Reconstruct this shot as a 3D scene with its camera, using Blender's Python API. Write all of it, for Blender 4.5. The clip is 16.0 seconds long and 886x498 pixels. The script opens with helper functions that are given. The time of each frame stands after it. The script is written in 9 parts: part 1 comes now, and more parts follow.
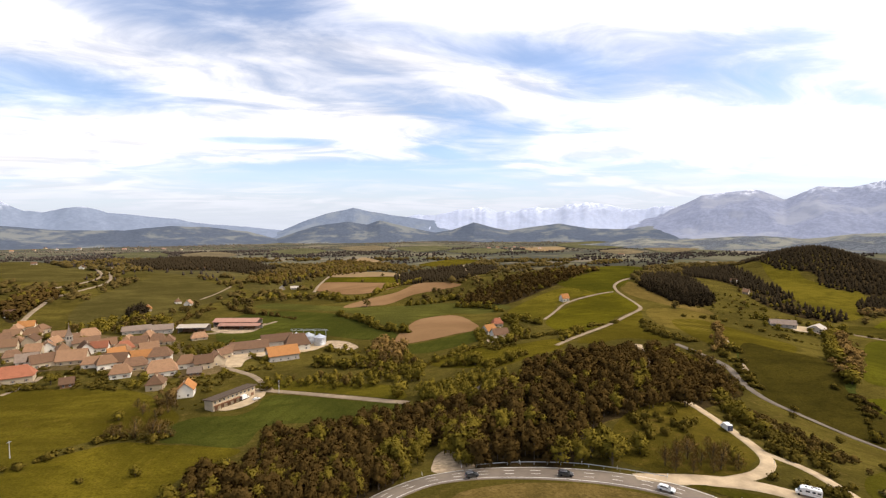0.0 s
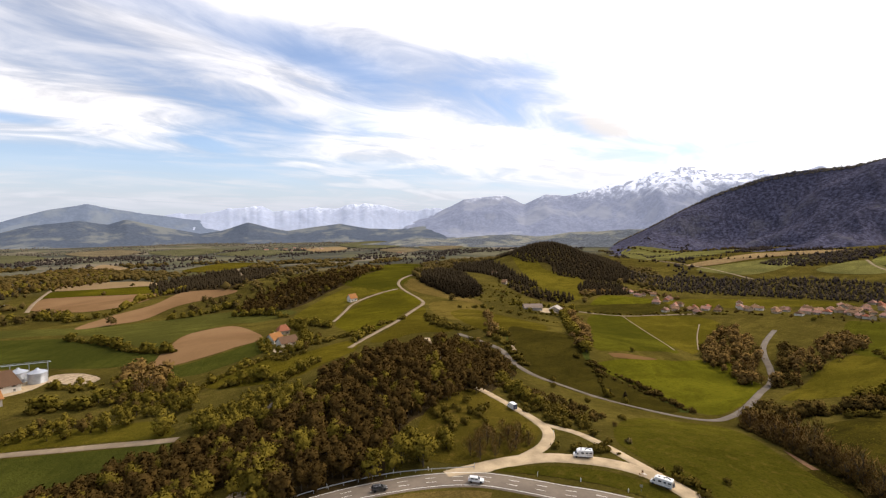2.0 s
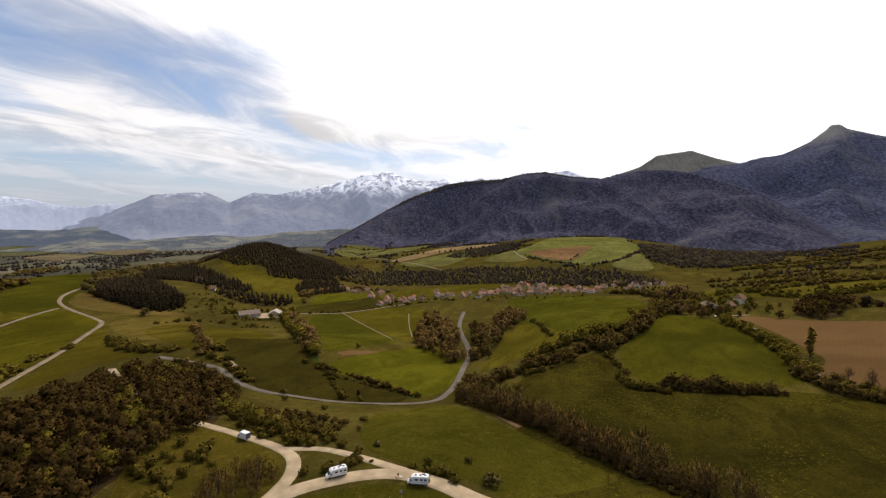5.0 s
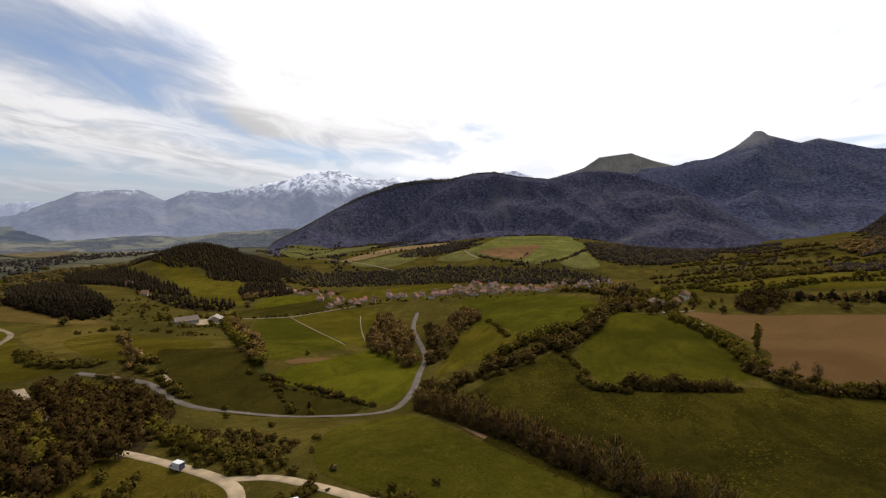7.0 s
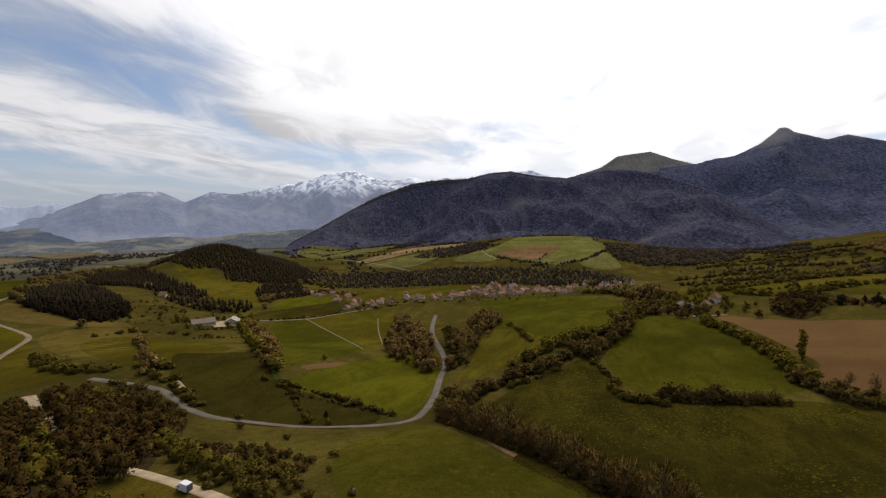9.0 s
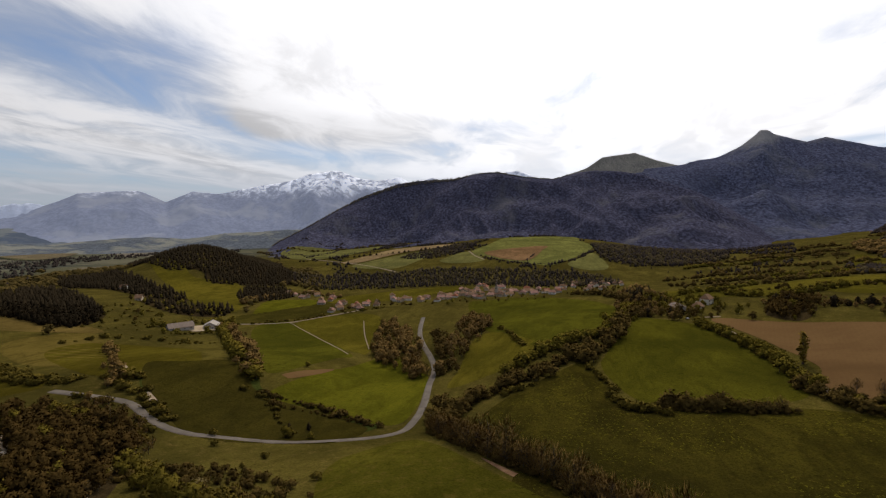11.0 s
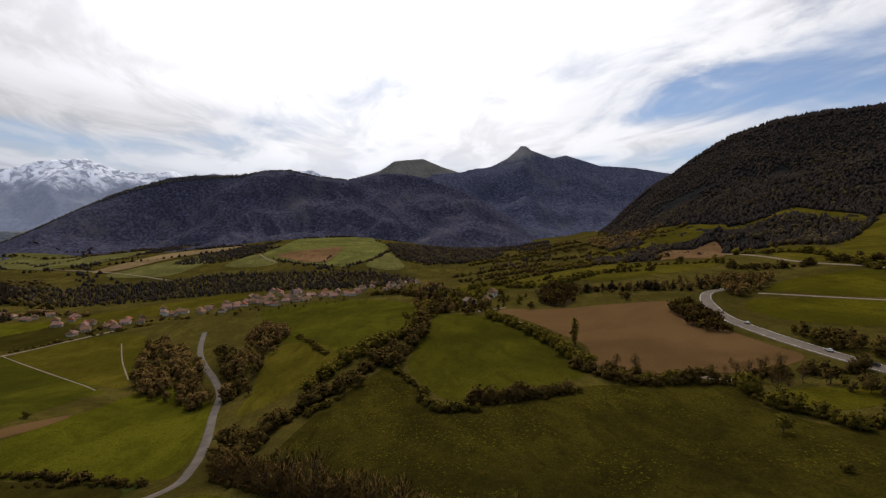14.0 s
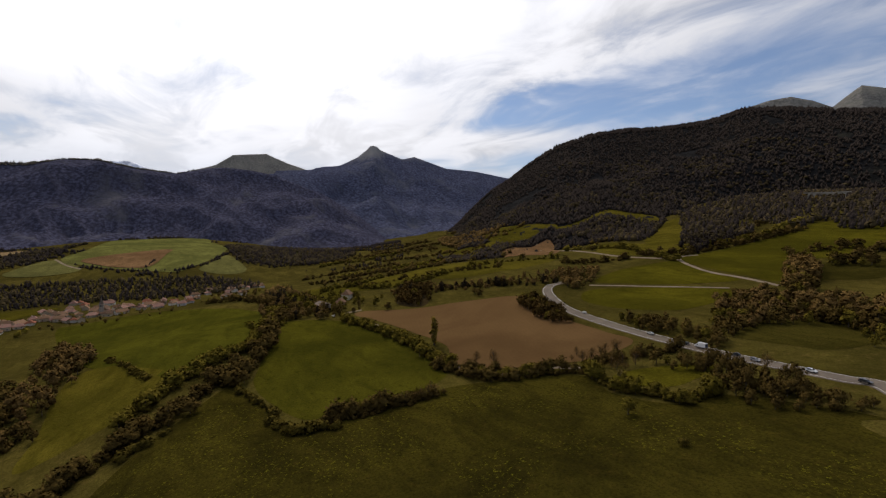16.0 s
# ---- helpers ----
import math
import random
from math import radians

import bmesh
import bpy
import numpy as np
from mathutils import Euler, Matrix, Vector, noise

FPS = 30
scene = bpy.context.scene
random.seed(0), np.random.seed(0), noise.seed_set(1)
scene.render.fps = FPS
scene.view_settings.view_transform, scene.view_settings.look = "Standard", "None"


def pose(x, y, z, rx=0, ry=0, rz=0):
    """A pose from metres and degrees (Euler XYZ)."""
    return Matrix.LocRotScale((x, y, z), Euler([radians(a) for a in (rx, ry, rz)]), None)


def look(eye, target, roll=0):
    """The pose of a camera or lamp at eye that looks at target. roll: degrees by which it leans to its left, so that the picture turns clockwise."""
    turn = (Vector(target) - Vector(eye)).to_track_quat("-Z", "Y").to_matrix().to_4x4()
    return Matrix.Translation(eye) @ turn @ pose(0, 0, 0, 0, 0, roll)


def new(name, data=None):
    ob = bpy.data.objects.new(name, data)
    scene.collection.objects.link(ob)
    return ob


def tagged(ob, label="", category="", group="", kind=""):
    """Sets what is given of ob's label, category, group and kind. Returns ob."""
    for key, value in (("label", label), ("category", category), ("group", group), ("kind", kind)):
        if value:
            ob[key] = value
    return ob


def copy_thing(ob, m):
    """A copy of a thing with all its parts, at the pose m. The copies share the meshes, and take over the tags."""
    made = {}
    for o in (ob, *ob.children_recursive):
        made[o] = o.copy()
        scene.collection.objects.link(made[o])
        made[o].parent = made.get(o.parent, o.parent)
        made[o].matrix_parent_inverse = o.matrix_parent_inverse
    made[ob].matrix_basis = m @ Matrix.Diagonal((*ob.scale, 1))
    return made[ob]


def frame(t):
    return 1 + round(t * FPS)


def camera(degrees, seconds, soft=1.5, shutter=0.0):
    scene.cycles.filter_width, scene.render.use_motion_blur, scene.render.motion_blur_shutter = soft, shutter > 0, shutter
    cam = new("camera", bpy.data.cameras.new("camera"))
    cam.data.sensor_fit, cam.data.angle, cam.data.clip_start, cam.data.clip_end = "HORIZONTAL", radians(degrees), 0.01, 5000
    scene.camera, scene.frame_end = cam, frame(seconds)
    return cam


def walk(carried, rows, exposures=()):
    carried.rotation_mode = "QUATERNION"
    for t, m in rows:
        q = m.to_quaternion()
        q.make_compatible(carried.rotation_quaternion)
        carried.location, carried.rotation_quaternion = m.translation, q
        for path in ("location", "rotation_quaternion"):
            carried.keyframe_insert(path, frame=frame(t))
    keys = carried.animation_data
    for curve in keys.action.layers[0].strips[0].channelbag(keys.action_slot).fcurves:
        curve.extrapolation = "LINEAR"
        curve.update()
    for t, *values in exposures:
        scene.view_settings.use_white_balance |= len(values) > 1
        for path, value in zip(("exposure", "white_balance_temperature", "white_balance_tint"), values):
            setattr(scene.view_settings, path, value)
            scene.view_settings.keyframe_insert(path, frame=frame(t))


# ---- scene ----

# ---- camera ----
cam = camera(86.62, 16.0, soft=1.25)
# seconds, east, north, height, tilt, lean, heading
PATH = [
    (0.0, 0.1, 0.1, 75.9, -2.95, 0.31, -9.65),
    (0.5, -0.7, 4.8, 75.6, -2.93, 0.24, -16.18),
    (1.0, -1.1, 8.7, 75.3, -2.95, 0.30, -22.52),
    (1.5, -1.2, 12.2, 75.0, -3.01, 0.30, -29.47),
    (2.0, -1.2, 15.6, 74.7, -3.03, 0.25, -35.98),
    (2.5, -0.8, 19.0, 74.4, -3.03, 0.18, -42.36),
    (3.0, -0.0, 22.3, 74.1, -3.03, 0.16, -48.67),
    (3.5, 1.1, 25.6, 73.8, -3.03, 0.21, -53.72),
    (4.0, 2.7, 28.7, 73.6, -3.06, 0.14, -58.81),
    (4.5, 4.7, 31.6, 73.4, -3.05, 0.16, -64.70),
    (5.0, 7.1, 34.2, 73.2, -3.15, 0.15, -70.18),
    (5.2, 8.1, 35.2, 73.2, -3.17, 0.14, -72.06),
    (7.3, 20.6, 43.8, 73.0, -3.25, 0.19, -76.35),
    (7.5, 21.8, 44.5, 73.0, -3.16, 0.12, -76.06),
    (8.0, 24.9, 46.2, 73.1, -3.15, 0.15, -75.41),
    (8.5, 28.0, 47.8, 73.1, -3.17, 0.24, -74.72),
    (8.7, 29.2, 48.5, 73.1, -3.20, 0.39, -74.42),
    (10.8, 42.9, 55.1, 72.8, -3.15, 0.39, -74.76),
    (11.0, 44.3, 55.7, 72.7, -3.15, 0.34, -76.13),
    (11.5, 48.1, 57.1, 72.4, -3.13, 0.31, -80.18),
    (12.0, 52.0, 58.3, 72.1, -3.14, 0.27, -84.44),
    (12.5, 56.0, 59.4, 71.8, -3.13, 0.23, -88.26),
    (13.0, 60.0, 60.3, 71.5, -3.14, 0.17, -92.10),
    (13.5, 64.0, 60.9, 71.2, -3.12, 0.18, -96.34),
    (14.0, 67.8, 61.3, 71.0, -3.11, 0.12, -100.70),
    (14.5, 71.5, 61.5, 70.9, -3.10, 0.15, -105.29),
    (15.0, 75.3, 61.4, 70.7, -3.15, 0.12, -109.56),
    (15.5, 79.4, 60.9, 70.5, -3.14, 0.10, -114.00),
    (16.0, 84.8, 60.0, 70.0, -3.13, -0.02, -118.76),
]
EXPOSURES = [(0, -0.25, 6500, 15), (2.5, -0.55, 6480, 15), (5, -0.88, 6400, 14), (8, -1.15, 6280, 13), (12, -1.33, 6200, 13), (16, -1.5, 6100, 14)]
walk(cam, [(t, pose(x, y, z, 90 + tilt, lean, turn)) for t, x, y, z, tilt, lean, turn in PATH], EXPOSURES)

# ---- world and sun ----
SUN_BEARING, SUN_ELEVATION = 96.0, 47.0


def toward(bearing, elevation=0.0):
    b, e = radians(bearing), radians(elevation)
    return Vector((math.sin(b) * math.cos(e), math.cos(b) * math.cos(e), math.sin(e)))


def link(nt, a, b):
    nt.links.new(a, b)


def node(nt, kind, **values):
    """A shader node with its inputs and attributes set; a socket as a value is linked."""
    n = nt.nodes.new(kind)
    for key, value in values.items():
        if key == "operation":
            n.operation = value
        elif key == "blend_type":
            n.blend_type = value
        elif key == "data_type":
            n.data_type = value
        elif key == "interpolation_type":
            n.interpolation_type = value
        else:
            k = int(key[1:]) if key[0] == "i" and key[1:].isdigit() else key.replace("_", " ")
            if isinstance(value, bpy.types.NodeSocket):
                nt.links.new(value, n.inputs[k])
            else:
                n.inputs[k].default_value = value
    return n


def math_node(nt, op, a, b=0.0, c=0.0):
    return node(nt, "ShaderNodeMath", operation=op, i0=a, i1=b, i2=c).outputs[0]


def smooth(nt, value, low, high, to_low=0.0, to_high=1.0):
    return node(nt, "ShaderNodeMapRange", interpolation_type="SMOOTHSTEP", Value=value, From_Min=low, From_Max=high, To_Min=to_low, To_Max=to_high).outputs[0]


def mix_colour(nt, factor, a, b, blend="MIX"):
    n = nt.nodes.new("ShaderNodeMix")
    n.data_type, n.blend_type = "RGBA", blend
    for k, value in ((0, factor), (6, a), (7, b)):
        if isinstance(value, bpy.types.NodeSocket):
            nt.links.new(value, n.inputs[k])
        elif k == 0:
            n.inputs[k].default_value = value
        else:
            n.inputs[k].default_value = (*value[:3], 1.0)
    return n.outputs[2]


def make_world():
    world = bpy.data.worlds.new("spring_sky")
    scene.world = world
    world.use_nodes = True
    nt = world.node_tree
    nt.nodes.clear()
    sky = nt.nodes.new("ShaderNodeTexSky")
    sky.sky_type, sky.sun_disc = "NISHITA", False
    sky.sun_elevation, sky.sun_rotation = radians(SUN_ELEVATION), radians(SUN_BEARING)
    sky.altitude, sky.air_density, sky.dust_density, sky.ozone_density = 800, 1.0, 0.5, 2.5
    way = nt.nodes.new("ShaderNodeTexCoord").outputs["Generated"]
    axis = node(nt, "ShaderNodeSeparateXYZ", Vector=way)
    lift = math_node(nt, "MAXIMUM", axis.outputs[2], 0.0)
    # clouds lie on a flat layer: direction over height
    drop = math_node(nt, "ADD", lift, 0.10)
    flat = node(nt, "ShaderNodeCombineXYZ", X=math_node(nt, "DIVIDE", axis.outputs[0], drop), Y=math_node(nt, "DIVIDE", axis.outputs[1], drop), Z=0.0)
    turned = node(nt, "ShaderNodeMapping", Vector=flat.outputs[0], Rotation=(0, 0, radians(CLOUD_TURN)), Scale=CLOUD_SCALE, Location=CLOUD_SHIFT)
    big = node(nt, "ShaderNodeTexNoise", Vector=turned.outputs[0], Scale=0.55, Detail=5.0, Roughness=0.50, Distortion=0.6)
    wisps = node(nt, "ShaderNodeTexNoise", Vector=turned.outputs[0], Scale=1.9, Detail=9.0, Roughness=0.60, Distortion=0.7)
    body = math_node(nt, "ADD", math_node(nt, "MULTIPLY", big.outputs[0], 0.66), math_node(nt, "MULTIPLY", wisps.outputs[0], 0.34))
    toward_sun = node(nt, "ShaderNodeVectorMath", operation="DOT_PRODUCT", i0=way, i1=tuple(toward(SUN_BEARING, SUN_ELEVATION)))
    near = math_node(nt, "MAXIMUM", toward_sun.outputs["Value"], 0.0)
    glow = math_node(nt, "POWER", near, 5.0)
    # thin cloud thickens towards the sun
    body = math_node(nt, "ADD", body, math_node(nt, "MULTIPLY", glow, 0.24))
    body = math_node(nt, "ADD", body, math_node(nt, "MULTIPLY", math_node(nt, "POWER", near, 2.0), 0.055))
    # banks and gaps of the cloud layer: east, north, reach along and across, turn, amount
    for east, north, along, across, turn, amount in CLOUD_BANKS:
        spot = node(nt, "ShaderNodeMapping", Vector=flat.outputs[0], Location=(east, north, 0), Rotation=(0, 0, radians(turn)), Scale=(along, across, 1.0))
        spot.vector_type = "TEXTURE"
        reach = node(nt, "ShaderNodeVectorMath", operation="LENGTH", i0=spot.outputs[0]).outputs["Value"]
        body = math_node(nt, "ADD", body, smooth(nt, reach, 0.25, 1.3, amount, 0.0))
    # open sky to the south, beyond a clear edge of the layer
    south = node(nt, "ShaderNodeSeparateXYZ", Vector=flat.outputs[0]).outputs[1]
    ragged = math_node(nt, "ADD", south, math_node(nt, "MULTIPLY", math_node(nt, "SUBTRACT", wisps.outputs[0], 0.5), 0.9))
    body = math_node(nt, "ADD", body, math_node(nt, "MULTIPLY", smooth(nt, ragged, -1.95, -1.45, -0.125, 0.0), smooth(nt, south, -3.6, -2.5, 0.55, 1.0)))
    cover = smooth(nt, body, 0.365, 0.625, 0.10, 1.0)
    low_haze = smooth(nt, lift, 0.0, 0.17, 0.92, 0.0)
    shade = math_node(nt, "MULTIPLY", smooth(nt, wisps.outputs[0], 0.36, 0.60, 0.66, 1.0), smooth(nt, big.outputs[0], 0.36, 0.56, 0.74, 1.0))
    bright = math_node(nt, "ADD", math_node(nt, "MULTIPLY", shade, CLOUD_LIGHT), math_node(nt, "MULTIPLY", glow, GLOW_LIGHT))
    cloud = node(nt, "ShaderNodeVectorMath", operation="SCALE", i0=(1.0, 0.985, 0.955))
    link(nt, bright, cloud.inputs["Scale"])
    blue = node(nt, "ShaderNodeVectorMath", operation="SCALE", i0=sky.outputs[0])
    blue.inputs["Scale"].default_value = SKY_LIGHT
    colour = mix_colour(nt, cover, blue.outputs[0], cloud.outputs[0])
    veil = node(nt, "ShaderNodeVectorMath", operation="SCALE", i0=HAZE)
    link(nt, math_node(nt, "ADD", 1.0, math_node(nt, "MULTIPLY", glow, GLOW_LIGHT)), veil.inputs["Scale"])
    colour = mix_colour(nt, low_haze, colour, veil.outputs[0])
    back = node(nt, "ShaderNodeBackground", Color=colour, Strength=1.0)
    out = nt.nodes.new("ShaderNodeOutputWorld")
    link(nt, back.outputs[0], out.inputs[0])


CLOUD_TURN, CLOUD_SCALE, CLOUD_SHIFT = -14.0, (0.60, 1.0, 1.0), (3.1, 1.7, 0.0)
CLOUD_BANKS = [
    (-0.1, 2.75, 1.3, 0.75, 10, 0.035), (-1.65, 2.55, 0.8, 0.40, 20, -0.15), (-0.75, 3.65, 0.65, 0.16, 5, -0.16), (0.52, 2.03, 0.75, 0.20, 14, -0.14),
    (0.67, 3.9, 0.3, 0.15, 40, -0.12), (1.40, 2.70, 0.95, 0.28, 60, -0.06), (1.50, 1.30, 0.5, 0.28, 30, -0.09), (1.77, 2.80, 0.26, 0.10, 20, 0.2), (2.8, 1.9, 0.40, 0.2, 20, 0.16), (-0.7, 1.70, 0.8, 0.35, 10, -0.10), (3.05, 1.45, 1.0, 0.75, -25, 0.13), (2.9, -2.25, 0.75, 0.5, 45, 0.09), (3.4, -1.1, 0.9, 0.7, 0, 0.06),
]
CLOUD_LIGHT, GLOW_LIGHT, SKY_LIGHT, HAZE = 1.75, 4.0, 0.225, (0.82, 0.91, 1.02)
make_world()

sun_data = bpy.data.lights.new("sun", "SUN")
sun_data.energy, sun_data.angle, sun_data.color = 2.9, radians(1.0), (1.0, 0.87, 0.68)
sun = new("sun", sun_data)
sun.matrix_world = look(toward(SUN_BEARING, SUN_ELEVATION) * 900, (0, 0, 0))

# ---- materials ----
def material(name, roughness=0.9):
    m = bpy.data.materials.new(name)
    m.use_nodes = True
    nt = m.node_tree
    b = nt.nodes["Principled BSDF"]
    b.inputs["Roughness"].default_value = roughness
    b.inputs["Specular IOR Level"].default_value = 0.0 if roughness >= 0.95 else 0.06
    return m, nt, b


def place_of(nt):
    return nt.nodes.new("ShaderNodeNewGeometry").outputs["Position"]


def grain(nt, vector, scale, detail=5.0, rough=0.6, distortion=0.0):
    return node(nt, "ShaderNodeTexNoise", Vector=vector, Scale=scale, Detail=detail, Roughness=rough, Distortion=distortion).outputs[0]


def bumped(nt, b, height, strength, distance):
    n = node(nt, "ShaderNodeBump", Height=height, Strength=strength, Distance=distance)
    link(nt, n.outputs[0], b.inputs["Normal"])


TURF_TONE, LEAF_TONE = (0.975, 0.855, 0.66), (1.58, 1.29, 0.95)


def turf(name, dark, light, dry, dryness=0.35, rows=None, fleck=None):
    """Grass or crop: greens in broad and middling drifts, dry tufts, fine blades; rows: direction in degrees of drill lines."""
    m, nt, b = material(name, 0.95)
    dark, light, dry = (tuple(v * k + add for v, k, add in zip(q, TURF_TONE, (0.0, 0.0, 0.003))) for q in (dark, light, dry))
    p = place_of(nt)
    broad = grain(nt, p, 0.011, 4.0, 0.6, 0.5)
    long_way = node(nt, "ShaderNodeMapping", Vector=p, Rotation=(0, 0, radians(35)), Scale=(0.35, 1.0, 1.0))
    drift = grain(nt, long_way.outputs[0], 0.06, 5.0, 0.65, 0.6)
    tuft = grain(nt, p, 0.22, 6.0, 0.72)
    blade = grain(nt, p, 1.1, 4.0, 0.7)
    c = mix_colour(nt, smooth(nt, broad, 0.34, 0.66), tuple(v * 0.80 for v in dark), tuple(v * 1.12 for v in light))
    c = mix_colour(nt, smooth(nt, drift, 0.40, 0.70, 0.0, 0.8), c, tuple(v * 0.72 for v in dark))
    c = mix_colour(nt, smooth(nt, tuft, 0.50, 0.74, 0.0, dryness), c, dry)
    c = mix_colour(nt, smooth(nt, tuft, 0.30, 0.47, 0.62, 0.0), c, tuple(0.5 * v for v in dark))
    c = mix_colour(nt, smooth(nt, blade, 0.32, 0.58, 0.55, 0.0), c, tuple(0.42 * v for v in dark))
    c = mix_colour(nt, smooth(nt, blade, 0.58, 0.78, 0.0, 0.45), c, tuple(1.35 * v for v in light))
    if rows is not None:
        turned = node(nt, "ShaderNodeMapping", Vector=p, Rotation=(0, 0, radians(rows)))
        wave = node(nt, "ShaderNodeTexWave", Vector=turned.outputs[0], Scale=0.028, Distortion=1.2, Detail=2.0, Detail_Scale=0.4)
        c = mix_colour(nt, smooth(nt, wave.outputs["Fac"], 0.72, 1.0, 0.0, 0.28), c, tuple(0.6 * v for v in dark))
    if fleck is not None:
        dots = grain(nt, p, 0.75, 3.0, 0.75)
        where = smooth(nt, grain(nt, p, 0.02, 2.0), 0.45, 0.62)
        c = mix_colour(nt, math_node(nt, "MULTIPLY", smooth(nt, dots, 0.56, 0.7, 0.0, 0.7), where), c, fleck)
    link(nt, c, b.inputs["Base Color"])
    bumped(nt, b, math_node(nt, "ADD", tuft, math_node(nt, "MULTIPLY", blade, 0.4)), 0.8, 1.0)
    return m


def soil(name, dark, light, rows=0.0):
    """Ploughed earth with fine furrows."""
    m, nt, b = material(name, 1.0)
    p = place_of(nt)
    broad = grain(nt, p, 0.011, 4.0, 0.55, 0.6)
    clod = grain(nt, p, 0.7, 6.0, 0.75)
    turned = node(nt, "ShaderNodeMapping", Vector=p, Rotation=(0, 0, radians(rows)))
    wave = node(nt, "ShaderNodeTexWave", Vector=turned.outputs[0], Scale=0.11, Distortion=0.8, Detail=2.0)
    c = mix_colour(nt, smooth(nt, broad, 0.3, 0.7), dark, light)
    c = mix_colour(nt, smooth(nt, wave.outputs["Fac"], 0.3, 0.9, 0.0, 0.05), c, tuple(0.7 * v for v in dark))
    c = mix_colour(nt, smooth(nt, clod, 0.25, 0.6, 0.3, 0.0), c, tuple(0.6 * v for v in dark))
    link(nt, c, b.inputs["Base Color"])
    bumped(nt, b, math_node(nt, "ADD", clod, math_node(nt, "MULTIPLY", wave.outputs["Fac"], 0.06)), 0.4, 0.4)
    return m


def plain(name, colour, roughness=0.8, vary=0.18, scale=0.8, metal=0.0, grime=None):
    """A painted, cast or sawn surface: tone drifts, streaks and a little relief."""
    m, nt, b = material(name, roughness)
    p = place_of(nt)
    a = grain(nt, p, scale, 5.0, 0.6)
    f = grain(nt, p, scale * 9, 4.0, 0.65)
    c = mix_colour(nt, smooth(nt, a, 0.3, 0.7), tuple(v * (1 - vary) for v in colour), tuple(min(1, v * (1 + vary)) for v in colour))
    c = mix_colour(nt, smooth(nt, f, 0.35, 0.8, 0.0, 0.35), c, grime or tuple(v * 0.6 for v in colour))
    link(nt, c, b.inputs["Base Color"])
    b.inputs["Metallic"].default_value = metal
    bumped(nt, b, f, 0.25, 0.05)
    return m


def leafage(name, dark, light, tip, patch=0.035, mottle=0.4, lively=1.0):
    """Foliage: every clump takes its own tone, with mottled light tips."""
    m, nt, b = material(name, 0.85)
    dark, light, tip = (tuple(v * k for v, k in zip(q, LEAF_TONE)) for q in (dark, light, tip))
    p = place_of(nt)
    g = nt.nodes.new("ShaderNodeNewGeometry")
    one = g.outputs["Random Per Island"]
    o = nt.nodes.new("ShaderNodeObjectInfo").outputs["Random"]
    speck = grain(nt, p, 1.3, 4.0, 0.7)
    drift = grain(nt, p, patch, 3.0, 0.6)
    k = math_node(nt, "ADD", math_node(nt, "MULTIPLY", one, 0.36 * lively), math_node(nt, "MULTIPLY", o, 0.30))
    k = math_node(nt, "ADD", k, math_node(nt, "MULTIPLY", drift, mottle))
    c = mix_colour(nt, smooth(nt, k, 0.2, 0.5 + mottle), dark, light)
    c = mix_colour(nt, smooth(nt, speck, 0.5, 0.75, 0.0, 0.55 * lively), c, tip)
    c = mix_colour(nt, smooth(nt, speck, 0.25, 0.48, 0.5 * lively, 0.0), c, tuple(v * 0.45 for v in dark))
    link(nt, c, b.inputs["Base Color"])
    b.inputs["Specular IOR Level"].default_value = 0.0
    bumped(nt, b, speck, 0.6, 0.5)
    return m


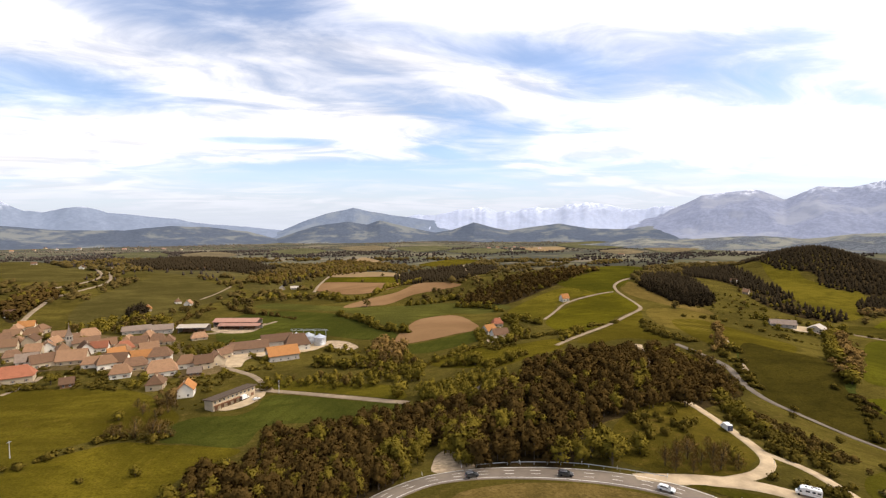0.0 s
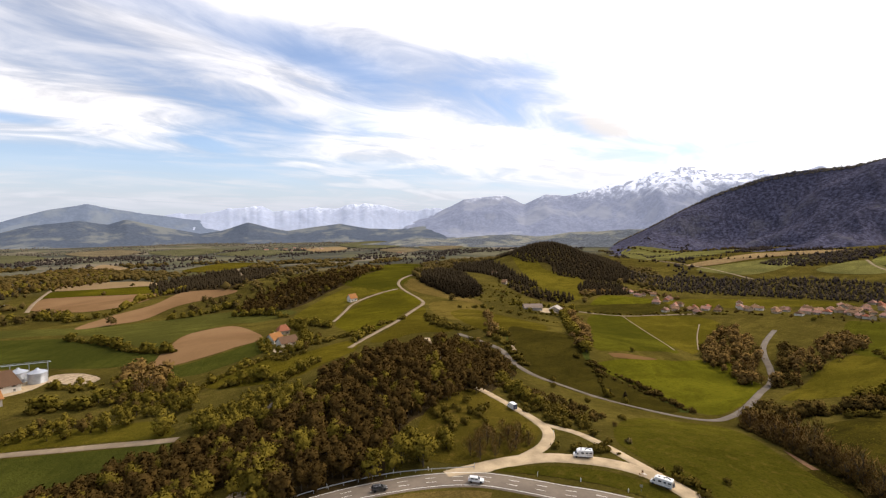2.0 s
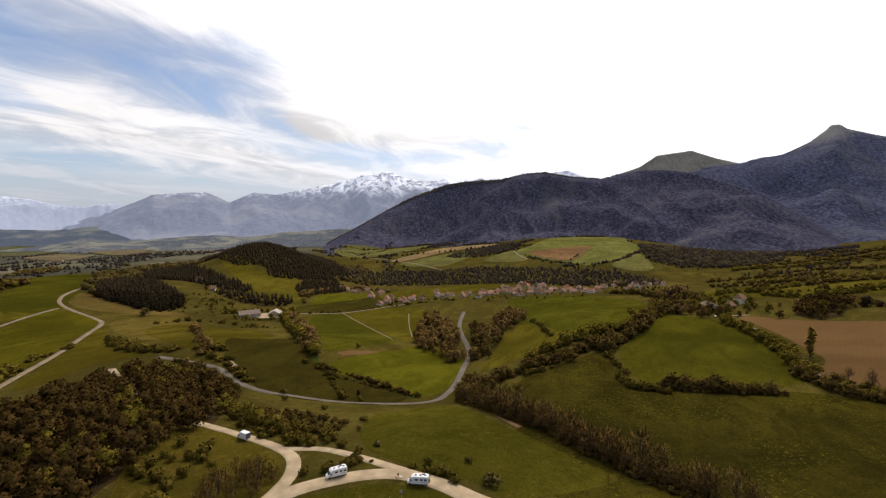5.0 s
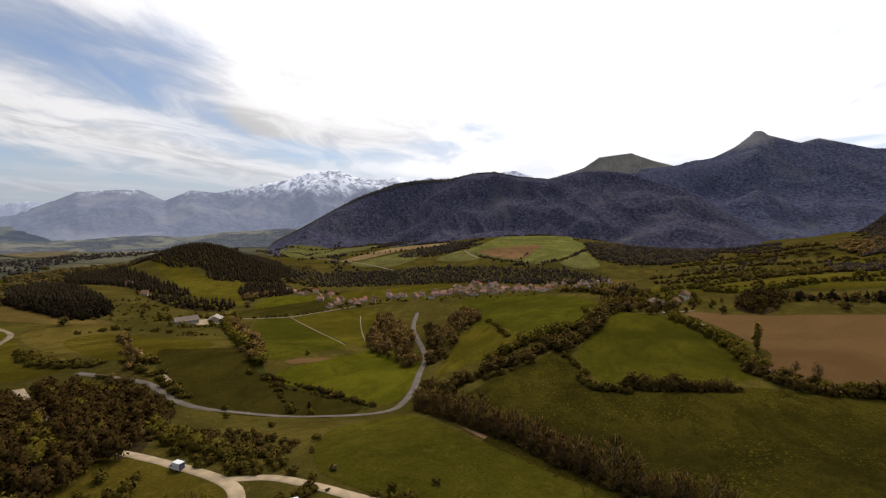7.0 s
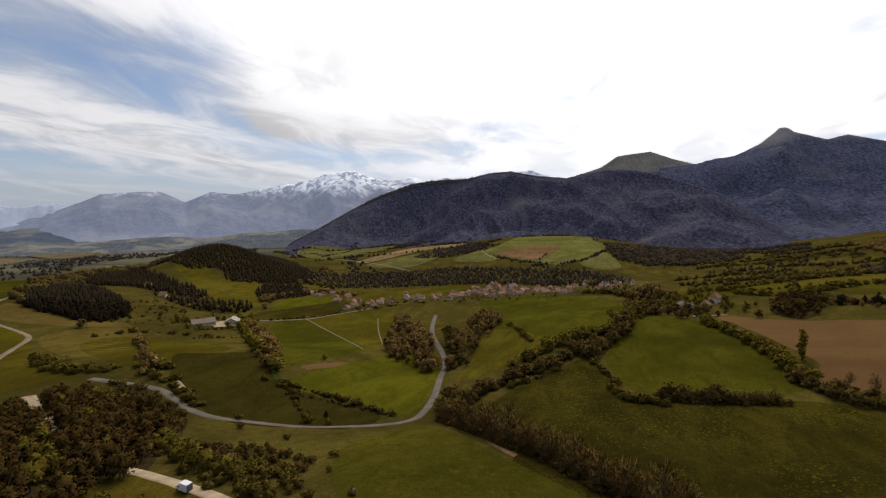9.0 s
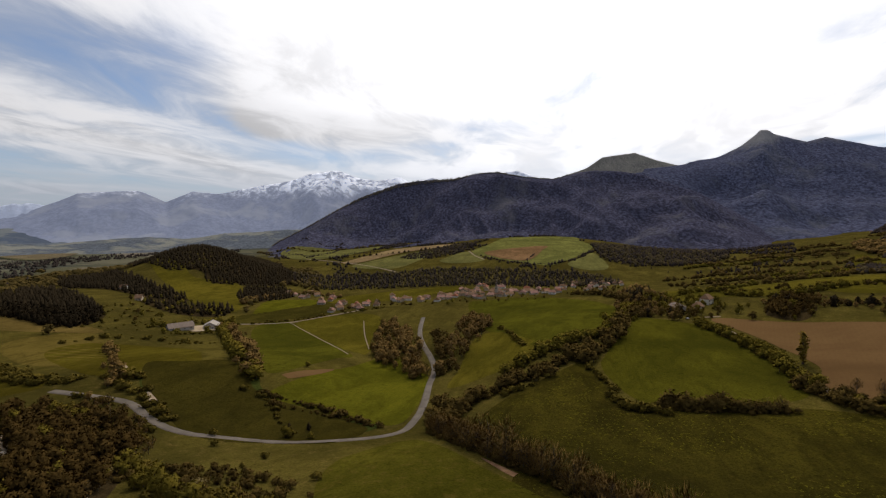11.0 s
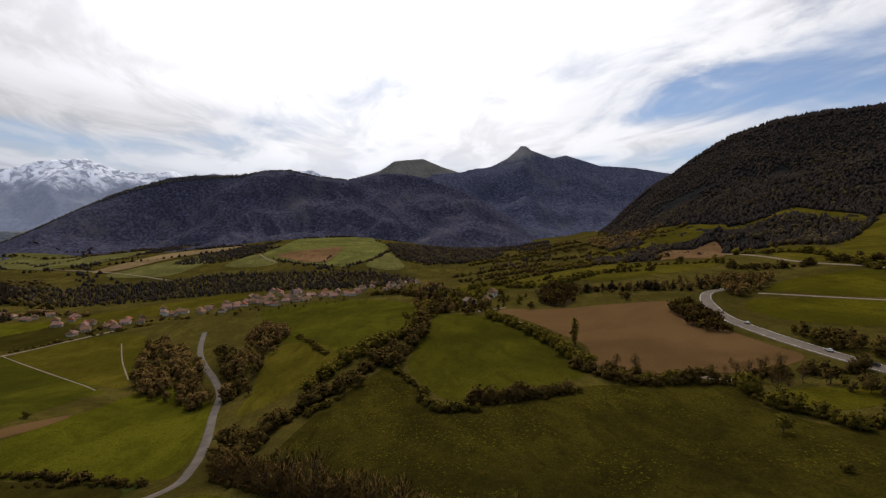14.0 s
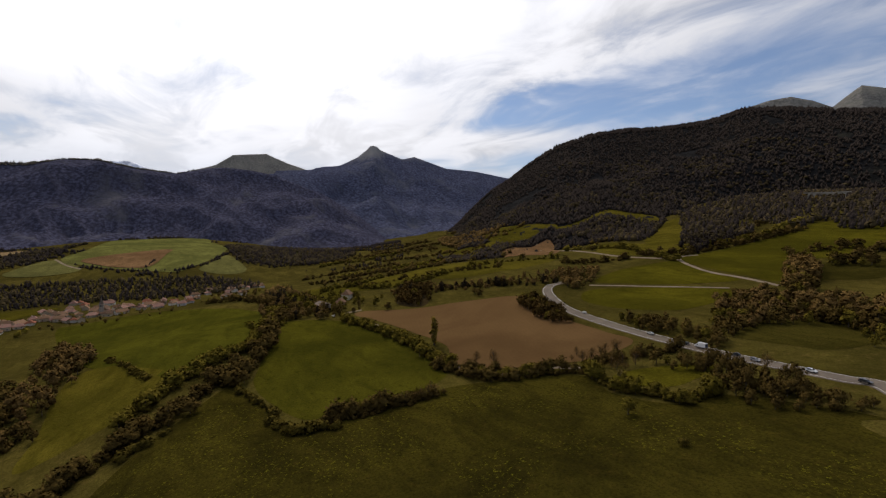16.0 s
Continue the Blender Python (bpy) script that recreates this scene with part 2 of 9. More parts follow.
def slope(name, woods, clearing, rock, clear_from=0.58, snow=None, snow_from=0.0, snow_to=1.0, scale=1.0, contrast=0.4, glow=None, soft=0.12, tree_line=None):
    """A mountain side: woods in drifts, clearings, rock where steep or above the tree line, snow above a height; glow:
    painted airlight.
    """
    m, nt, b = material(name, 1.0)
    g = nt.nodes.new("ShaderNodeNewGeometry")
    p = g.outputs["Position"]
    upright = node(nt, "ShaderNodeMapping", Vector=p, Scale=(1, 1, 0.4)).outputs[0]
    crown = grain(nt, p, 0.085 * scale, 4.0, 0.6)
    stand = grain(nt, upright, 0.014 * scale, 5.0, 0.6, 0.4)
    drift = grain(nt, upright, 0.0045 * scale, 6.0, 0.62, 0.6)
    c = mix_colour(nt, smooth(nt, crown, 0.35, 0.7), tuple(v * (1 - contrast) for v in woods), tuple(v * (1 + contrast * 0.9) for v in woods))
    c = mix_colour(nt, smooth(nt, stand, 0.42, 0.68, 0.0, 0.45), c, tuple(0.62 * v for v in woods))
    c = mix_colour(nt, smooth(nt, math_node(nt, "ADD", math_node(nt, "MULTIPLY", drift, 0.7), math_node(nt, "MULTIPLY", stand, 0.3)), clear_from - 0.04, clear_from - 0.04 + soft, 0.0, 0.8), c, clearing)
    steep = node(nt, "ShaderNodeSeparateXYZ", Vector=g.outputs["Normal"]).outputs[2]
    c = mix_colour(nt, smooth(nt, math_node(nt, "ADD", steep, math_node(nt, "MULTIPLY", stand, 0.3)), 0.50, 0.80, 0.7, 0.0), c, rock)
    up = node(nt, "ShaderNodeSeparateXYZ", Vector=p).outputs[2]
    if tree_line:
        low, high, bare = tree_line
        edge = math_node(nt, "ADD", up, math_node(nt, "MULTIPLY", math_node(nt, "SUBTRACT", drift, 0.5), 320.0))
        c = mix_colour(nt, smooth(nt, edge, low, high), c, bare)
    if snow:
        streak = node(nt, "ShaderNodeMapping", Vector=p, Scale=(1, 1, 0.6))
        cut = grain(nt, streak.outputs[0], 0.011 * scale, 7.0, 0.72)
        ledge = grain(nt, streak.outputs[0], 0.032 * scale, 5.0, 0.7, 0.8)
        line = math_node(nt, "ADD", up, math_node(nt, "MULTIPLY", math_node(nt, "SUBTRACT", cut, 0.5), (snow_to - snow_from) * 2.2))
        white = math_node(nt, "MULTIPLY", smooth(nt, line, snow_from, snow_to), smooth(nt, ledge, 0.40, 0.58, 0.15, 1.0))
        c = mix_colour(nt, white, c, snow)
    link(nt, c, b.inputs["Base Color"])
    b.inputs["Specular IOR Level"].default_value = 0.0
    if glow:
        # airlight of the far distance, painted as emission; snow glows a little more
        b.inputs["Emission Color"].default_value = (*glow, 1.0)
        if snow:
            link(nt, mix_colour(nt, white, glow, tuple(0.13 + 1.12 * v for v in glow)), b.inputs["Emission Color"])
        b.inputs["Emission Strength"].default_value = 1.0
    bumped(nt, b, math_node(nt, "ADD", math_node(nt, "MULTIPLY", crown, 0.35), stand), 0.10 if glow else 0.8, 14.0 / scale)
    return m


MEADOW = turf("meadow_grass", (0.066, 0.061, 0.012), (0.099, 0.088, 0.018), (0.152, 0.116, 0.038), 0.6)


def far_country(m):
    """Beyond the near meadows the sheet is a plain of small fields, woods and stubble, muted by painted haze."""
    nt = m.node_tree
    b = nt.nodes["Principled BSDF"]
    near = b.inputs["Base Color"].links[0].from_socket
    p = place_of(nt)
    flat = node(nt, "ShaderNodeMapping", Vector=p, Scale=(1, 1, 0), Rotation=(0, 0, 0.5))
    bent = node(nt, "ShaderNodeVectorMath", operation="ADD", i0=flat.outputs[0], i1=(0, 0, 0))
    cells = node(nt, "ShaderNodeTexVoronoi", Vector=bent.outputs[0], Scale=0.0062, Randomness=0.9)
    tone = node(nt, "ShaderNodeSeparateXYZ", Vector=cells.outputs["Color"])
    woods = grain(nt, flat.outputs[0], 0.0032, 6.0, 0.62, 0.8)
    speck = grain(nt, flat.outputs[0], 0.03, 4.0, 0.6)
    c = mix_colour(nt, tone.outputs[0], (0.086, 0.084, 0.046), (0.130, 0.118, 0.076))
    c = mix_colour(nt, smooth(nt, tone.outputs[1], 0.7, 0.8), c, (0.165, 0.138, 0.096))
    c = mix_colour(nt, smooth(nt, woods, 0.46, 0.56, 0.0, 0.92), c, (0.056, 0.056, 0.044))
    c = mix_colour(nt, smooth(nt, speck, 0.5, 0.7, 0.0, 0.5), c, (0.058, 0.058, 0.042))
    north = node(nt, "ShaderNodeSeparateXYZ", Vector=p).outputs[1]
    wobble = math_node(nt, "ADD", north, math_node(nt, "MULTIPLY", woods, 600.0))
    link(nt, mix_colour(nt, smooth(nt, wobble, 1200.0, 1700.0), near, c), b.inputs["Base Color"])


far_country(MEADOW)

# ---- the lie of the land ----
def bells(x, y, z, rows):
    for a, b, r, h in rows:
        z = z + h * np.exp(-((x - a) ** 2 + (y - b) ** 2) / r ** 2)
    return z


def height(x, y):
    """The ground's height: a plain with round swells."""
    x, y = np.asarray(x, float), np.asarray(y, float)
    z = np.full(np.broadcast(x, y).shape, -28.0)
    z = bells(x, y, z, [(0, 0, 130, -1.4), (60, 60, 80, -3.9), (100, 75, 60, -2.4), (119, 108, 60, 0.7), (124, 85, 60, 3.4), (136, 156, 60, -6.2)])
    z = bells(x, y, z, [(137, 182, 60, 3.9), (60, 150, 80, -4.7), (20, 135, 70, 4.6), (-30, 120, 70, 8.8), (100, 210, 60, 2.8), (153, 245, 70, 10.7)])
    z = bells(x, y, z, [(110, 270, 80, -3.1), (60, 230, 70, -0.6), (-60, 90, 80, -2.2), (-120, 60, 120, -9.3), (0, 200, 80, -9.7), (-60, 170, 80, -11.2)])
    z = bells(x, y, z, [(-120, 230, 110, -8.7), (-60, 260, 100, -2.2), (-220, 300, 160, -12.5), (-39, 429, 150, -9.1), (-150, 420, 170, -2.8), (-300, 420, 230, -0.4)])
    z = bells(x, y, z, [(30, 330, 120, -14.9), (107, 366, 120, 4.6), (60, 500, 140, 0.7), (0, 600, 190, -7.9), (150, 520, 120, -8.4), (241, 529, 100, 0.4)])
    z = bells(x, y, z, [(320, 555, 100, 0.1), (260, 460, 100, -2), (325, 490, 100, 1.4), (200, 380, 140, -12.2), (330, 640, 120, 0.9), (250, 720, 170, 23.1)])
    z = bells(x, y, z, [(180, 640, 150, -11.7), (430, 640, 120, 3.6), (520, 700, 190, 19.4), (420, 560, 120, -10.8), (380, 400, 120, -12.1), (417, 235, 100, -13.7)])
    z = bells(x, y, z, [(335, 189, 80, -11.5), (250, 130, 70, -9.4), (205, 220, 90, -25.1), (190, 140, 70, -0.5), (175, 95, 60, -0.2), (597, 220, 170, -23.9)])
    z = bells(x, y, z, [(500, 180, 100, -7.1), (450, 330, 130, -12.6), (560, 420, 160, -12.6), (700, 420, 240, -8.9), (650, 60, 200, -25.4), (747, 148, 220, 4.2)])
    z = bells(x, y, z, [(276, 139, 70, -13.9), (327, 139, 70, -9.6), (374, 149, 70, -8.6), (409, 154, 70, -11.8), (464, 179, 80, -2.3), (370, 42, 100, -17.7)])
    z = bells(x, y, z, [(299, 23, 80, -3.1), (313, 27, 80, -4.3), (200, 40, 90, -15.7), (160, -20, 110, -5), (240, -40, 100, -7.1), (498, -72, 100, -5.8)])
    z = bells(x, y, z, [(433, -70, 100, -2.1), (487, -54, 100, -4.2), (352, -80, 120, -14.7), (259, -143, 120, -5.5), (180, -120, 130, -4), (408, -228, 170, -10.9)])
    z = bells(x, y, z, [(300, -250, 150, 1.9), (395, -394, 200, -2.7), (250, -380, 210, -9.9), (600, -300, 220, 6.9), (913, -637, 330, -66.3), (700, -450, 310, -20.6)])
    z = bells(x, y, z, [(1100, -400, 230, 18.8), (1418, -760, 560, 24.9), (600, -150, 180, -16.5), (900, 0, 260, -19.1), (1000, -200, 270, -28.9), (1000, 200, 310, -25.8)])
    z = bells(x, y, z, [(1000, 500, 390, -30.2), (700, 650, 270, -24.2), (1367, 301, 390, 5.9), (1300, 150, 330, -9.9), (1300, -100, 330, -2.6), (1761, 655, 530, -0.5)])
    z = bells(x, y, z, [(1830, -40, 510, 35.7), (2400, -129, 650, 35.2), (1700, -350, 500, -65.9), (2200, -480, 620, -47), (1250, -330, 270, -31.8), (2800, -750, 960, -43.5)])
    z = bells(x, y, z, [(1000, -420, 240, 0.1), (1900, 300, 530, 4.9), (1500, 700, 510, -9.8), (-100, -150, 250, -8.6), (-300, 0, 280, -5.8), (0, -350, 310, -18.1)])
    z = bells(x, y, z, [(-600, -300, 610, 2.1), (-500, 250, 360, -19.6), (300, -700, 420, -9.8), (700, -900, 520, 56.4), (0, -900, 610, 21), (-400, 700, 350, -14.1)])
    z = bells(x, y, z, [(-700, 1100, 550, 11.9), (-480, 950, 390, 6.3), (-200, 900, 390, -12.3), (200, 1000, 410, -10), (600, 1100, 510, -4.9), (0, 1400, 640, -4.5)])
    z = bells(x, y, z, [(-600, 1700, 840, -4.8), (300, 1900, 860, 2.5), (900, 1700, 830, -6.3), (1400, 1300, 810, -13.4), (2000, 2000, 1200, 7.8), (1000, 2800, 1320, -6.5)])
    z = bells(x, y, z, [(0, 3200, 1480, 2.6), (-1200, 2800, 1530, -2.9), (-1600, 1500, 1330, 7.7), (3000, 1200, 1510, -39.8), (2600, 2600, 1410, -3.4), (3500, 3000, 1860, -36.8)])
    z = bells(x, y, z, [(1000, 4300, 2250, -20.8), (-1500, 4200, 2410, -16.7), (3000, 0, 1000, 25.1), (4000, -1000, 1820, -74.9), (-3000, 0, 2530, 8.9), (-2500, -2500, 2640, -65.2)])
    z = bells(x, y, z, [(0, -2500, 2060, 61.4), (2000, -2000, 1740, 10.2), (-4000, 2500, 3200, -25.2), (4500, 1500, 2200, 47.5), (0, -4500, 3450, 109.1), (4000, -3500, 3310, 156.2)])
    z = bells(x, y, z, [(-4500, -1000, 3000, 48.2), (-3800, -3500, 3380, 91.1)])
    # round wooded hill across the valley
    z = z + 72 * np.exp(-(((x - 880) * .75 + (y - 790) * .66) ** 2 / 230 ** 2 + ((x - 880) * -.66 + (y - 790) * .75) ** 2 / 130 ** 2))
    return z


def hashed(i, j, seed):
    h = np.sin(i * 127.1 + j * 311.7 + seed * 74.7) * 43758.5453
    return h - np.floor(h)


def value_noise(x, y, seed=0):
    i, j = np.floor(x), np.floor(y)
    u, v = x - i, y - j
    u, v = u * u * (3 - 2 * u), v * v * (3 - 2 * v)
    return (hashed(i, j, seed) * (1 - u) * (1 - v) + hashed(i + 1, j, seed) * u * (1 - v) + hashed(i, j + 1, seed) * (1 - u) * v + hashed(i + 1, j + 1, seed) * u * v)


def fbm(x, y, octaves=5, seed=0, gain=0.5):
    total, amp, top = 0.0, 1.0, 0.0
    for k in range(octaves):
        total = total + amp * value_noise(x * 2 ** k, y * 2 ** k, seed + 11 * k)
        top, amp = top + amp, amp * gain
    return total / top


def mesh_from(name, verts, faces, smooth_faces=True):
    me = bpy.data.meshes.new(name)
    me.from_pydata([tuple(v) for v in verts], [], [tuple(f) for f in faces])
    if smooth_faces:
        me.polygons.foreach_set("use_smooth", [True] * len(me.polygons))
    me.update()
    return me


def grid_mesh(name, X, Y, Z, wrap=False):
    """A mesh from three arrays of one shape; wrap joins the last column to the first."""
    n, m = X.shape
    k = np.arange(n * m).reshape(n, m)
    nxt = np.roll(k, -1, 1) if wrap else k[:, 1:]
    cur = k if wrap else k[:, :-1]
    f = np.stack([cur[:-1], nxt[:-1], nxt[1:], cur[1:]], -1).reshape(-1, 4)
    return mesh_from(name, np.stack([X, Y, Z], -1).reshape(-1, 3), f)


def ground_sheet():
    """One sheet to the horizon, fine near the middle of the flight and coarser outwards."""
    r = np.concatenate([[1.0], np.geomspace(8, 4950, 240)])
    a = np.radians(np.arange(0, 360, 0.75))
    R, A = np.meshgrid(r, a, indexing="ij")
    X, Y = 40 + R * np.sin(A), 30 + R * np.cos(A)
    me = grid_mesh("ground", X, Y, height(X, Y), wrap=True)
    me.flip_normals()
    me.materials.append(MEADOW)
    return tagged(new("ground", me), "rolling green meadow ground reaching to the mountains", "ground", kind="structure")


ground_sheet()


# ---- mountains ----
SIDES = []


def mountain(name, mat, label, distance, crest, depth, foot, seed=1, jag=0.02, spurs=0.22, fall=1.25, columns=300, steps=52, stands=False):
    """A mountain whose crest passes through (bearing, height) at one distance and whose near side runs down to its foot in ribs and gullies."""
    b0, b1 = crest[0][0], crest[-1][0]
    bearing = np.linspace(b0, b1, columns)
    top = np.interp(bearing, [c[0] for c in crest], [c[1] for c in crest])
    arc = np.radians(bearing) * distance
    rise = np.maximum(top - foot, 1.0)
    top = top + (fbm(arc / max(90.0, distance * 0.05), 0 * arc, 5, seed, 0.62) - 0.5) * 2 * jag * rise.max()
    v = np.concatenate([[-0.25], np.linspace(0, 1, steps)])
    V, B = np.meshgrid(v, np.radians(bearing), indexing="ij")
    T = np.broadcast_to(top, V.shape)
    S = np.broadcast_to(arc, V.shape)
    D = distance - V * depth
    down = np.clip(V, 0, 1)
    Z = foot + (T - foot) * (1 - down) ** fall
    wind = S + 260 * (fbm(S / 400.0, V * 2, 3, seed + 3) - 0.5) + 0.45 * depth * (fbm(S / (0.6 * depth), V * 3.0, 3, seed + 4) - 0.5)
    rib = 1 - np.abs(2 * fbm(wind / (depth * 0.75) + V * 0.8, V * 1.6, 3, seed + 5, 0.36) - 1)
    fine = 1 - np.abs(2 * fbm(wind / (depth * 0.16) + V * 0.5, V * 3.4, 3, seed + 6, 0.4) - 1)
    body = np.sin(np.pi * np.clip(down, 0, 1)) ** 0.8
    Z = Z + ((rib - 0.75) * spurs + (fine - 0.75) * spurs * 0.16) * (T - foot) * body
    grain_size = max(60.0, 3.2 * depth / steps)
    Z = Z + (fbm(S / grain_size, V * depth / grain_size, 3, seed + 8) - 0.5) * 0.03 * rise.max() * np.clip(down * 6, 0, 1)
    Z = np.where(V < 0, foot + (T - foot) * 0.55, Z)
    me = grid_mesh(name, D * np.sin(B), D * np.cos(B), Z)
    me.flip_normals()
    me.materials.append(mat)
    tagged(new(name, me), label, "mountain", kind="structure")
    if stands:
        SIDES.append((distance, depth, b0, b1, Z[1:]))
    return D * np.sin(B), D * np.cos(B), Z


# far ranges: distance haze painted as bluish base colours and a glow
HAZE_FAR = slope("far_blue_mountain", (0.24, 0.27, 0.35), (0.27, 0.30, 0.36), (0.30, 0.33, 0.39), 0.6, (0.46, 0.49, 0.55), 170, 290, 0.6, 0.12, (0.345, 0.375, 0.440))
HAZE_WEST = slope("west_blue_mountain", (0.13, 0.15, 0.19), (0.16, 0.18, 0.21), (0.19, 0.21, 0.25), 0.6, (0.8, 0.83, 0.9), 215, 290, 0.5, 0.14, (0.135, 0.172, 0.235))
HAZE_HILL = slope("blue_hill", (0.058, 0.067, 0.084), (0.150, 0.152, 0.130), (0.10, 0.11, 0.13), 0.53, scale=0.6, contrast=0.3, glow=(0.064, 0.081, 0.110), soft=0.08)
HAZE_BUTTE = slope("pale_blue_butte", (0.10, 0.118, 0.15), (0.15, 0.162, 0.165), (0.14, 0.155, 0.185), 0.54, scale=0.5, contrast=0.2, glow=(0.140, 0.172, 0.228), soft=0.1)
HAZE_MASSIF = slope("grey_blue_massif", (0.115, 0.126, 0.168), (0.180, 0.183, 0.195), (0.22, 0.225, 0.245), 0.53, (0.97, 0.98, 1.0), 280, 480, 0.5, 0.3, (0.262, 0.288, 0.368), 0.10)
# wooded mountain, peak and ridge: blue haze painted into the base colours
HAZE_WOODED = slope("wooded_mountain", (0.071, 0.069, 0.101), (0.122, 0.115, 0.120), (0.077, 0.075, 0.107), 0.55, contrast=0.5, soft=0.20)
SOUTH_WOODED = slope("south_wooded_mountain", (0.022, 0.021, 0.020), (0.050, 0.045, 0.028), (0.040, 0.037, 0.032), 0.58, contrast=0.35, soft=0.14)
ALP = slope("bare_alp", (0.165, 0.158, 0.142), (0.21, 0.198, 0.168), (0.225, 0.215, 0.195), 0.5, scale=1.0, contrast=0.35, soft=0.2)
HAZE_PEAK = slope("peak_woods_and_rock", (0.076, 0.081, 0.124), (0.126, 0.127, 0.142), (0.090, 0.095, 0.131), 0.54, scale=0.7, contrast=0.45, soft=0.20, tree_line=(590, 700, (0.19, 0.186, 0.186)))
HAZE_RIDGE = slope("far_wooded_ridge", (0.112, 0.124, 0.140), (0.235, 0.23, 0.185), (0.19, 0.19, 0.19), 0.52, scale=0.9, contrast=0.3, soft=0.10)

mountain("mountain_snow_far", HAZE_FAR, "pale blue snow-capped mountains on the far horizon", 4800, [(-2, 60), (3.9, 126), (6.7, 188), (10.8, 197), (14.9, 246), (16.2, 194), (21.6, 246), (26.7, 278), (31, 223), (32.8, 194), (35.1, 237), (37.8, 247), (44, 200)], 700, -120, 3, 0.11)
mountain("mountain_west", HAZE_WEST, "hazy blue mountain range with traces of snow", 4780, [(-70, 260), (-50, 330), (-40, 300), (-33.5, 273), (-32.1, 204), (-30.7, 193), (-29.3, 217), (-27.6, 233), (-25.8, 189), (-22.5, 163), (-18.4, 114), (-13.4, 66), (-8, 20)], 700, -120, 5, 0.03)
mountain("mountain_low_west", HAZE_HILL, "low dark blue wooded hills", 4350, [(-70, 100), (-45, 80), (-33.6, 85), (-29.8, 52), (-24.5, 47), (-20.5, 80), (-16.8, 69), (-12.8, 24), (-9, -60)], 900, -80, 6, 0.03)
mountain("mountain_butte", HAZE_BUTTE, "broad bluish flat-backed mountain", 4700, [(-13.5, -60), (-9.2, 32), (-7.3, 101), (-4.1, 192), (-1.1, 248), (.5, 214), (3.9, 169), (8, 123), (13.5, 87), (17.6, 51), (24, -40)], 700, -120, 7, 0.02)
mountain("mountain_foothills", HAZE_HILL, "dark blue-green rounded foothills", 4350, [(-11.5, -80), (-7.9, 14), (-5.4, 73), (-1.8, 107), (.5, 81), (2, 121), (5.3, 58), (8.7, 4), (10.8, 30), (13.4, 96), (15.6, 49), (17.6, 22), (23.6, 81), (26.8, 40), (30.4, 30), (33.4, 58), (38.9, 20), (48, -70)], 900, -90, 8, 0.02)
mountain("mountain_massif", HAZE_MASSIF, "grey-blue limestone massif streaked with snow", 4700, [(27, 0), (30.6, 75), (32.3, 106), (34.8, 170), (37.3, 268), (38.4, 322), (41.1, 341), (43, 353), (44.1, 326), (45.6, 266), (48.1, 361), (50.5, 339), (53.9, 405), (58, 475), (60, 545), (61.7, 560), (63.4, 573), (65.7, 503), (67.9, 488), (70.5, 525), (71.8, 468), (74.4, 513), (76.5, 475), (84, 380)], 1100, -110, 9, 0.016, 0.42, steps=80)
mountain("mountain_low_ridge", HAZE_RIDGE, "low blue-green wooded ridges beyond the plain", 3000, [(20, -75), (28, -40), (33, -12), (36, -22), (40, -4), (44, 8), (47, -4), (51, 18), (56, 34), (60, 40), (66, 20)], 800, -75, 21, 0.06)
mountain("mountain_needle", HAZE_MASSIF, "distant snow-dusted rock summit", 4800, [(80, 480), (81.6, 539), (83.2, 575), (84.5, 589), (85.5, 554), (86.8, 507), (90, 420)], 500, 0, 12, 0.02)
mountain("mountain_dome", ALP, "bare brown rounded alpine summit", 4500, [(83, 250), (86.1, 383), (88.6, 465), (92.3, 561), (94, 648), (97.4, 675), (99.6, 602), (102.2, 538), (106, 400)], 1200, -50, 13, 0.006)
mountain("mountain_peak", HAZE_PEAK, "dark pointed peak with wooded flanks and bare shoulder", 4300, [(78, 300), (81.1, 385), (89.5, 440), (94.7, 497), (101.8, 526), (105.4, 577), (107.4, 647), (108.6, 722), (108.95, 752), (109.6, 750), (110.1, 715), (111.4, 678), (112.7, 640), (114.1, 663), (118, 560), (121.7, 531), (125.5, 467), (129.4, 371), (138, 200)], 2300, -60, 14, 0.006, 0.85, steps=96, stands=True)
WOODED_SIDE = mountain("mountain_wooded", HAZE_WOODED, "dark conifer-covered mountain above the village", 2600, [(55, -60), (56.4, -16), (59, 44), (62.3, 127), (65.7, 213), (69.8, 281), (72.5, 299), (76.6, 310), (79.2, 333), (81.6, 343), (84.5, 316), (88, 294), (90.8, 331), (92.6, 339), (95.5, 328), (97.7, 306), (103, 215), (106.8, 108), (111, -40)], 850, -40, 15, 0.006, 0.95, steps=80, stands=True)
SOUTH = mountain("mountain_south", SOUTH_WOODED, "steep dark wooded mountain side", 1700, [(113, -40), (114.1, 0), (116.8, 51), (118.8, 112), (121.4, 182), (123.4, 218), (126, 280), (128.8, 332), (132.3, 365), (135.9, 379), (140.4, 379), (144.2, 388), (147.7, 416), (151.4, 404), (158.2, 370), (180, 330), (215, 240), (250, 100)], 950, 0, 16, 0.008, 0.38, columns=420, steps=80, stands=True)
mountain("mountain_south_dome", ALP, "bare grassy summit above the woods", 2300, [(140, 380), (145.1, 501), (148.6, 538), (150.5, 561), (152.3, 566), (154, 542), (156.1, 495), (165, 430)], 500, 200, 17, 0.006)
mountain("mountain_south_peak", ALP, "bare rocky peak behind the grassy summit", 2900, [(151, 480), (154.6, 587), (156, 621), (157, 665), (158, 703), (161, 660), (170, 560)], 500, 300, 18, 0.015)


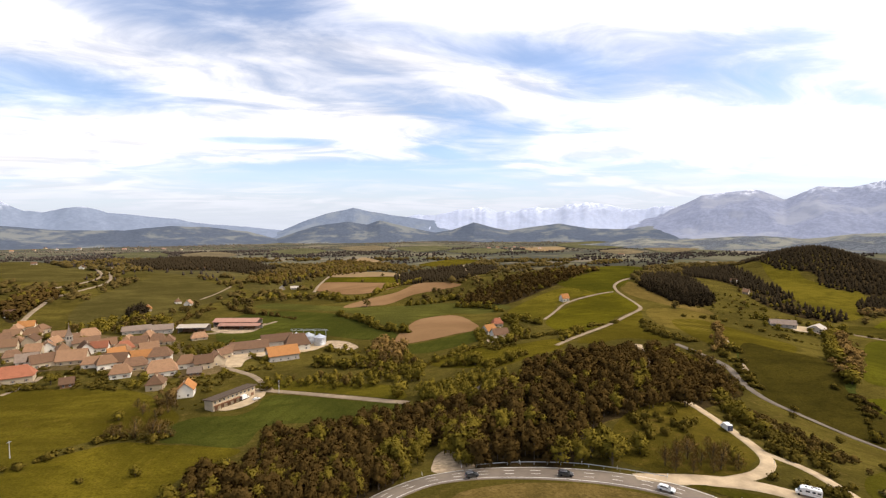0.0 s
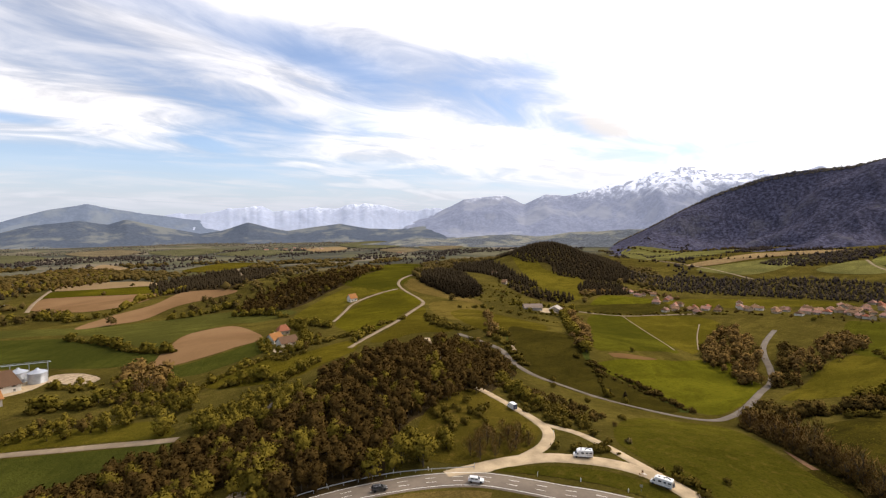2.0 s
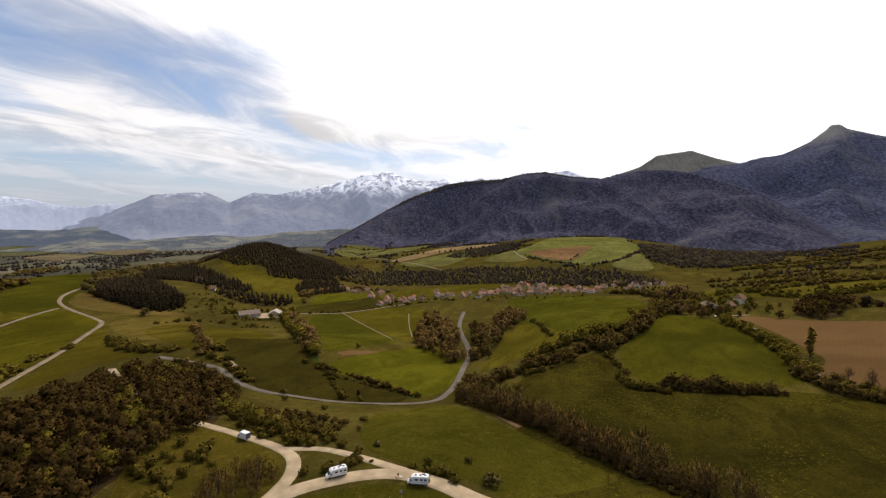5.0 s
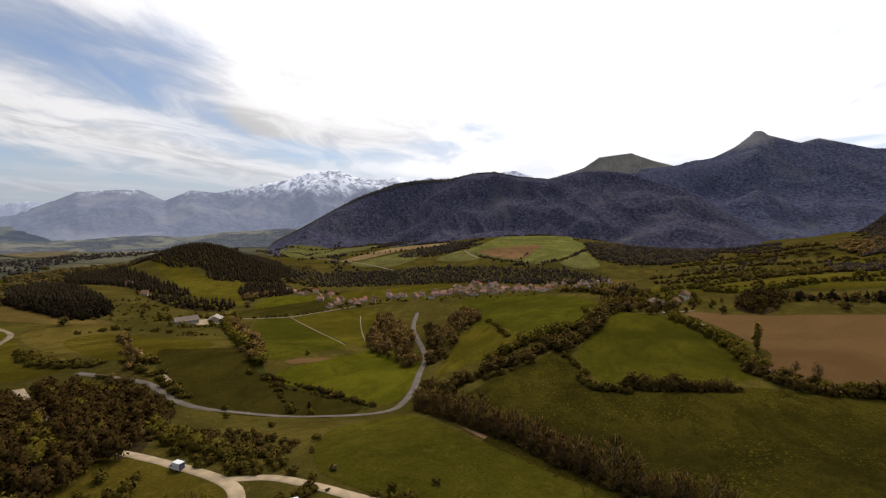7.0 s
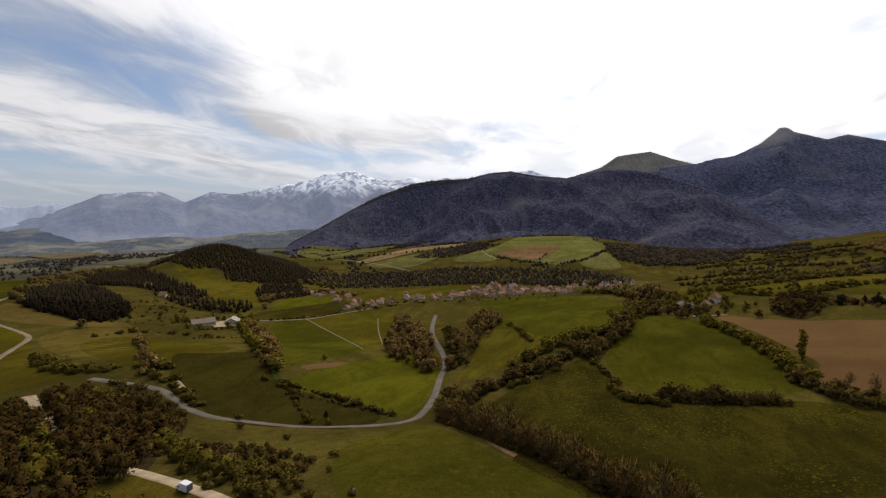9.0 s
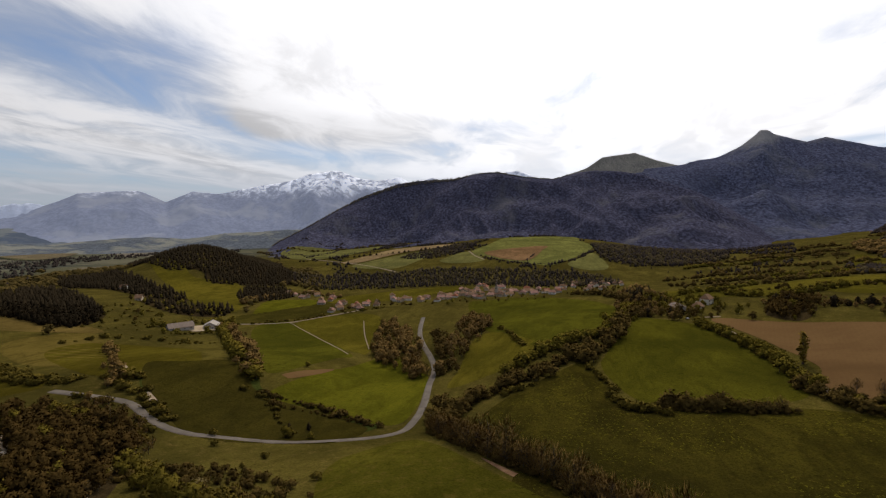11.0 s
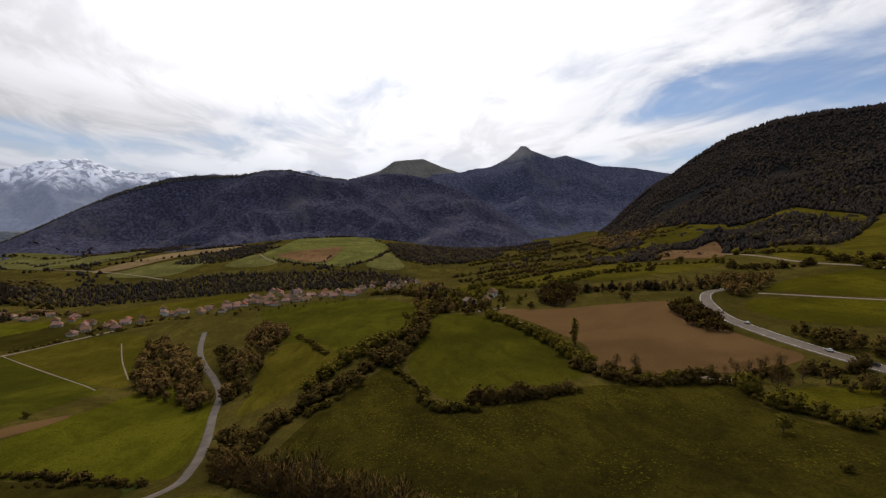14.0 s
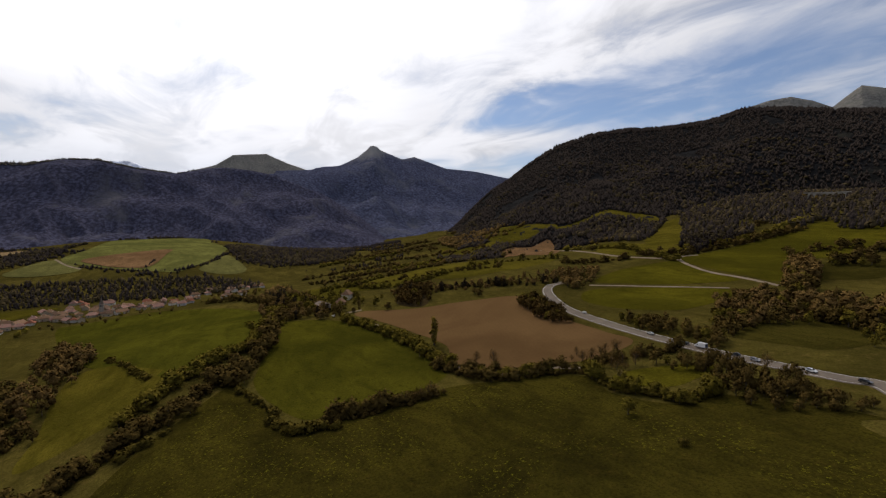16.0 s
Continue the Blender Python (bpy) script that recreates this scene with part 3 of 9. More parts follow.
def land(x, y):
    """The height of the ground or of the mountain side that stands on it."""
    x, y = np.asarray(x, float), np.asarray(y, float)
    z = height(x, y)
    far, turn = np.hypot(x, y), np.degrees(np.arctan2(x, y)) % 360
    for distance, depth, b0, b1, Z in SIDES:
        n, m = Z.shape
        v, u = (distance - far) / depth * (n - 1), (turn - b0) / (b1 - b0) * (m - 1)
        on = (v >= 0) & (v <= n - 1) & (u >= 0) & (u <= m - 1)
        i, j = np.clip(v, 0, n - 1.001).astype(int), np.clip(u, 0, m - 1.001).astype(int)
        a, b = np.clip(v - i, 0, 1), np.clip(u - j, 0, 1)
        side = Z[i, j] * (1 - a) * (1 - b) + Z[i + 1, j] * a * (1 - b) + Z[i, j + 1] * (1 - a) * b + Z[i + 1, j + 1] * a * b
        z = np.where(on & (side > z), side, z)
    return z


# ---- fields and roads ----
OLIVE = turf("olive_meadow", (0.07, 0.063, 0.005), (0.094, 0.084, 0.008), (0.13, 0.098, 0.02), 0.4)
OLIVE_B = turf("olive_pasture", (0.075, 0.069, 0.005), (0.112, 0.098, 0.008), (0.15, 0.115, 0.02), 0.4)
GREEN = turf("green_meadow", (0.0668, 0.067, 0.004), (0.096, 0.092, 0.005), (0.11, 0.085, 0.012), 0.3)
GREEN_B = turf("light_meadow", (0.0814, 0.078, 0.007), (0.115, 0.103, 0.011), (0.146, 0.11, 0.02), 0.35)
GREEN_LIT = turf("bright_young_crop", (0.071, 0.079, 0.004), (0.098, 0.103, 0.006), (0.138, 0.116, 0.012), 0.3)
GREEN_DEEP = turf("deep_green_crop", (0.0543, 0.058, 0.004), (0.0762, 0.077, 0.005), (0.0835, 0.07, 0.01), 0.2)
GREEN_DARK = turf("dark_meadow", (0.0418, 0.04, 0.005), (0.0606, 0.056, 0.008), (0.0856, 0.064, 0.015), 0.35)
CROP_LUSH = turf("lush_dark_crop", (0.040, 0.055, 0.010), (0.055, 0.071, 0.013), (0.07, 0.07, 0.016), 0.15)
CROP_MID = turf("mid_green_crop", (0.058, 0.064, 0.005), (0.078, 0.082, 0.006), (0.09, 0.078, 0.012), 0.2)
CROP_DARK = turf("dark_cereal_crop", (0.048, 0.059, 0.009), (0.066, 0.077, 0.012), (0.085, 0.075, 0.016), 0.15, rows=28)
CROP_BLUE = turf("blue_green_cereal", (0.070, 0.078, 0.017), (0.089, 0.094, 0.021), (0.110, 0.100, 0.025), 0.2, rows=75)
PASTURE_DARK = turf("deep_olive_pasture", (0.0355, 0.033, 0.004), (0.048, 0.043, 0.005), (0.0647, 0.05, 0.01), 0.3)
DANDELION = turf("dandelion_meadow", (0.030, 0.028, 0.003), (0.058, 0.053, 0.005), (0.080, 0.062, 0.009), 0.4, fleck=(0.15, 0.132, 0.010))
GREEN_BROWN = turf("thin_pass_meadow", (0.055, 0.057, 0.004), (0.078, 0.077, 0.007), (0.122, 0.091, 0.022), 0.6)
TAN = turf("dry_tan_pasture", (0.116, 0.092, 0.026), (0.148, 0.115, 0.034), (0.185, 0.14, 0.052), 0.4)
TAN_B = turf("tan_green_pasture", (0.098, 0.082, 0.018), (0.128, 0.105, 0.024), (0.17, 0.132, 0.042), 0.4)
VILLAGE_DIRT = turf("trodden_village_ground", (0.105, 0.088, 0.042), (0.150, 0.120, 0.065), (0.24, 0.19, 0.12), 0.7)
PLATEAU_BROWN = turf("brown_green_stubble", (0.185, 0.118, 0.062), (0.23, 0.150, 0.082), (0.28, 0.19, 0.11), 0.5)
# plateau greens and far plain fields: paler, greyer, with distance haze painted in
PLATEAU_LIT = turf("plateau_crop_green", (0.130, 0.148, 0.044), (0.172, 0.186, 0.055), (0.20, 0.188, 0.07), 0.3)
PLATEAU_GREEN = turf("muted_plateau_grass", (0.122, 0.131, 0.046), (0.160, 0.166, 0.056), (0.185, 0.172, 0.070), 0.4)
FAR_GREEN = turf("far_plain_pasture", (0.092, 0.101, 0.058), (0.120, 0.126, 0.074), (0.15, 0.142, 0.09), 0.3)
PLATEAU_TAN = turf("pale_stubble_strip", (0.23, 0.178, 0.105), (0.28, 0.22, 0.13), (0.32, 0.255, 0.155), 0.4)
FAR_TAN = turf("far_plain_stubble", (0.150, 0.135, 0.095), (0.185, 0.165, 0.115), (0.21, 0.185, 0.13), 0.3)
FOREST_FLOOR = turf("needle_covered_forest_floor", (0.040, 0.032, 0.014), (0.058, 0.045, 0.018), (0.080, 0.060, 0.026), 0.4)
DULL = turf("dull_hill_meadow", (0.068, 0.064, 0.018), (0.094, 0.086, 0.025), (0.135, 0.105, 0.045), 0.45)
DRY = turf("dry_verge_grass", (0.105, 0.085, 0.026), (0.165, 0.125, 0.042), (0.23, 0.175, 0.075), 0.6)
CLEARING = turf("rough_clearing", (0.072, 0.064, 0.007), (0.1, 0.084, 0.01), (0.16, 0.115, 0.03), 0.6)
SOIL_RED = soil("red_ploughed_soil", (0.150, 0.085, 0.038), (0.215, 0.128, 0.062), 20)
SOIL_PALE = soil("pale_ploughed_soil", (0.195, 0.132, 0.066), (0.260, 0.182, 0.095), 60)
SOIL_BROWN = soil("brown_ploughed_soil", (0.100, 0.056, 0.022), (0.150, 0.086, 0.034), 110)
SOIL_STRIP = plain("bare_clay_earth", (0.20, 0.115, 0.062), 0.95, 0.3, 0.25)
GRAVEL = plain("limestone_gravel", (0.39, 0.30, 0.19), 0.95, 0.22, 0.18)
STONES = plain("quarry_stones", (0.33, 0.25, 0.16), 0.95, 0.35, 0.5)
TRACK = plain("pale_track_surface", (0.235, 0.18, 0.12), 0.95, 0.2, 0.12)
ASPHALT_OLD = plain("weathered_asphalt", (0.140, 0.115, 0.09), 0.9, 0.2, 0.15)
ASPHALT = plain("road_asphalt", (0.165, 0.132, 0.10), 0.85, 0.16, 0.1)
PAINT = plain("white_road_paint", (0.72, 0.69, 0.62), 0.7, 0.1, 0.6)

FIELDS = []


def curve_through(points, step, closed=False):
    """Points every step along a smooth curve through the given ones."""
    p = [np.array(q, float) for q in points]
    n = len(p)
    out = []
    for i in range(n if closed else n - 1):
        if closed:
            a, b, c, d = p[(i - 1) % n], p[i], p[(i + 1) % n], p[(i + 2) % n]
        else:
            a, b, c, d = p[max(i - 1, 0)], p[i], p[i + 1], p[min(i + 2, n - 1)]
        k = max(1, int(np.linalg.norm(c - b) / step))
        for t in np.arange(k) / k:
            out.append(0.5 * (2 * b + (c - a) * t + (2 * a - 5 * b + 4 * c - d) * t * t + (3 * b - a - 3 * c + d) * t ** 3))
    if not closed:
        out.append(p[-1])
    return np.array(out)


def inside(poly, x, y):
    """Which of the places lie in a polygon."""
    hit = np.zeros(np.shape(x), bool)
    q = np.roll(poly, -1, 0)
    for (x0, y0), (x1, y1) in zip(poly, q):
        if y0 != y1:
            hit ^= ((y0 > y) != (y1 > y)) & (x < (x1 - x0) * (y - y0) / (y1 - y0) + x0)
    return hit


def lift(x, y):
    return 0.05 + 0.5 * (np.hypot(np.asarray(x) - 40, np.asarray(y) - 30) / 1000) ** 2


def field(name, mat, points, extra=None):
    """A field or yard laid over the ground, with a wavering edge."""
    from mathutils.geometry import delaunay_2d_cdt
    centre = np.mean(points, 0)
    far = float(np.hypot(centre[0] - 40, centre[1] - 30))
    step, inner = max(2.0, far * 0.011), max(3.0, far * 0.02)
    edge = curve_through(points, step, True)
    wave = (fbm(edge[:, 0] / 14, edge[:, 1] / 14, 3, 4) - 0.5) * min(3.0, 0.8 + far * 0.004)
    out = edge - centre
    edge = edge + out / np.maximum(np.linalg.norm(out, axis=1, keepdims=True), 1) * wave[:, None]
    lo, hi = edge.min(0), edge.max(0)
    gx, gy = np.meshgrid(np.arange(lo[0], hi[0], inner), np.arange(lo[1], hi[1], inner))
    gx, gy = gx.ravel() + 0.01, gy.ravel() + 0.013
    keep = inside(edge, gx, gy)
    verts = [Vector((float(a), float(b))) for a, b in np.concatenate([edge, np.stack([gx[keep], gy[keep]], 1)])]
    n = len(edge)
    made, _, faces, *_ = delaunay_2d_cdt(verts, [], [list(range(n))], 1, 1e-4)
    X, Y = np.array([v.x for v in made]), np.array([v.y for v in made])
    Z = land(X, Y) + lift(X, Y) + (0.0012 * len(FIELDS) if extra is None else extra)
    me = mesh_from(name, np.stack([X, Y, Z], 1), faces)
    if sum(p.normal.z for p in me.polygons) < 0:
        me.flip_normals()
    me.materials.append(mat)
    FIELDS.append(edge)
    words = name.replace("_", " ") + " of " + mat.name.replace("_", " ")
    return tagged(new(name, me), words, "field", kind="structure")


ROADS = []


def ribbon(name, line, offsets, drops, mat, extra=0.0):
    """A strip along a line: sideways offsets and heights of its cross-section."""
    t = np.gradient(line, axis=0)
    t /= np.maximum(np.linalg.norm(t, axis=1, keepdims=True), 1e-6)
    side = np.stack([t[:, 1], -t[:, 0]], 1)
    o = np.array(offsets)
    X = line[:, 0:1] + side[:, 0:1] * o
    Y = line[:, 1:2] + side[:, 1:2] * o
    Z = land(X, Y) + lift(X, Y) + 0.16 + extra + np.array(drops)
    me = grid_mesh(name, X, Y, Z)
    if sum(p.normal.z for p in me.polygons) < 0:
        me.flip_normals()
    me.materials.append(mat)
    return me


def road(name, width, mat, points, extra=0.0):
    line = curve_through(points, 2.5)
    n = len(line)
    wob = (fbm(np.arange(n) / 7.0, np.zeros(n), 3, 9) - 0.5) * 0.5
    t = np.gradient(line, axis=0)
    t /= np.maximum(np.linalg.norm(t, axis=1, keepdims=True), 1e-6)
    line = line + np.stack([t[:, 1], -t[:, 0]], 1) * wob[:, None]
    h = width / 2
    me = ribbon(name, line, [-h - 0.5, -h, -h * 0.5, 0, h * 0.5, h, h + 0.5], [-0.5, -0.06, 0, 0.03, 0, -0.06, -0.5], mat, extra)
    ROADS.append((line, width))
    return tagged(new(name, me), name.replace("_", " ") + " of " + mat.name.replace("_", " "), "road", kind="structure")


field("meadow_by_village", OLIVE, [(-219.6, 323.1), (-190.3, 331.0), (-146.0, 321.3), (-110.5, 286.4), (-98.7, 268.5), (-102.8, 255.2), (-124.5, 248.9), (-139.7, 236.9), (-150.0, 218.5)])
field("crop_field_dark", CROP_DARK, [(-91.1, 268.6), (-69.1, 267.2), (-61.6, 276.3), (-56.2, 293.3), (-28.6, 282.3), (20.4, 247.7), (0.9, 243.8), (-25.2, 246.3), (-51.0, 249.8), (-58.4, 229.1), (-84.8, 237.7), (-97.9, 240.7), (-101.4, 256.3)])
field("meadow_lower", OLIVE_B, [(-146.4, 213.1), (-120.6, 241.0), (-94.9, 237.9), (-57.8, 226.7), (-65.6, 215.4), (-74.2, 206.8), (-79.2, 187.2), (-89.9, 181.5), (-128.3, 185.9)])
field("meadow_strip", GREEN_B, [(-62.5, 324.1), (-31.5, 313.1), (-2.2, 297.1), (18.2, 281.9), (21.5, 256.4), (-2.1, 274.6), (-29.5, 292.4), (-54.7, 304.0)])
field("crop_field_wide", CROP_DARK, [(-144, 489), (-149, 542), (-110, 588), (-36, 560), (-3, 517), (20, 468), (29, 420), (-2, 424), (-45, 457), (-79, 473), (-98, 441), (-127, 441)])
field("crop_field_pale", CROP_BLUE, [(-132, 616), (-115, 652), (-3, 602), (99, 600), (148, 586), (175, 540), (132, 520), (100, 531), (58, 501), (30, 459), (9, 508), (-30, 574)])
field("ploughed_field_knoll", SOIL_RED, [(24, 401), (43, 465), (62, 504), (92, 520), (105, 513), (110, 477), (106, 424), (77, 407), (45, 395)])
field("crop_field_below_knoll", CROP_DARK, [(32, 389), (47, 390), (78, 401), (105, 415), (98, 376), (68, 360), (45, 355), (34, 365)])
field("ploughed_field_west", SOIL_RED, [(-79, 794), (-71, 907), (-4, 887), (63, 825), (41, 753), (-3, 719), (-37, 732)])
field("crop_strip_west", GREEN, [(-72, 918), (-60, 1003), (67, 993), (80, 900), (64, 837), (-4, 899)])
field("ploughed_field_pale", SOIL_PALE, [(-63, 1014), (-56, 1111), (22, 1124), (78, 1077), (81, 937), (68, 1007)])
field("ploughed_field_long", SOIL_RED, [(-27, 603), (5, 666), (49, 710), (94, 786), (143, 726), (143, 699), (105, 690), (69, 674), (34, 619), (11, 607)])
field("ploughed_field_far", SOIL_PALE, [(-32, 1382), (-6, 1619), (34, 1526), (54, 1404), (26, 1308), (-11, 1306)])
field("hill_meadow", DULL, [(-298, 533), (-362, 672), (-384, 802), (-388, 1002), (-327, 974), (-218, 829), (-194, 707), (-213, 630), (-235, 572), (-258, 514)])
field("hill_meadow_west", DULL, [(-612, 914), (-881, 1319), (-804, 1314), (-610, 1080), (-513, 1010), (-483, 917), (-515, 866)])
field("hilltop_crop", GREEN_DEEP, [(273, 635), (332, 696), (598, 1123), (695, 1071), (385, 634), (341, 590), (314, 553), (290, 559), (272, 587)])
field("hill_pasture", GREEN, [(178, 440), (228, 506), (272, 538), (315, 553), (311, 493), (256, 443), (212, 397), (169, 362), (165, 376)])
field("hill_pasture_west", GREEN_B, [(163, 517), (210, 566), (268, 595), (295, 552), (277, 548), (233, 532), (178, 448), (170, 477)])
field("pasture_by_track", OLIVE, [(158, 329), (203, 375), (296, 467), (261, 400), (239, 331), (219, 330), (199, 336), (172, 322)])
field("tan_pasture", TAN, [(339, 578), (382, 621), (381, 551), (404, 507), (394, 475), (366, 496), (338, 533)])
field("tan_slope", TAN_B, [(314, 478), (359, 487), (385, 463), (304, 355), (278, 348), (273, 378), (284, 423)])
field("pasture_over_wood", OLIVE_B, [(110.0, 339.2), (137.0, 344.9), (155.7, 344.6), (134.7, 307.5), (103.2, 288.9), (81.5, 279.5), (50.5, 308.5), (45.7, 329.2), (79.0, 348.3)])
field("dark_pasture", CROP_LUSH, [(262.1, 290.3), (284.9, 282.1), (308.8, 250.9), (279.9, 222.1), (271.3, 192.4), (277.8, 150.4), (250.2, 159.3), (226.9, 184.8), (220.9, 215.0), (227.3, 235.2), (238.9, 257.9)])
field("bright_pasture", GREEN_LIT, [(274, 217), (297, 218), (358, 214), (431, 201), (395, 166), (385, 153), (346, 144), (300, 138), (280, 141), (278, 154), (278, 183), (274, 204)])
field("valley_crop", CROP_MID, [(501, 389), (552, 374), (425, 237), (390, 232), (305, 234), (356, 278)])
field("valley_meadow", GREEN_B, [(553, 367), (634, 329), (618, 282), (494, 244), (440, 223), (428, 236)])
field("crop_by_barn", OLIVE, [(313, 431), (358, 434), (361, 351), (295, 279), (272, 295), (257, 319), (278, 374)])
field("dark_strip", GREEN_DARK, [(508, 429), (561, 451), (698, 422), (725, 410), (630, 366), (542, 407)])
field("bright_strip", GREEN_LIT, [(577, 444), (693, 498), (738, 445), (700, 419), (634, 438)])
field("hill_meadow_far", GREEN_B, [(830, 867), (769, 735), (722, 657), (753, 598), (612, 488), (548, 474), (570, 521), (626, 604), (710, 729)])
field("strip_far", GREEN_B, [(761, 429), (843, 360), (919, 278), (909, 216), (778, 275), (714, 357), (716, 410)])
field("field_under_village", CROP_MID, [(718, 184), (749, 166), (779, 91), (730, 22), (664, -4), (585, -10), (474, 17), (430, 36), (410, 57), (418, 82), (459, 100), (492, 125)])
field("meadow_by_lane", GREEN_B, [(395, 129), (441, 131), (471, 123), (460, 102), (402, 64), (378, 78), (360, 100), (347, 128)])
field("dandelion_meadow", DANDELION, [(256, 104), (304, 85), (336, 65), (368, 41), (352, 30), (327, 26), (292, 25), (307, 28), (288, 11), (288, -27), (287, -55), (275, -76), (262, -96), (247, -108), (224, -101), (197, -108), (192, -126), (147, -141), (150, -130), (118, -105), (112, -45), (118, 0), (132, 35), (150, 62), (195, 70), (214, 67), (254, 104)])
field("hedged_meadow", GREEN_DEEP, [(358, 28), (394, 21), (454, 2), (522, -20), (500, -56), (465, -66), (396, -70), (339, -70), (306, -64), (295, -47), (294, -27), (299, -3), (299, 15)])
field("ploughed_field_large", SOIL_BROWN, [(509, -78), (514, -92), (472, -126), (441, -168), (408, -197), (340, -176), (295, -168), (267, -165), (261, -145), (266, -120), (281, -98), (299, -81), (322, -76), (352, -89), (397, -88), (451, -85)])
field("pass_meadow", GREEN_BROWN, [(214.2, 138.3), (250.3, 122.0), (203.5, 80.2), (181.3, 54.7), (171.6, 43.1), (160.0, 31.8), (130.5, 57.2), (134.4, 67.6), (133.9, 81.2), (138.6, 99.2), (148.7, 115.4), (175.6, 130.3)])
field("road_meadow", GREEN, [(362, -220), (372, -251), (297, -304), (279, -274), (283, -234), (309, -216), (337, -212)])
field("upper_meadow", GREEN, [(398, -273), (413, -326), (399, -386), (378, -378), (337, -354), (306, -341), (333, -301), (372, -278)])
field("slope_meadow", GREEN, [(399, -399), (392, -443), (379, -507), (373, -591), (367, -633), (308, -629), (269, -511), (288, -462), (309, -434), (280, -356), (311, -360), (354, -373)])
field("lower_meadow", GREEN_DARK, [(234.0, -202.2), (240.3, -236.0), (228.8, -256.5), (190.8, -273.3), (179.6, -239.0), (187.2, -207.6), (203.5, -202.0)])
field("side_meadow", GREEN_DARK, [(287, -420), (276, -452), (254, -464), (235, -408), (255, -380), (270, -379)])
field("corner_meadow", GREEN, [(237.2, -115.0), (235.2, -130.1), (219.2, -153.8), (211.3, -153.2), (209.0, -137.9), (211.3, -121.8), (224.3, -112.9)])
field("terrace_meadow", GREEN_B, [(638, -210), (632, -254), (586, -314), (539, -354), (517, -312), (534, -258), (562, -214)])
field("ploughed_terrace", PLATEAU_BROWN, [(780, -439), (764, -484), (755, -537), (594, -410), (602, -375)])
field("terrace_high", GREEN_B, [(1039, -558), (960, -568), (810, -600), (804, -576), (810, -521), (860, -490)])
field("clearing_low", GREEN_B, [(520, -404), (592, -500), (511, -473), (445, -461), (425, -422), (468, -391)])
field("clearing_mid", GREEN_B, [(508, -482), (623, -670), (659, -744), (628, -748), (552, -642), (454, -484)])
field("valley_green", GREEN_B, [(721, -53), (755, -102), (690, -147), (666, -199), (609, -166), (646, -117), (640, -74)])
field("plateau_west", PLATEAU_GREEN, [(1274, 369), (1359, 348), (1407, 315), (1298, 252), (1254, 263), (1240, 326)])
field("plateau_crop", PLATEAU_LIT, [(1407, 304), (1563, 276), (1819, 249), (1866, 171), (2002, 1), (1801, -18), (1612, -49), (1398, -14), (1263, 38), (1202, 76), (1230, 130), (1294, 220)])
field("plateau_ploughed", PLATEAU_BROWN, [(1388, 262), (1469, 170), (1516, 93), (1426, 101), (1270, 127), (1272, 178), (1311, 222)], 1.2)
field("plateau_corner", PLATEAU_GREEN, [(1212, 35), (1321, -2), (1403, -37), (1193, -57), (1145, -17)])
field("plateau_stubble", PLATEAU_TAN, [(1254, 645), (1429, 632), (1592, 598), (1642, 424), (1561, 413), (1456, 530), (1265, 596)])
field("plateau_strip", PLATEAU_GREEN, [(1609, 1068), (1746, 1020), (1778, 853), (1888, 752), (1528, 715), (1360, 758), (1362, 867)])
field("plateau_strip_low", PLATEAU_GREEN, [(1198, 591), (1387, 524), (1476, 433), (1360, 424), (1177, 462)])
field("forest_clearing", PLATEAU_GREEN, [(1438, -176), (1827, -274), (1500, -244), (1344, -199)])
field("verge_dry", DRY, [(23.1, 123.5), (30.5, 127.5), (44.2, 128.0), (58.6, 125.2), (68.6, 120.8), (80.7, 112.5), (80.2, 107.2), (48.1, 105.6), (17.9, 110.6)])
field("clearing", CLEARING, [(92.6, 161.4), (109.9, 176.3), (138.6, 186.9), (140.5, 168.4), (132.3, 139.5), (124.8, 130.4), (110.4, 122.5), (92.9, 124.5), (82.7, 132.2), (81.4, 143.6)])
field("bank_stones", STONES, [(20.9, 146.2), (24.8, 162.8), (29.3, 167.3), (32.9, 159.1), (34.7, 143.5), (26.6, 141.6)])
field("school_yard", GRAVEL, [(-82.0, 276.8), (-69.0, 292.7), (-67.3, 309.3), (-61.9, 305.8), (-60.8, 293.6), (-66.3, 280.7), (-77.0, 274.9)])
field("farm_yard", STONES, [(-150, 492), (-141, 512), (-114, 493), (-103, 516), (-106, 480), (-130, 473)])
field("barn_yard", GRAVEL, [(452, 428), (470, 446), (498, 436), (502, 418), (486, 412), (466, 420)], 0.3)
field("silo_yard", STONES, [(-34, 413), (-32, 428), (-16, 420), (-5, 397), (-16, 393)])
field("layby_island", GREEN_BROWN, [(91.1, 120.0), (100.5, 115.7), (111.7, 107.6), (119.4, 98.5), (124.4, 85.9), (123.3, 75.0), (120.7, 70.7), (116.8, 82.2), (111.9, 93.8), (101.5, 108.0)])
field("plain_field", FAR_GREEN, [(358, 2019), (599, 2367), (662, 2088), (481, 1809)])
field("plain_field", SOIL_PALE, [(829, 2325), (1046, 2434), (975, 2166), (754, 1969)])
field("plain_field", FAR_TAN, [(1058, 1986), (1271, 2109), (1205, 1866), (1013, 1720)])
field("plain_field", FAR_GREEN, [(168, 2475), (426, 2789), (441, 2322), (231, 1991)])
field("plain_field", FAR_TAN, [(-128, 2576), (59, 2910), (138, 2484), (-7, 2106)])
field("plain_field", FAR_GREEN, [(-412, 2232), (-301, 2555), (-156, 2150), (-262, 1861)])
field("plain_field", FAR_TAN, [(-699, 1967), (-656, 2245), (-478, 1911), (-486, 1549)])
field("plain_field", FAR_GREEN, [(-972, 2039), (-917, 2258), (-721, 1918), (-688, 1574)])
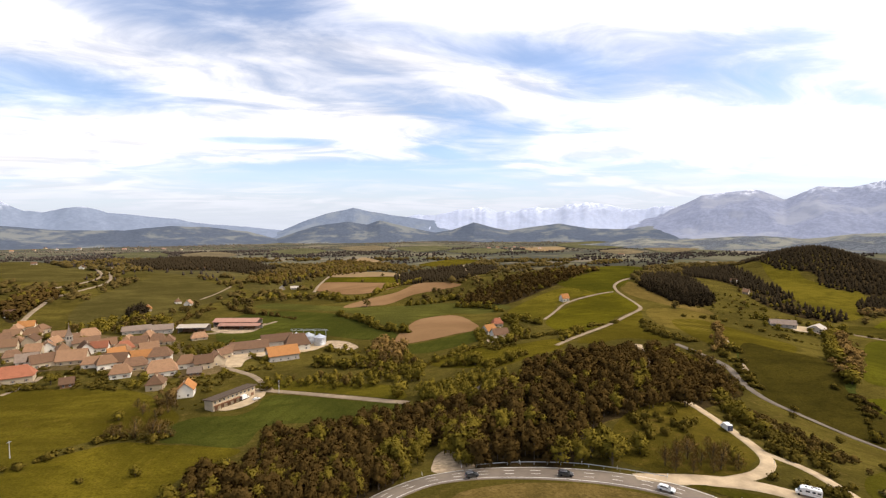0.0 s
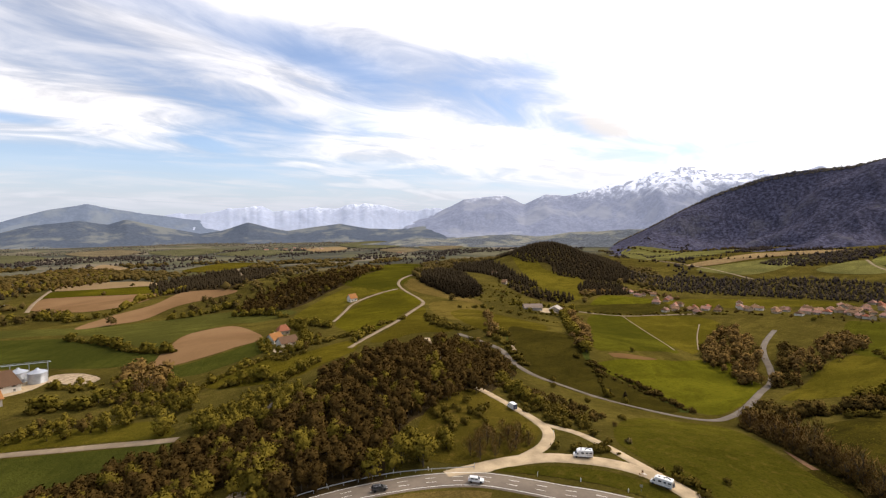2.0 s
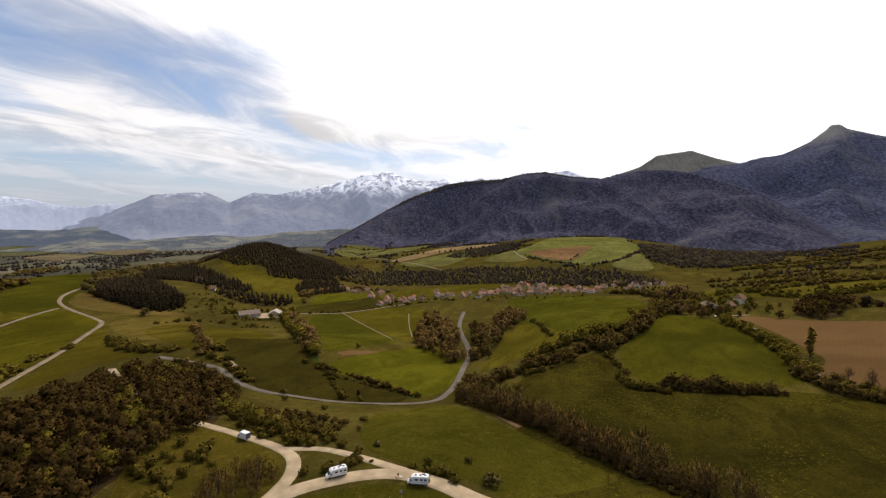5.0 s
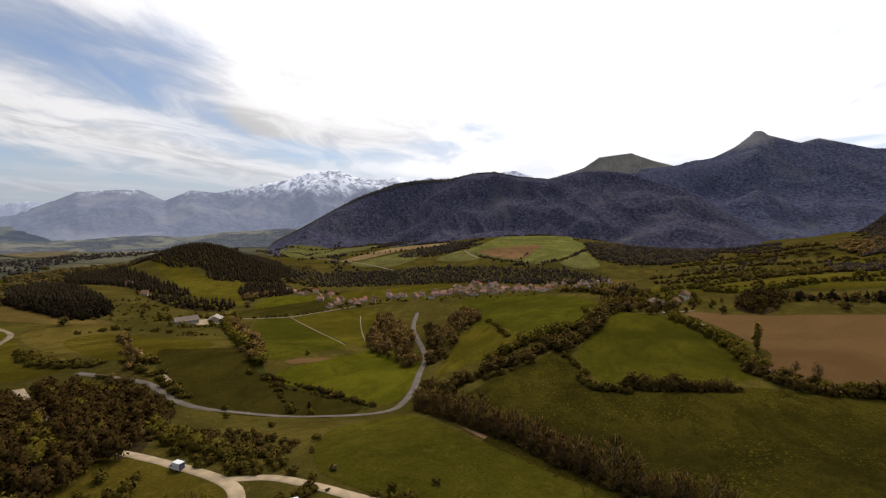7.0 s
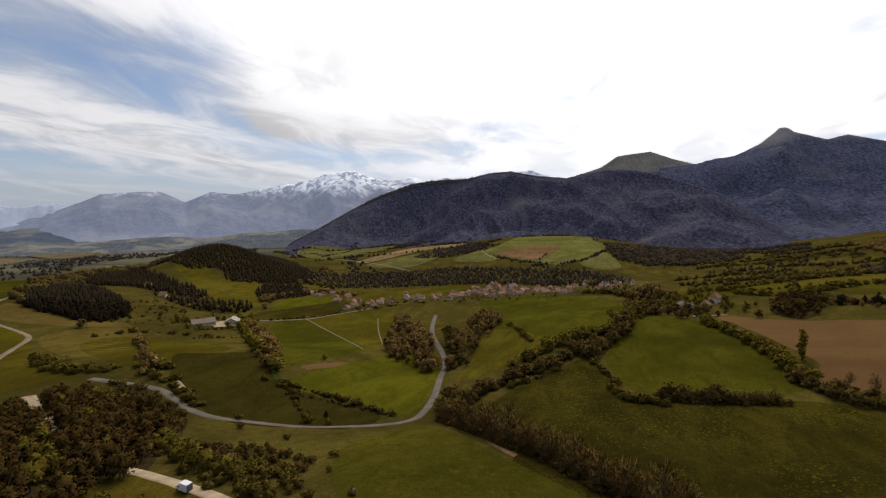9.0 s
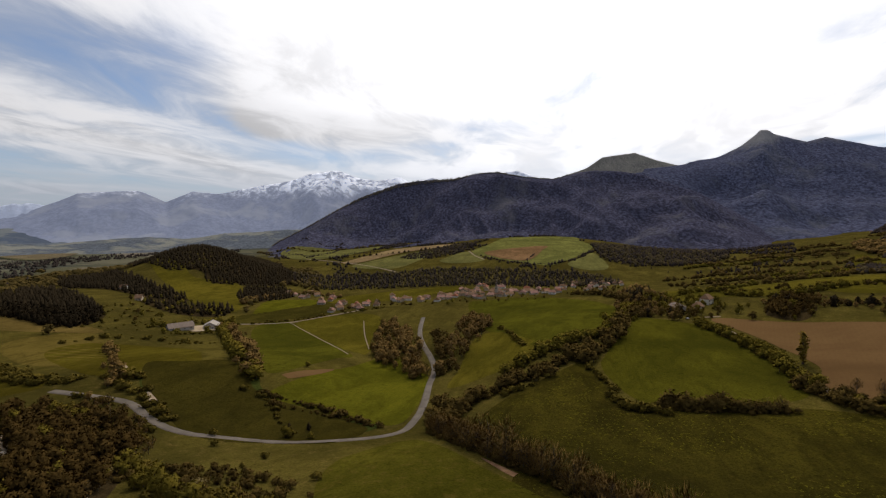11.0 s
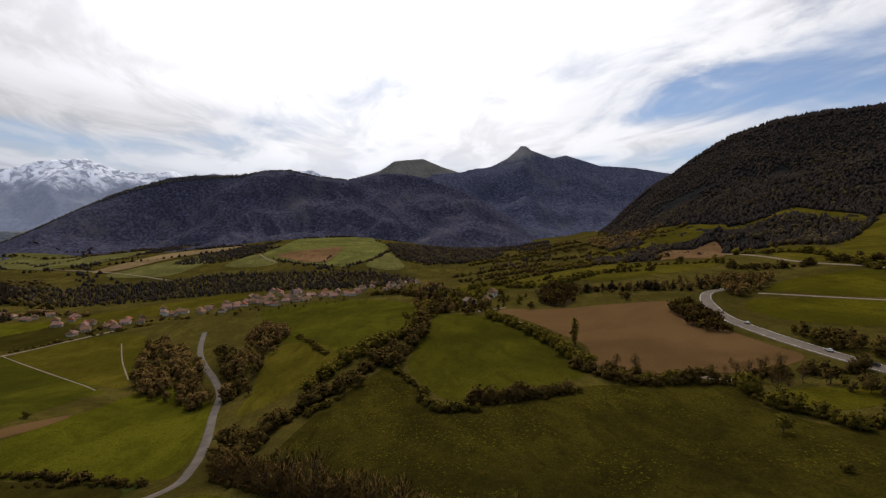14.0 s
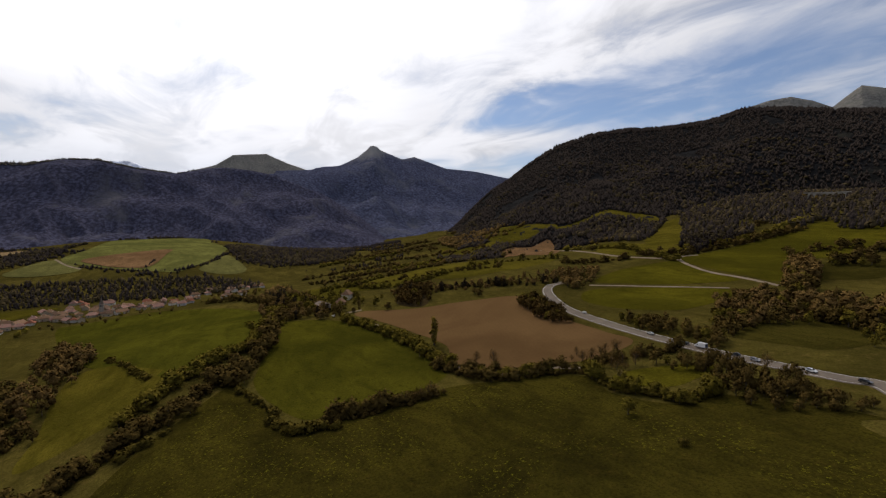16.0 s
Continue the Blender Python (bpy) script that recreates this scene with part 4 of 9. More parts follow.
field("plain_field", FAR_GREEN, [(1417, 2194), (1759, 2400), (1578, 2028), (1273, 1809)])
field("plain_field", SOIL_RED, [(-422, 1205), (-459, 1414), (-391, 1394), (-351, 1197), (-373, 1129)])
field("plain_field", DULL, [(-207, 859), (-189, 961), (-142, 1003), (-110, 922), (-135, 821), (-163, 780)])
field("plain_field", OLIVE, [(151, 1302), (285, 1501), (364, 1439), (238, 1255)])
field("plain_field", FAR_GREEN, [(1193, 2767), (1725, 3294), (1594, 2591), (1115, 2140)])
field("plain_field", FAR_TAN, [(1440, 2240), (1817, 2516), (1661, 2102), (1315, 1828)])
field("clearing_top", GREEN_B, [(773, -656), (776, -707), (732, -730), (701, -758), (689, -767), (645, -654), (736, -672)])
field("clearing_strip", GREEN_B, [(806, -582), (783, -613), (768, -659), (758, -665), (764, -609), (786, -579)])
field("valley_terrace", GREEN_B, [(1090, -492), (914, -485), (892, -505), (844, -463), (888, -401), (927, -402)])
field("dark_pasture", PASTURE_DARK, [(288.8, 312.7), (297.9, 291.5), (311.5, 272.4), (303.4, 250.7), (278.8, 227.3), (273.8, 205.8), (275.1, 172.0), (268.9, 152.8), (239.2, 157.0), (223.7, 179.2), (215.6, 201.7), (218.0, 221.0), (232.2, 244.8), (244.5, 267.0), (261.5, 289.2)])
field("valley_brown_strip", SOIL_BROWN, [(308, 228), (329, 224), (354, 215), (329, 215), (306, 222)])
field("village_ground", VILLAGE_DIRT, [(-333, 494), (-318, 514), (-258, 485), (-206, 466), (-168, 452), (-143, 408), (-112, 395), (-96, 362), (-113, 342), (-147, 348), (-191, 371), (-222, 374), (-250, 369)])
field("factory_yard", GRAVEL, [(-106, 378), (-108, 408), (-102, 437), (-76, 454), (-35, 425), (-40, 400), (-65, 391), (-89, 382), (-90, 361), (-98, 360)])
field("bare_earth_strip", SOIL_STRIP, [(216, 84), (204.5, 71.5), (193, 58.5), (180, 47), (171.5, 38), (163.5, 28), (156, 19), (153.5, 20), (161, 29.5), (169, 40), (178, 49.2), (191, 61), (202, 73.5)], 0.03)
field("house_terrace", GRAVEL, [(99, 371), (115, 376), (119, 363), (108, 355), (98, 357)])
field("terrace_strip", GREEN_B, [(722, -158), (716, -207), (739, -299), (642, -325), (591, -281), (629, -219), (646, -162)])
field("terrace_strip", GREEN, [(881, -266), (938, -377), (927, -402), (848, -358), (756, -244)])
field("stone_patch", STONES, [(275.0, 324.9), (281.9, 327.5), (275.6, 313.5), (269.5, 312.7)])
field("stone_patch", STONES, [(243.4, 269.4), (247.9, 270.4), (244.6, 263.5), (238.4, 253.7), (238.8, 259.0)])
field("stone_patch", STONES, [(181.3, 274.2), (185.8, 276.8), (176.4, 259.0), (162.1, 236.4), (157.0, 232.2), (161.7, 243.5)])
road("country_road", 4.4, ASPHALT_OLD, [(231, 315), (232, 291), (233, 267), (223, 244), (217, 221), (221, 197), (229, 174), (244, 156), (265, 135), (287, 133), (317, 136), (362, 145), (399, 151), (431, 163), (469, 181), (516, 198), (573, 214), (628, 227)])
road("gravel_layby", 6.4, GRAVEL, [(79.1, 124.5), (89.3, 122.7), (100.5, 120.2), (111.1, 115.9), (119.5, 108.9), (126.3, 100.7), (130.1, 90.7), (129.0, 79.1), (125.5, 67.8), (124.3, 61.3)])
road("gravel_track", 4.1, GRAVEL, [(144.7, 188.6), (144.0, 175.1), (140.8, 155.2), (136.0, 139.6), (129.1, 129.3), (118.7, 122.6), (106.2, 119.7), (97.5, 119.6)])
road("gravel_branch", 3.6, GRAVEL, [(136.0, 139.6), (139.9, 125.9), (136.5, 109.0), (133.8, 98.7), (131.9, 88.7)])
road("hill_track", 3.6, TRACK, [(138, 321), (160, 343), (211, 390), (264, 442), (306, 480), (316, 504), (322, 539), (329, 571), (341, 596), (366, 624), (404, 653)])
road("house_track", 2.8, TRACK, [(320, 562), (276, 545), (239, 526), (214, 498), (182, 455)])
road("field_road", 4.2, TRACK, [(-72.6, 308.4), (-59.7, 303.2), (-32.5, 289.4), (-2.1, 269.9), (22.7, 248.9)])
road("hill_road_low", 4.5, TRACK, [(-313, 464), (-343, 531), (-393, 643), (-423, 732), (-426, 807), (-428, 868), (-453, 940), (-495, 1016)])
road("hill_road_high", 4.5, TRACK, [(-471, 810), (-462, 860), (-466, 921), (-488, 980), (-547, 1068), (-589, 1099)])
road("hill_lane", 3.0, TRACK, [(-227, 705), (-224, 773), (-227, 859)])
road("wood_road", 4.5, ASPHALT_OLD, [(57.0, 240.6), (64.4, 245.2), (75.4, 253.1)])
road("valley_path", 1.2, TRACK, [(555, 377), (484, 300), (416, 233)])
road("valley_path_short", 1.0, TRACK, [(592, 295), (514, 260), (445, 226)])
road("valley_lane", 3.0, TRACK, [(516, 417), (555, 377), (614, 355), (670, 327)])
road("slope_lane", 4.0, TRACK, [(778, -520), (640, -441), (505, -392), (455, -384), (411, -393)])
road("meadow_lane", 4.0, TRACK, [(394, -422), (404, -407), (390, -388), (346, -360), (306, -350), (274, -338)])
road("field_lane", 2.6, TRACK, [(390, -258), (346, -281), (296, -310)])
road("hedge_lane", 3.4, TRACK, [(525, -90), (520, -72), (469, -76), (374, -79), (321, -74), (291, -76), (276, -91), (268, -108), (251, -117)])
road("plateau_lane", 5.0, TRACK, [(1417, 315), (1336, 282), (1284, 249)])
road("plateau_track", 5.0, TRACK, [(1350, 816), (1224, 578), (1126, 438)])
road("west_track", 4.0, TRACK, [(-78, 764), (-79, 870), (-74, 1004), (-67, 1086)])
road("far_track", 4.0, TRACK, [(276, 1285), (232, 1031), (182, 727)])
road("main_road", 8.6, ASPHALT, [(-1, 124), (7, 132), (19, 138), (33, 138), (47, 135), (60, 131), (72, 126), (82, 120), (89, 113), (99, 98), (107, 87), (112, 76), (113, 52), (98, 5), (92, -45), (100, -95), (125, -135), (157, -171), (169, -171), (189, -171), (213, -171), (238, -173), (264, -176), (304, -182), (343, -190), (370, -201), (401, -219), (419, -238), (418, -258)])
road("rocky_path", 6.0, STONES, [(200.1, 316.5), (189.4, 296.6), (174.8, 269.9), (163.5, 246.7)])
road("village_street", 4.0, TRACK, [(-57, 300), (-68, 323), (-78, 339), (-92, 353), (-104, 366), (-108, 391), (-105, 420)])
road("village_lane", 3.0, TRACK, [(-220, 323), (-218, 335), (-218, 351), (-220, 360)])
road("barn_lane", 4.0, TRACK, [(-151, 473), (-132, 481), (-110, 498), (-93, 524)])


# ---- building blocks ----
def part(name, mesh, mat, parent, label="", at=None):
    """One mesh object under a thing or under a part."""
    ob = new(name, mesh)
    if mat is not None and len(mesh.materials) == 0:
        mesh.materials.append(mat)
    ob.parent = parent
    if at is not None:
        ob.matrix_basis = at
    return tagged(ob, label)


def ground_at(x, y):
    return float(land(x, y))


def box_mesh(name, boxes, bevel=0.0):
    """Boxes (centre, size, turn about z) joined into one mesh."""
    bm = bmesh.new()
    for c, s, *turn in boxes:
        m = Matrix.LocRotScale(c, Euler((0, 0, radians(turn[0]) if turn else 0)), s)
        bmesh.ops.create_cube(bm, size=1.0, matrix=m)
    if bevel:
        bmesh.ops.bevel(bm, geom=bm.edges[:], offset=bevel, segments=2, affect="EDGES", clamp_overlap=True)
    me = bpy.data.meshes.new(name)
    bm.to_mesh(me)
    bm.free()
    return me


def round_mesh(name, profile, sides=16, axis="Z", cap=True):
    """A turned shape from (radius, height) pairs."""
    v, f = [], []
    n = len(profile)
    for r, h in profile:
        for k in range(sides):
            a = 2 * math.pi * k / sides
            p = (r * math.cos(a), r * math.sin(a), h)
            v.append(p if axis == "Z" else (p[0], p[2], p[1]))
    for i in range(n - 1):
        for k in range(sides):
            f.append((i * sides + k, i * sides + (k + 1) % sides, (i + 1) * sides + (k + 1) % sides, (i + 1) * sides + k))
    if cap:
        f.append(tuple(range(sides))[::-1])
        f.append(tuple((n - 1) * sides + k for k in range(sides)))
    me = mesh_from(name, v, f, False)
    bm = bmesh.new()
    bm.from_mesh(me)
    bmesh.ops.recalc_face_normals(bm, faces=bm.faces[:])
    bm.to_mesh(me)
    bm.free()
    return me


def prism_mesh(name, outline, width):
    """An outline in x and z drawn out along y, bevelled."""
    v = [(x, -width / 2, z) for x, z in outline] + [(x, width / 2, z) for x, z in outline]
    n = len(outline)
    f = [tuple(range(n)), tuple(range(2 * n - 1, n - 1, -1))] + [(i, (i + 1) % n, n + (i + 1) % n, n + i) for i in range(n)]
    me = mesh_from(name, v, f, False)
    bm = bmesh.new()
    bm.from_mesh(me)
    bmesh.ops.recalc_face_normals(bm, faces=bm.faces[:])
    bm.to_mesh(me)
    bm.free()
    return me


def thing(name, place, heading, label, category, group="", sink=0.05, up=0.0):
    """An Empty at the base of a thing; heading is the bearing of its long side."""
    ob = new(name)
    ob.empty_display_size = 0.3
    x, y = place
    ob.matrix_basis = Matrix.LocRotScale((x, y, ground_at(x, y) - sink + up), Euler((0, 0, radians(90 - heading))), None)
    return tagged(ob, label, category, group)


def weathered(name, colour, roughness, vary, scale, rows=0.0):
    """A wall or roof finish that differs from house to house."""
    m, nt, b = material(name, roughness)
    p = nt.nodes.new("ShaderNodeTexCoord").outputs["Object"]
    one = nt.nodes.new("ShaderNodeObjectInfo").outputs["Random"]
    a, f = grain(nt, p, scale, 5.0, 0.6), grain(nt, p, scale * 8, 4.0, 0.7)
    c = mix_colour(nt, one, tuple(v * (1 - vary) for v in colour), tuple(min(1.0, v * (1 + vary)) for v in colour))
    c = mix_colour(nt, smooth(nt, a, 0.4, 0.75, 0.0, 0.4), c, tuple(v * 0.62 for v in colour))
    c = mix_colour(nt, smooth(nt, f, 0.5, 0.8, 0.0, 0.35), c, tuple(min(1.0, v * 1.35) for v in colour))
    h = f
    if rows:
        wave = node(nt, "ShaderNodeTexWave", Vector=p, Scale=rows, Distortion=0.3)
        wave.bands_direction = "Z"
        h = math_node(nt, "ADD", math_node(nt, "MULTIPLY", wave.outputs["Fac"], 0.6), f)
        c = mix_colour(nt, smooth(nt, wave.outputs["Fac"], 0.0, 0.35, 0.3, 0.0), c, tuple(v * 0.5 for v in colour))
    link(nt, c, b.inputs["Base Color"])
    bumped(nt, b, h, 0.5, 0.06)
    return m


CREAM = weathered("cream_render", (0.47, 0.38, 0.26), 0.9, 0.18, 0.25)
WHITE = weathered("white_render", (0.70, 0.65, 0.55), 0.9, 0.10, 0.25)
GREYWALL = weathered("grey_block_wall", (0.38, 0.34, 0.29), 0.9, 0.18, 0.3)
TIMBER = weathered("brown_boards", (0.20, 0.11, 0.055), 0.85, 0.2, 0.6)
TILE_TAN = weathered("tan_clay_tiles", (0.245, 0.142, 0.080), 0.9, 0.36, 0.5, 1.6)
TILE_BROWN = weathered("brown_clay_tiles", (0.140, 0.082, 0.049), 0.9, 0.36, 0.5, 1.6)
TILE_ORANGE = weathered("orange_clay_tiles", (0.31, 0.142, 0.050), 0.9, 0.2, 0.35, 1.6)
TILE_RED = weathered("red_clay_tiles", (0.27, 0.105, 0.058), 0.9, 0.2, 0.35, 1.6)
TILE_PINK = weathered("faded_pink_tiles", (0.36, 0.20, 0.145), 0.9, 0.12, 0.4, 1.6)
SLATE = weathered("grey_roof_sheets", (0.205, 0.155, 0.118), 0.85, 0.2, 0.35, 2.0)
TILE_DARK = weathered("dark_brown_roof_felt", (0.085, 0.062, 0.045), 0.9, 0.1, 0.35, 1.2)
METAL = weathered("pale_metal_sheets", (0.42, 0.36, 0.29), 0.6, 0.08, 0.4, 1.6)
STEEL = plain("galvanised_steel", (0.48, 0.50, 0.53), 0.42, 0.1, 0.5, 0.6)
CONCRETE = plain("pale_concrete", (0.45, 0.42, 0.37), 0.9, 0.12, 0.4)
WOOD_BROWN = plain("brown_painted_wood", (0.17, 0.085, 0.045), 0.7, 0.2, 1.0)
STONE = plain("weathered_limestone", (0.34, 0.30, 0.24), 0.95, 0.2, 0.6)


def glassy(name, colour, roughness=0.12):
    m, nt, b = material(name, roughness)
    p = place_of(nt)
    c = mix_colour(nt, grain(nt, p, 0.7), tuple(v * 0.7 for v in colour), tuple(v * 1.3 for v in colour))
    link(nt, c, b.inputs["Base Color"])
    b.inputs["Specular IOR Level"].default_value = 0.5
    return m


def paintwork(name, colour, roughness=0.3):
    m, nt, b = material(name, roughness)
    p = nt.nodes.new("ShaderNodeTexCoord").outputs["Object"]
    dust = smooth(nt, grain(nt, p, 1.8, 5.0, 0.7), 0.45, 0.85, 0.0, 0.3)
    link(nt, mix_colour(nt, dust, colour, (0.30, 0.26, 0.20)), b.inputs["Base Color"])
    b.inputs["Specular IOR Level"].default_value = 0.5
    b.inputs["Coat Weight"].default_value = 0.4
    return m


PANE = glassy("dark_window_glass", (0.03, 0.035, 0.04))
FRAME = plain("pale_window_frame", (0.55, 0.50, 0.43), 0.6, 0.1, 2.0)
SHUTTER = plain("brown_shutters", (0.18, 0.10, 0.06), 0.7, 0.25, 2.0)
CAR_BLACK = paintwork("black_car_paint", (0.012, 0.012, 0.014))
CAR_WHITE = paintwork("white_car_paint", (0.78, 0.77, 0.74))
CAR_GREY = paintwork("grey_car_paint", (0.25, 0.25, 0.26))
CAR_BLUE = paintwork("dark_blue_paint", (0.03, 0.05, 0.11))
RUBBER = plain("tyre_rubber", (0.02, 0.02, 0.02), 0.9, 0.2, 3.0)
RIM = plain("alloy_rim", (0.42, 0.42, 0.43), 0.35, 0.1, 3.0, 0.7)
LAMP_RED = plain("red_lamp_glass", (0.35, 0.02, 0.015), 0.25, 0.1, 3.0)
LAMP_CLEAR = plain("clear_lamp_glass", (0.70, 0.70, 0.68), 0.15, 0.05, 3.0)
TRIM_GREY = plain("grey_plastic_trim", (0.08, 0.08, 0.085), 0.7, 0.15, 2.0)
REFLECTOR = plain("red_reflector", (0.5, 0.05, 0.03), 0.4, 0.1, 3.0)

# a window: frame and shutters stand proud of the wall, the pane lies within
window_mesh = box_mesh("window", [((-0.55, 0.04, 0), (0.08, 0.10, 1.3)), ((0.55, 0.04, 0), (0.08, 0.10, 1.3)), ((0, 0.04, 0.66), (1.18, 0.10, 0.08)), ((0, 0.06, -0.68), (1.3, 0.16, 0.10)), ((0, 0.03, 0), (0.06, 0.06, 1.3))])
window_mesh.materials.append(FRAME)
pane_mesh = box_mesh("pane", [((0, 0.01, 0), (1.04, 0.03, 1.26))])
pane_mesh.materials.append(PANE)
shutter_mesh = box_mesh("shutter", [((0, 0.05, 0), (0.5, 0.06, 1.3)), ((0, 0.085, 0.4), (0.46, 0.02, 0.07)), ((0, 0.085, -0.4), (0.46, 0.02, 0.07))])
shutter_mesh.materials.append(SHUTTER)
door_mesh = box_mesh("door", [((0, 0.03, 1.05), (1.0, 0.08, 2.1)), ((0, 0.06, 2.16), (1.2, 0.14, 0.10))])
door_mesh.materials.append(SHUTTER)
handle_mesh = box_mesh("handle", [((0.38, 0.10, 1.0), (0.12, 0.05, 0.04))])
handle_mesh.materials.append(STEEL)
chimney_mesh = box_mesh("chimney", [((0, 0, 0.4), (0.8, 0.6, 1.6)), ((0, 0, 1.25), (0.95, 0.75, 0.12)), ((0, 0, 1.42), (0.35, 0.35, 0.25))])
chimney_mesh.materials.append(CREAM)

ROOF_WORDS = {"tan_clay_tiles": "tan tiled", "brown_clay_tiles": "brown tiled", "orange_clay_tiles": "orange tiled", "red_clay_tiles": "red tiled", "faded_pink_tiles": "faded pink tiled", "grey_roof_sheets": "grey sheet", "pale_metal_sheets": "pale metal"}
WALL_WORDS = {"cream_render": "cream rendered house", "white_render": "white rendered house", "grey_block_wall": "grey farm building", "brown_boards": "brown timber chalet"}
house_rng = random.Random(5)
HOMES = []


def roof_mesh(l, w, h, rise, style, over=0.8, thick=0.24):
    """Gabled or hipped roof with eaves and thickness, ridge along x."""
    x, y = l / 2 + over, w / 2 + over
    drop = rise * over / (w / 2)
    ridge = x if style == "gable" else max(0.6, x - 0.62 * y)
    top = [(-x, -y, h - drop), (x, -y, h - drop), (x, y, h - drop), (-x, y, h - drop), (-ridge, 0, h + rise), (ridge, 0, h + rise)]
    v = [(a, b, c + thick) for a, b, c in top] + top
    f = [(0, 1, 5, 4), (2, 3, 4, 5), (6, 10, 11, 7), (8, 11, 10, 9)]
    rim = [(0, 1), (1, 5), (5, 2), (2, 3), (3, 4), (4, 0)] if style == "gable" else [(0, 1), (1, 2), (2, 3), (3, 0)]
    if style != "gable":
        f += [(1, 2, 5), (3, 0, 4), (7, 11, 8), (9, 10, 6)]
    f += [(a + 6, b + 6, b, a) for a, b in rim]
    me = mesh_from("roof", v, f, False)
    bm = bmesh.new()
    bm.from_mesh(me)
    bmesh.ops.recalc_face_normals(bm, faces=bm.faces[:])
    bm.to_mesh(me)
    bm.free()
    return me


def wall_mesh(l, w, h, rise, style):
    x, y = l / 2, w / 2
    v = [(-x, -y, -1.5), (x, -y, -1.5), (x, y, -1.5), (-x, y, -1.5), (-x, -y, h), (x, -y, h), (x, y, h), (-x, y, h)]
    f = [(0, 1, 5, 4), (2, 3, 7, 6)]
    if style == "gable":
        v += [(-x, 0, h + rise), (x, 0, h + rise)]
        f += [(1, 2, 6, 9, 5), (3, 0, 4, 8, 7), (4, 5, 9, 8), (6, 7, 8, 9)]
    else:
        f += [(1, 2, 6, 5), (3, 0, 4, 7), (4, 5, 6, 7)]
    return mesh_from("wall", v, f, False)


def house(place, heading, l, w, h, style, wall, roof, far=False, group="houses of the village"):
    """A house: walls, roof with chimney, windows with panes and shutters, a door."""
    rise = w * (house_rng.uniform(0.42, 0.54) - (0.14 if far else 0.0)) if wall is not GREYWALL else w * 0.24
    h, l, w = h * house_rng.uniform(0.66, 0.86), l * house_rng.uniform(0.74, 0.95), w * house_rng.uniform(0.86, 1.0)
    if wall is CREAM:
        # old houses stand at all angles, many with half-hipped roofs
        heading += house_rng.uniform(-16, 16) + (90 if house_rng.random() < 0.3 else 0)
        style = "hip" if house_rng.random() < 0.4 else style
        wall = WHITE if house_rng.random() < 0.36 else wall
    if far and len(HOMES) % 3 != 1:
        roof = TILE_PINK if len(HOMES) % 3 else TILE_TAN
    HOMES.append((place, max(l, w) / 2))
    farm = wall is GREYWALL
    label = WALL_WORDS[wall.name] + " with " + ROOF_WORDS[roof.name] + " " + ("gabled" if style == "gable" else "hipped") + " roof"
    base = thing("farm_building" if farm else "house", place, heading, label, "building" if farm else "house", "houses of the far village" if far else group)
    part("wall", wall_mesh(l, w, h, rise, style), wall, base)
    top = part("roof", roof_mesh(l, w, h, rise, style), roof, base)
    if not farm:
        part("chimney", chimney_mesh, None, top, at=Matrix.Translation((l * house_rng.uniform(-0.3, 0.3), w * 0.12, h + rise * 0.72)))
    storeys = 2 if h >= 5.4 and not farm else 1
    for side in (1, -1):
        n = max(2, int(l / (5.0 if not far else 6.5)))
        for s in range(storeys):
            for k in range(n):
                if s == 0 and k == n // 2 and side == 1:
                    d = part("door", door_mesh, None, base, at=pose((k + 0.5) / n * l - l / 2, side * w / 2, 0, 0, 0, 0 if side > 0 else 180))
                    if not far:
                        part("handle", handle_mesh, None, d)
                    continue
                m = pose((k + 0.5) / n * l - l / 2, side * w / 2, 1.5 + 2.7 * s, 0, 0, 0 if side > 0 else 180)
                win = part("window", window_mesh, None, base, at=m)
                part("pane", pane_mesh, None, win)
                if not far and not farm and s == storeys - 1:
                    part("shutter", shutter_mesh, None, win, at=Matrix.Translation((-0.86, 0, 0)))
                    part("shutter", shutter_mesh, None, win, at=Matrix.Translation((0.86, 0, 0)))
    if not far:
        for end in (1, -1):
            for s in range(storeys):
                m = pose(end * l / 2, w * 0.18 * (1 if s else -1), 1.5 + 2.7 * s, 0, 0, -90 if end > 0 else 90)
                part("pane", pane_mesh, None, part("window", window_mesh, None, base, at=m))
    return base


# ---- village below the pass ----
house((-230, 352), 60, 22, 12, 6, "gable", CREAM, TILE_RED)
house((-190, 336), 70, 9, 6, 4, "gable", TIMBER, TILE_BROWN)
house((-166, 352), 80, 16, 10, 5.5, "hip", CREAM, TILE_TAN)
house((-132, 323), 70, 13, 11, 6, "hip", CREAM, TILE_BROWN)
house((-108, 306), -10, 12, 9, 6, "gable", WHITE, TILE_ORANGE)
house((-140, 352), 75, 20, 12, 5.5, "gable", CREAM, TILE_TAN)
house((-117, 348), 80, 11, 6, 3.5, "gable", TIMBER, SLATE)
house((-164, 368), 70, 18, 10, 5.5, "gable", CREAM, TILE_BROWN)
house((-186, 375), 60, 16, 9, 6, "gable", CREAM, TILE_TAN)
house((-248, 393), 65, 14, 9, 5, "gable", WHITE, SLATE)
house((-233, 387), 60, 20, 11, 6, "gable", CREAM, TILE_BROWN)
house((-217, 392), 65, 22, 12, 6, "gable", CREAM, TILE_TAN)
house((-197, 380), 70, 18, 9, 5.5, "gable", CREAM, TILE_TAN)
house((-182, 380), 75, 20, 11, 6, "gable", CREAM, TILE_BROWN)
house((-171, 389), 72, 22, 10, 6, "gable", CREAM, TILE_ORANGE)
house((-192, 402), 60, 12, 9, 6, "gable", CREAM, TILE_ORANGE)
house((-153, 384), 80, 17, 11, 8, "hip", WHITE, TILE_BROWN)
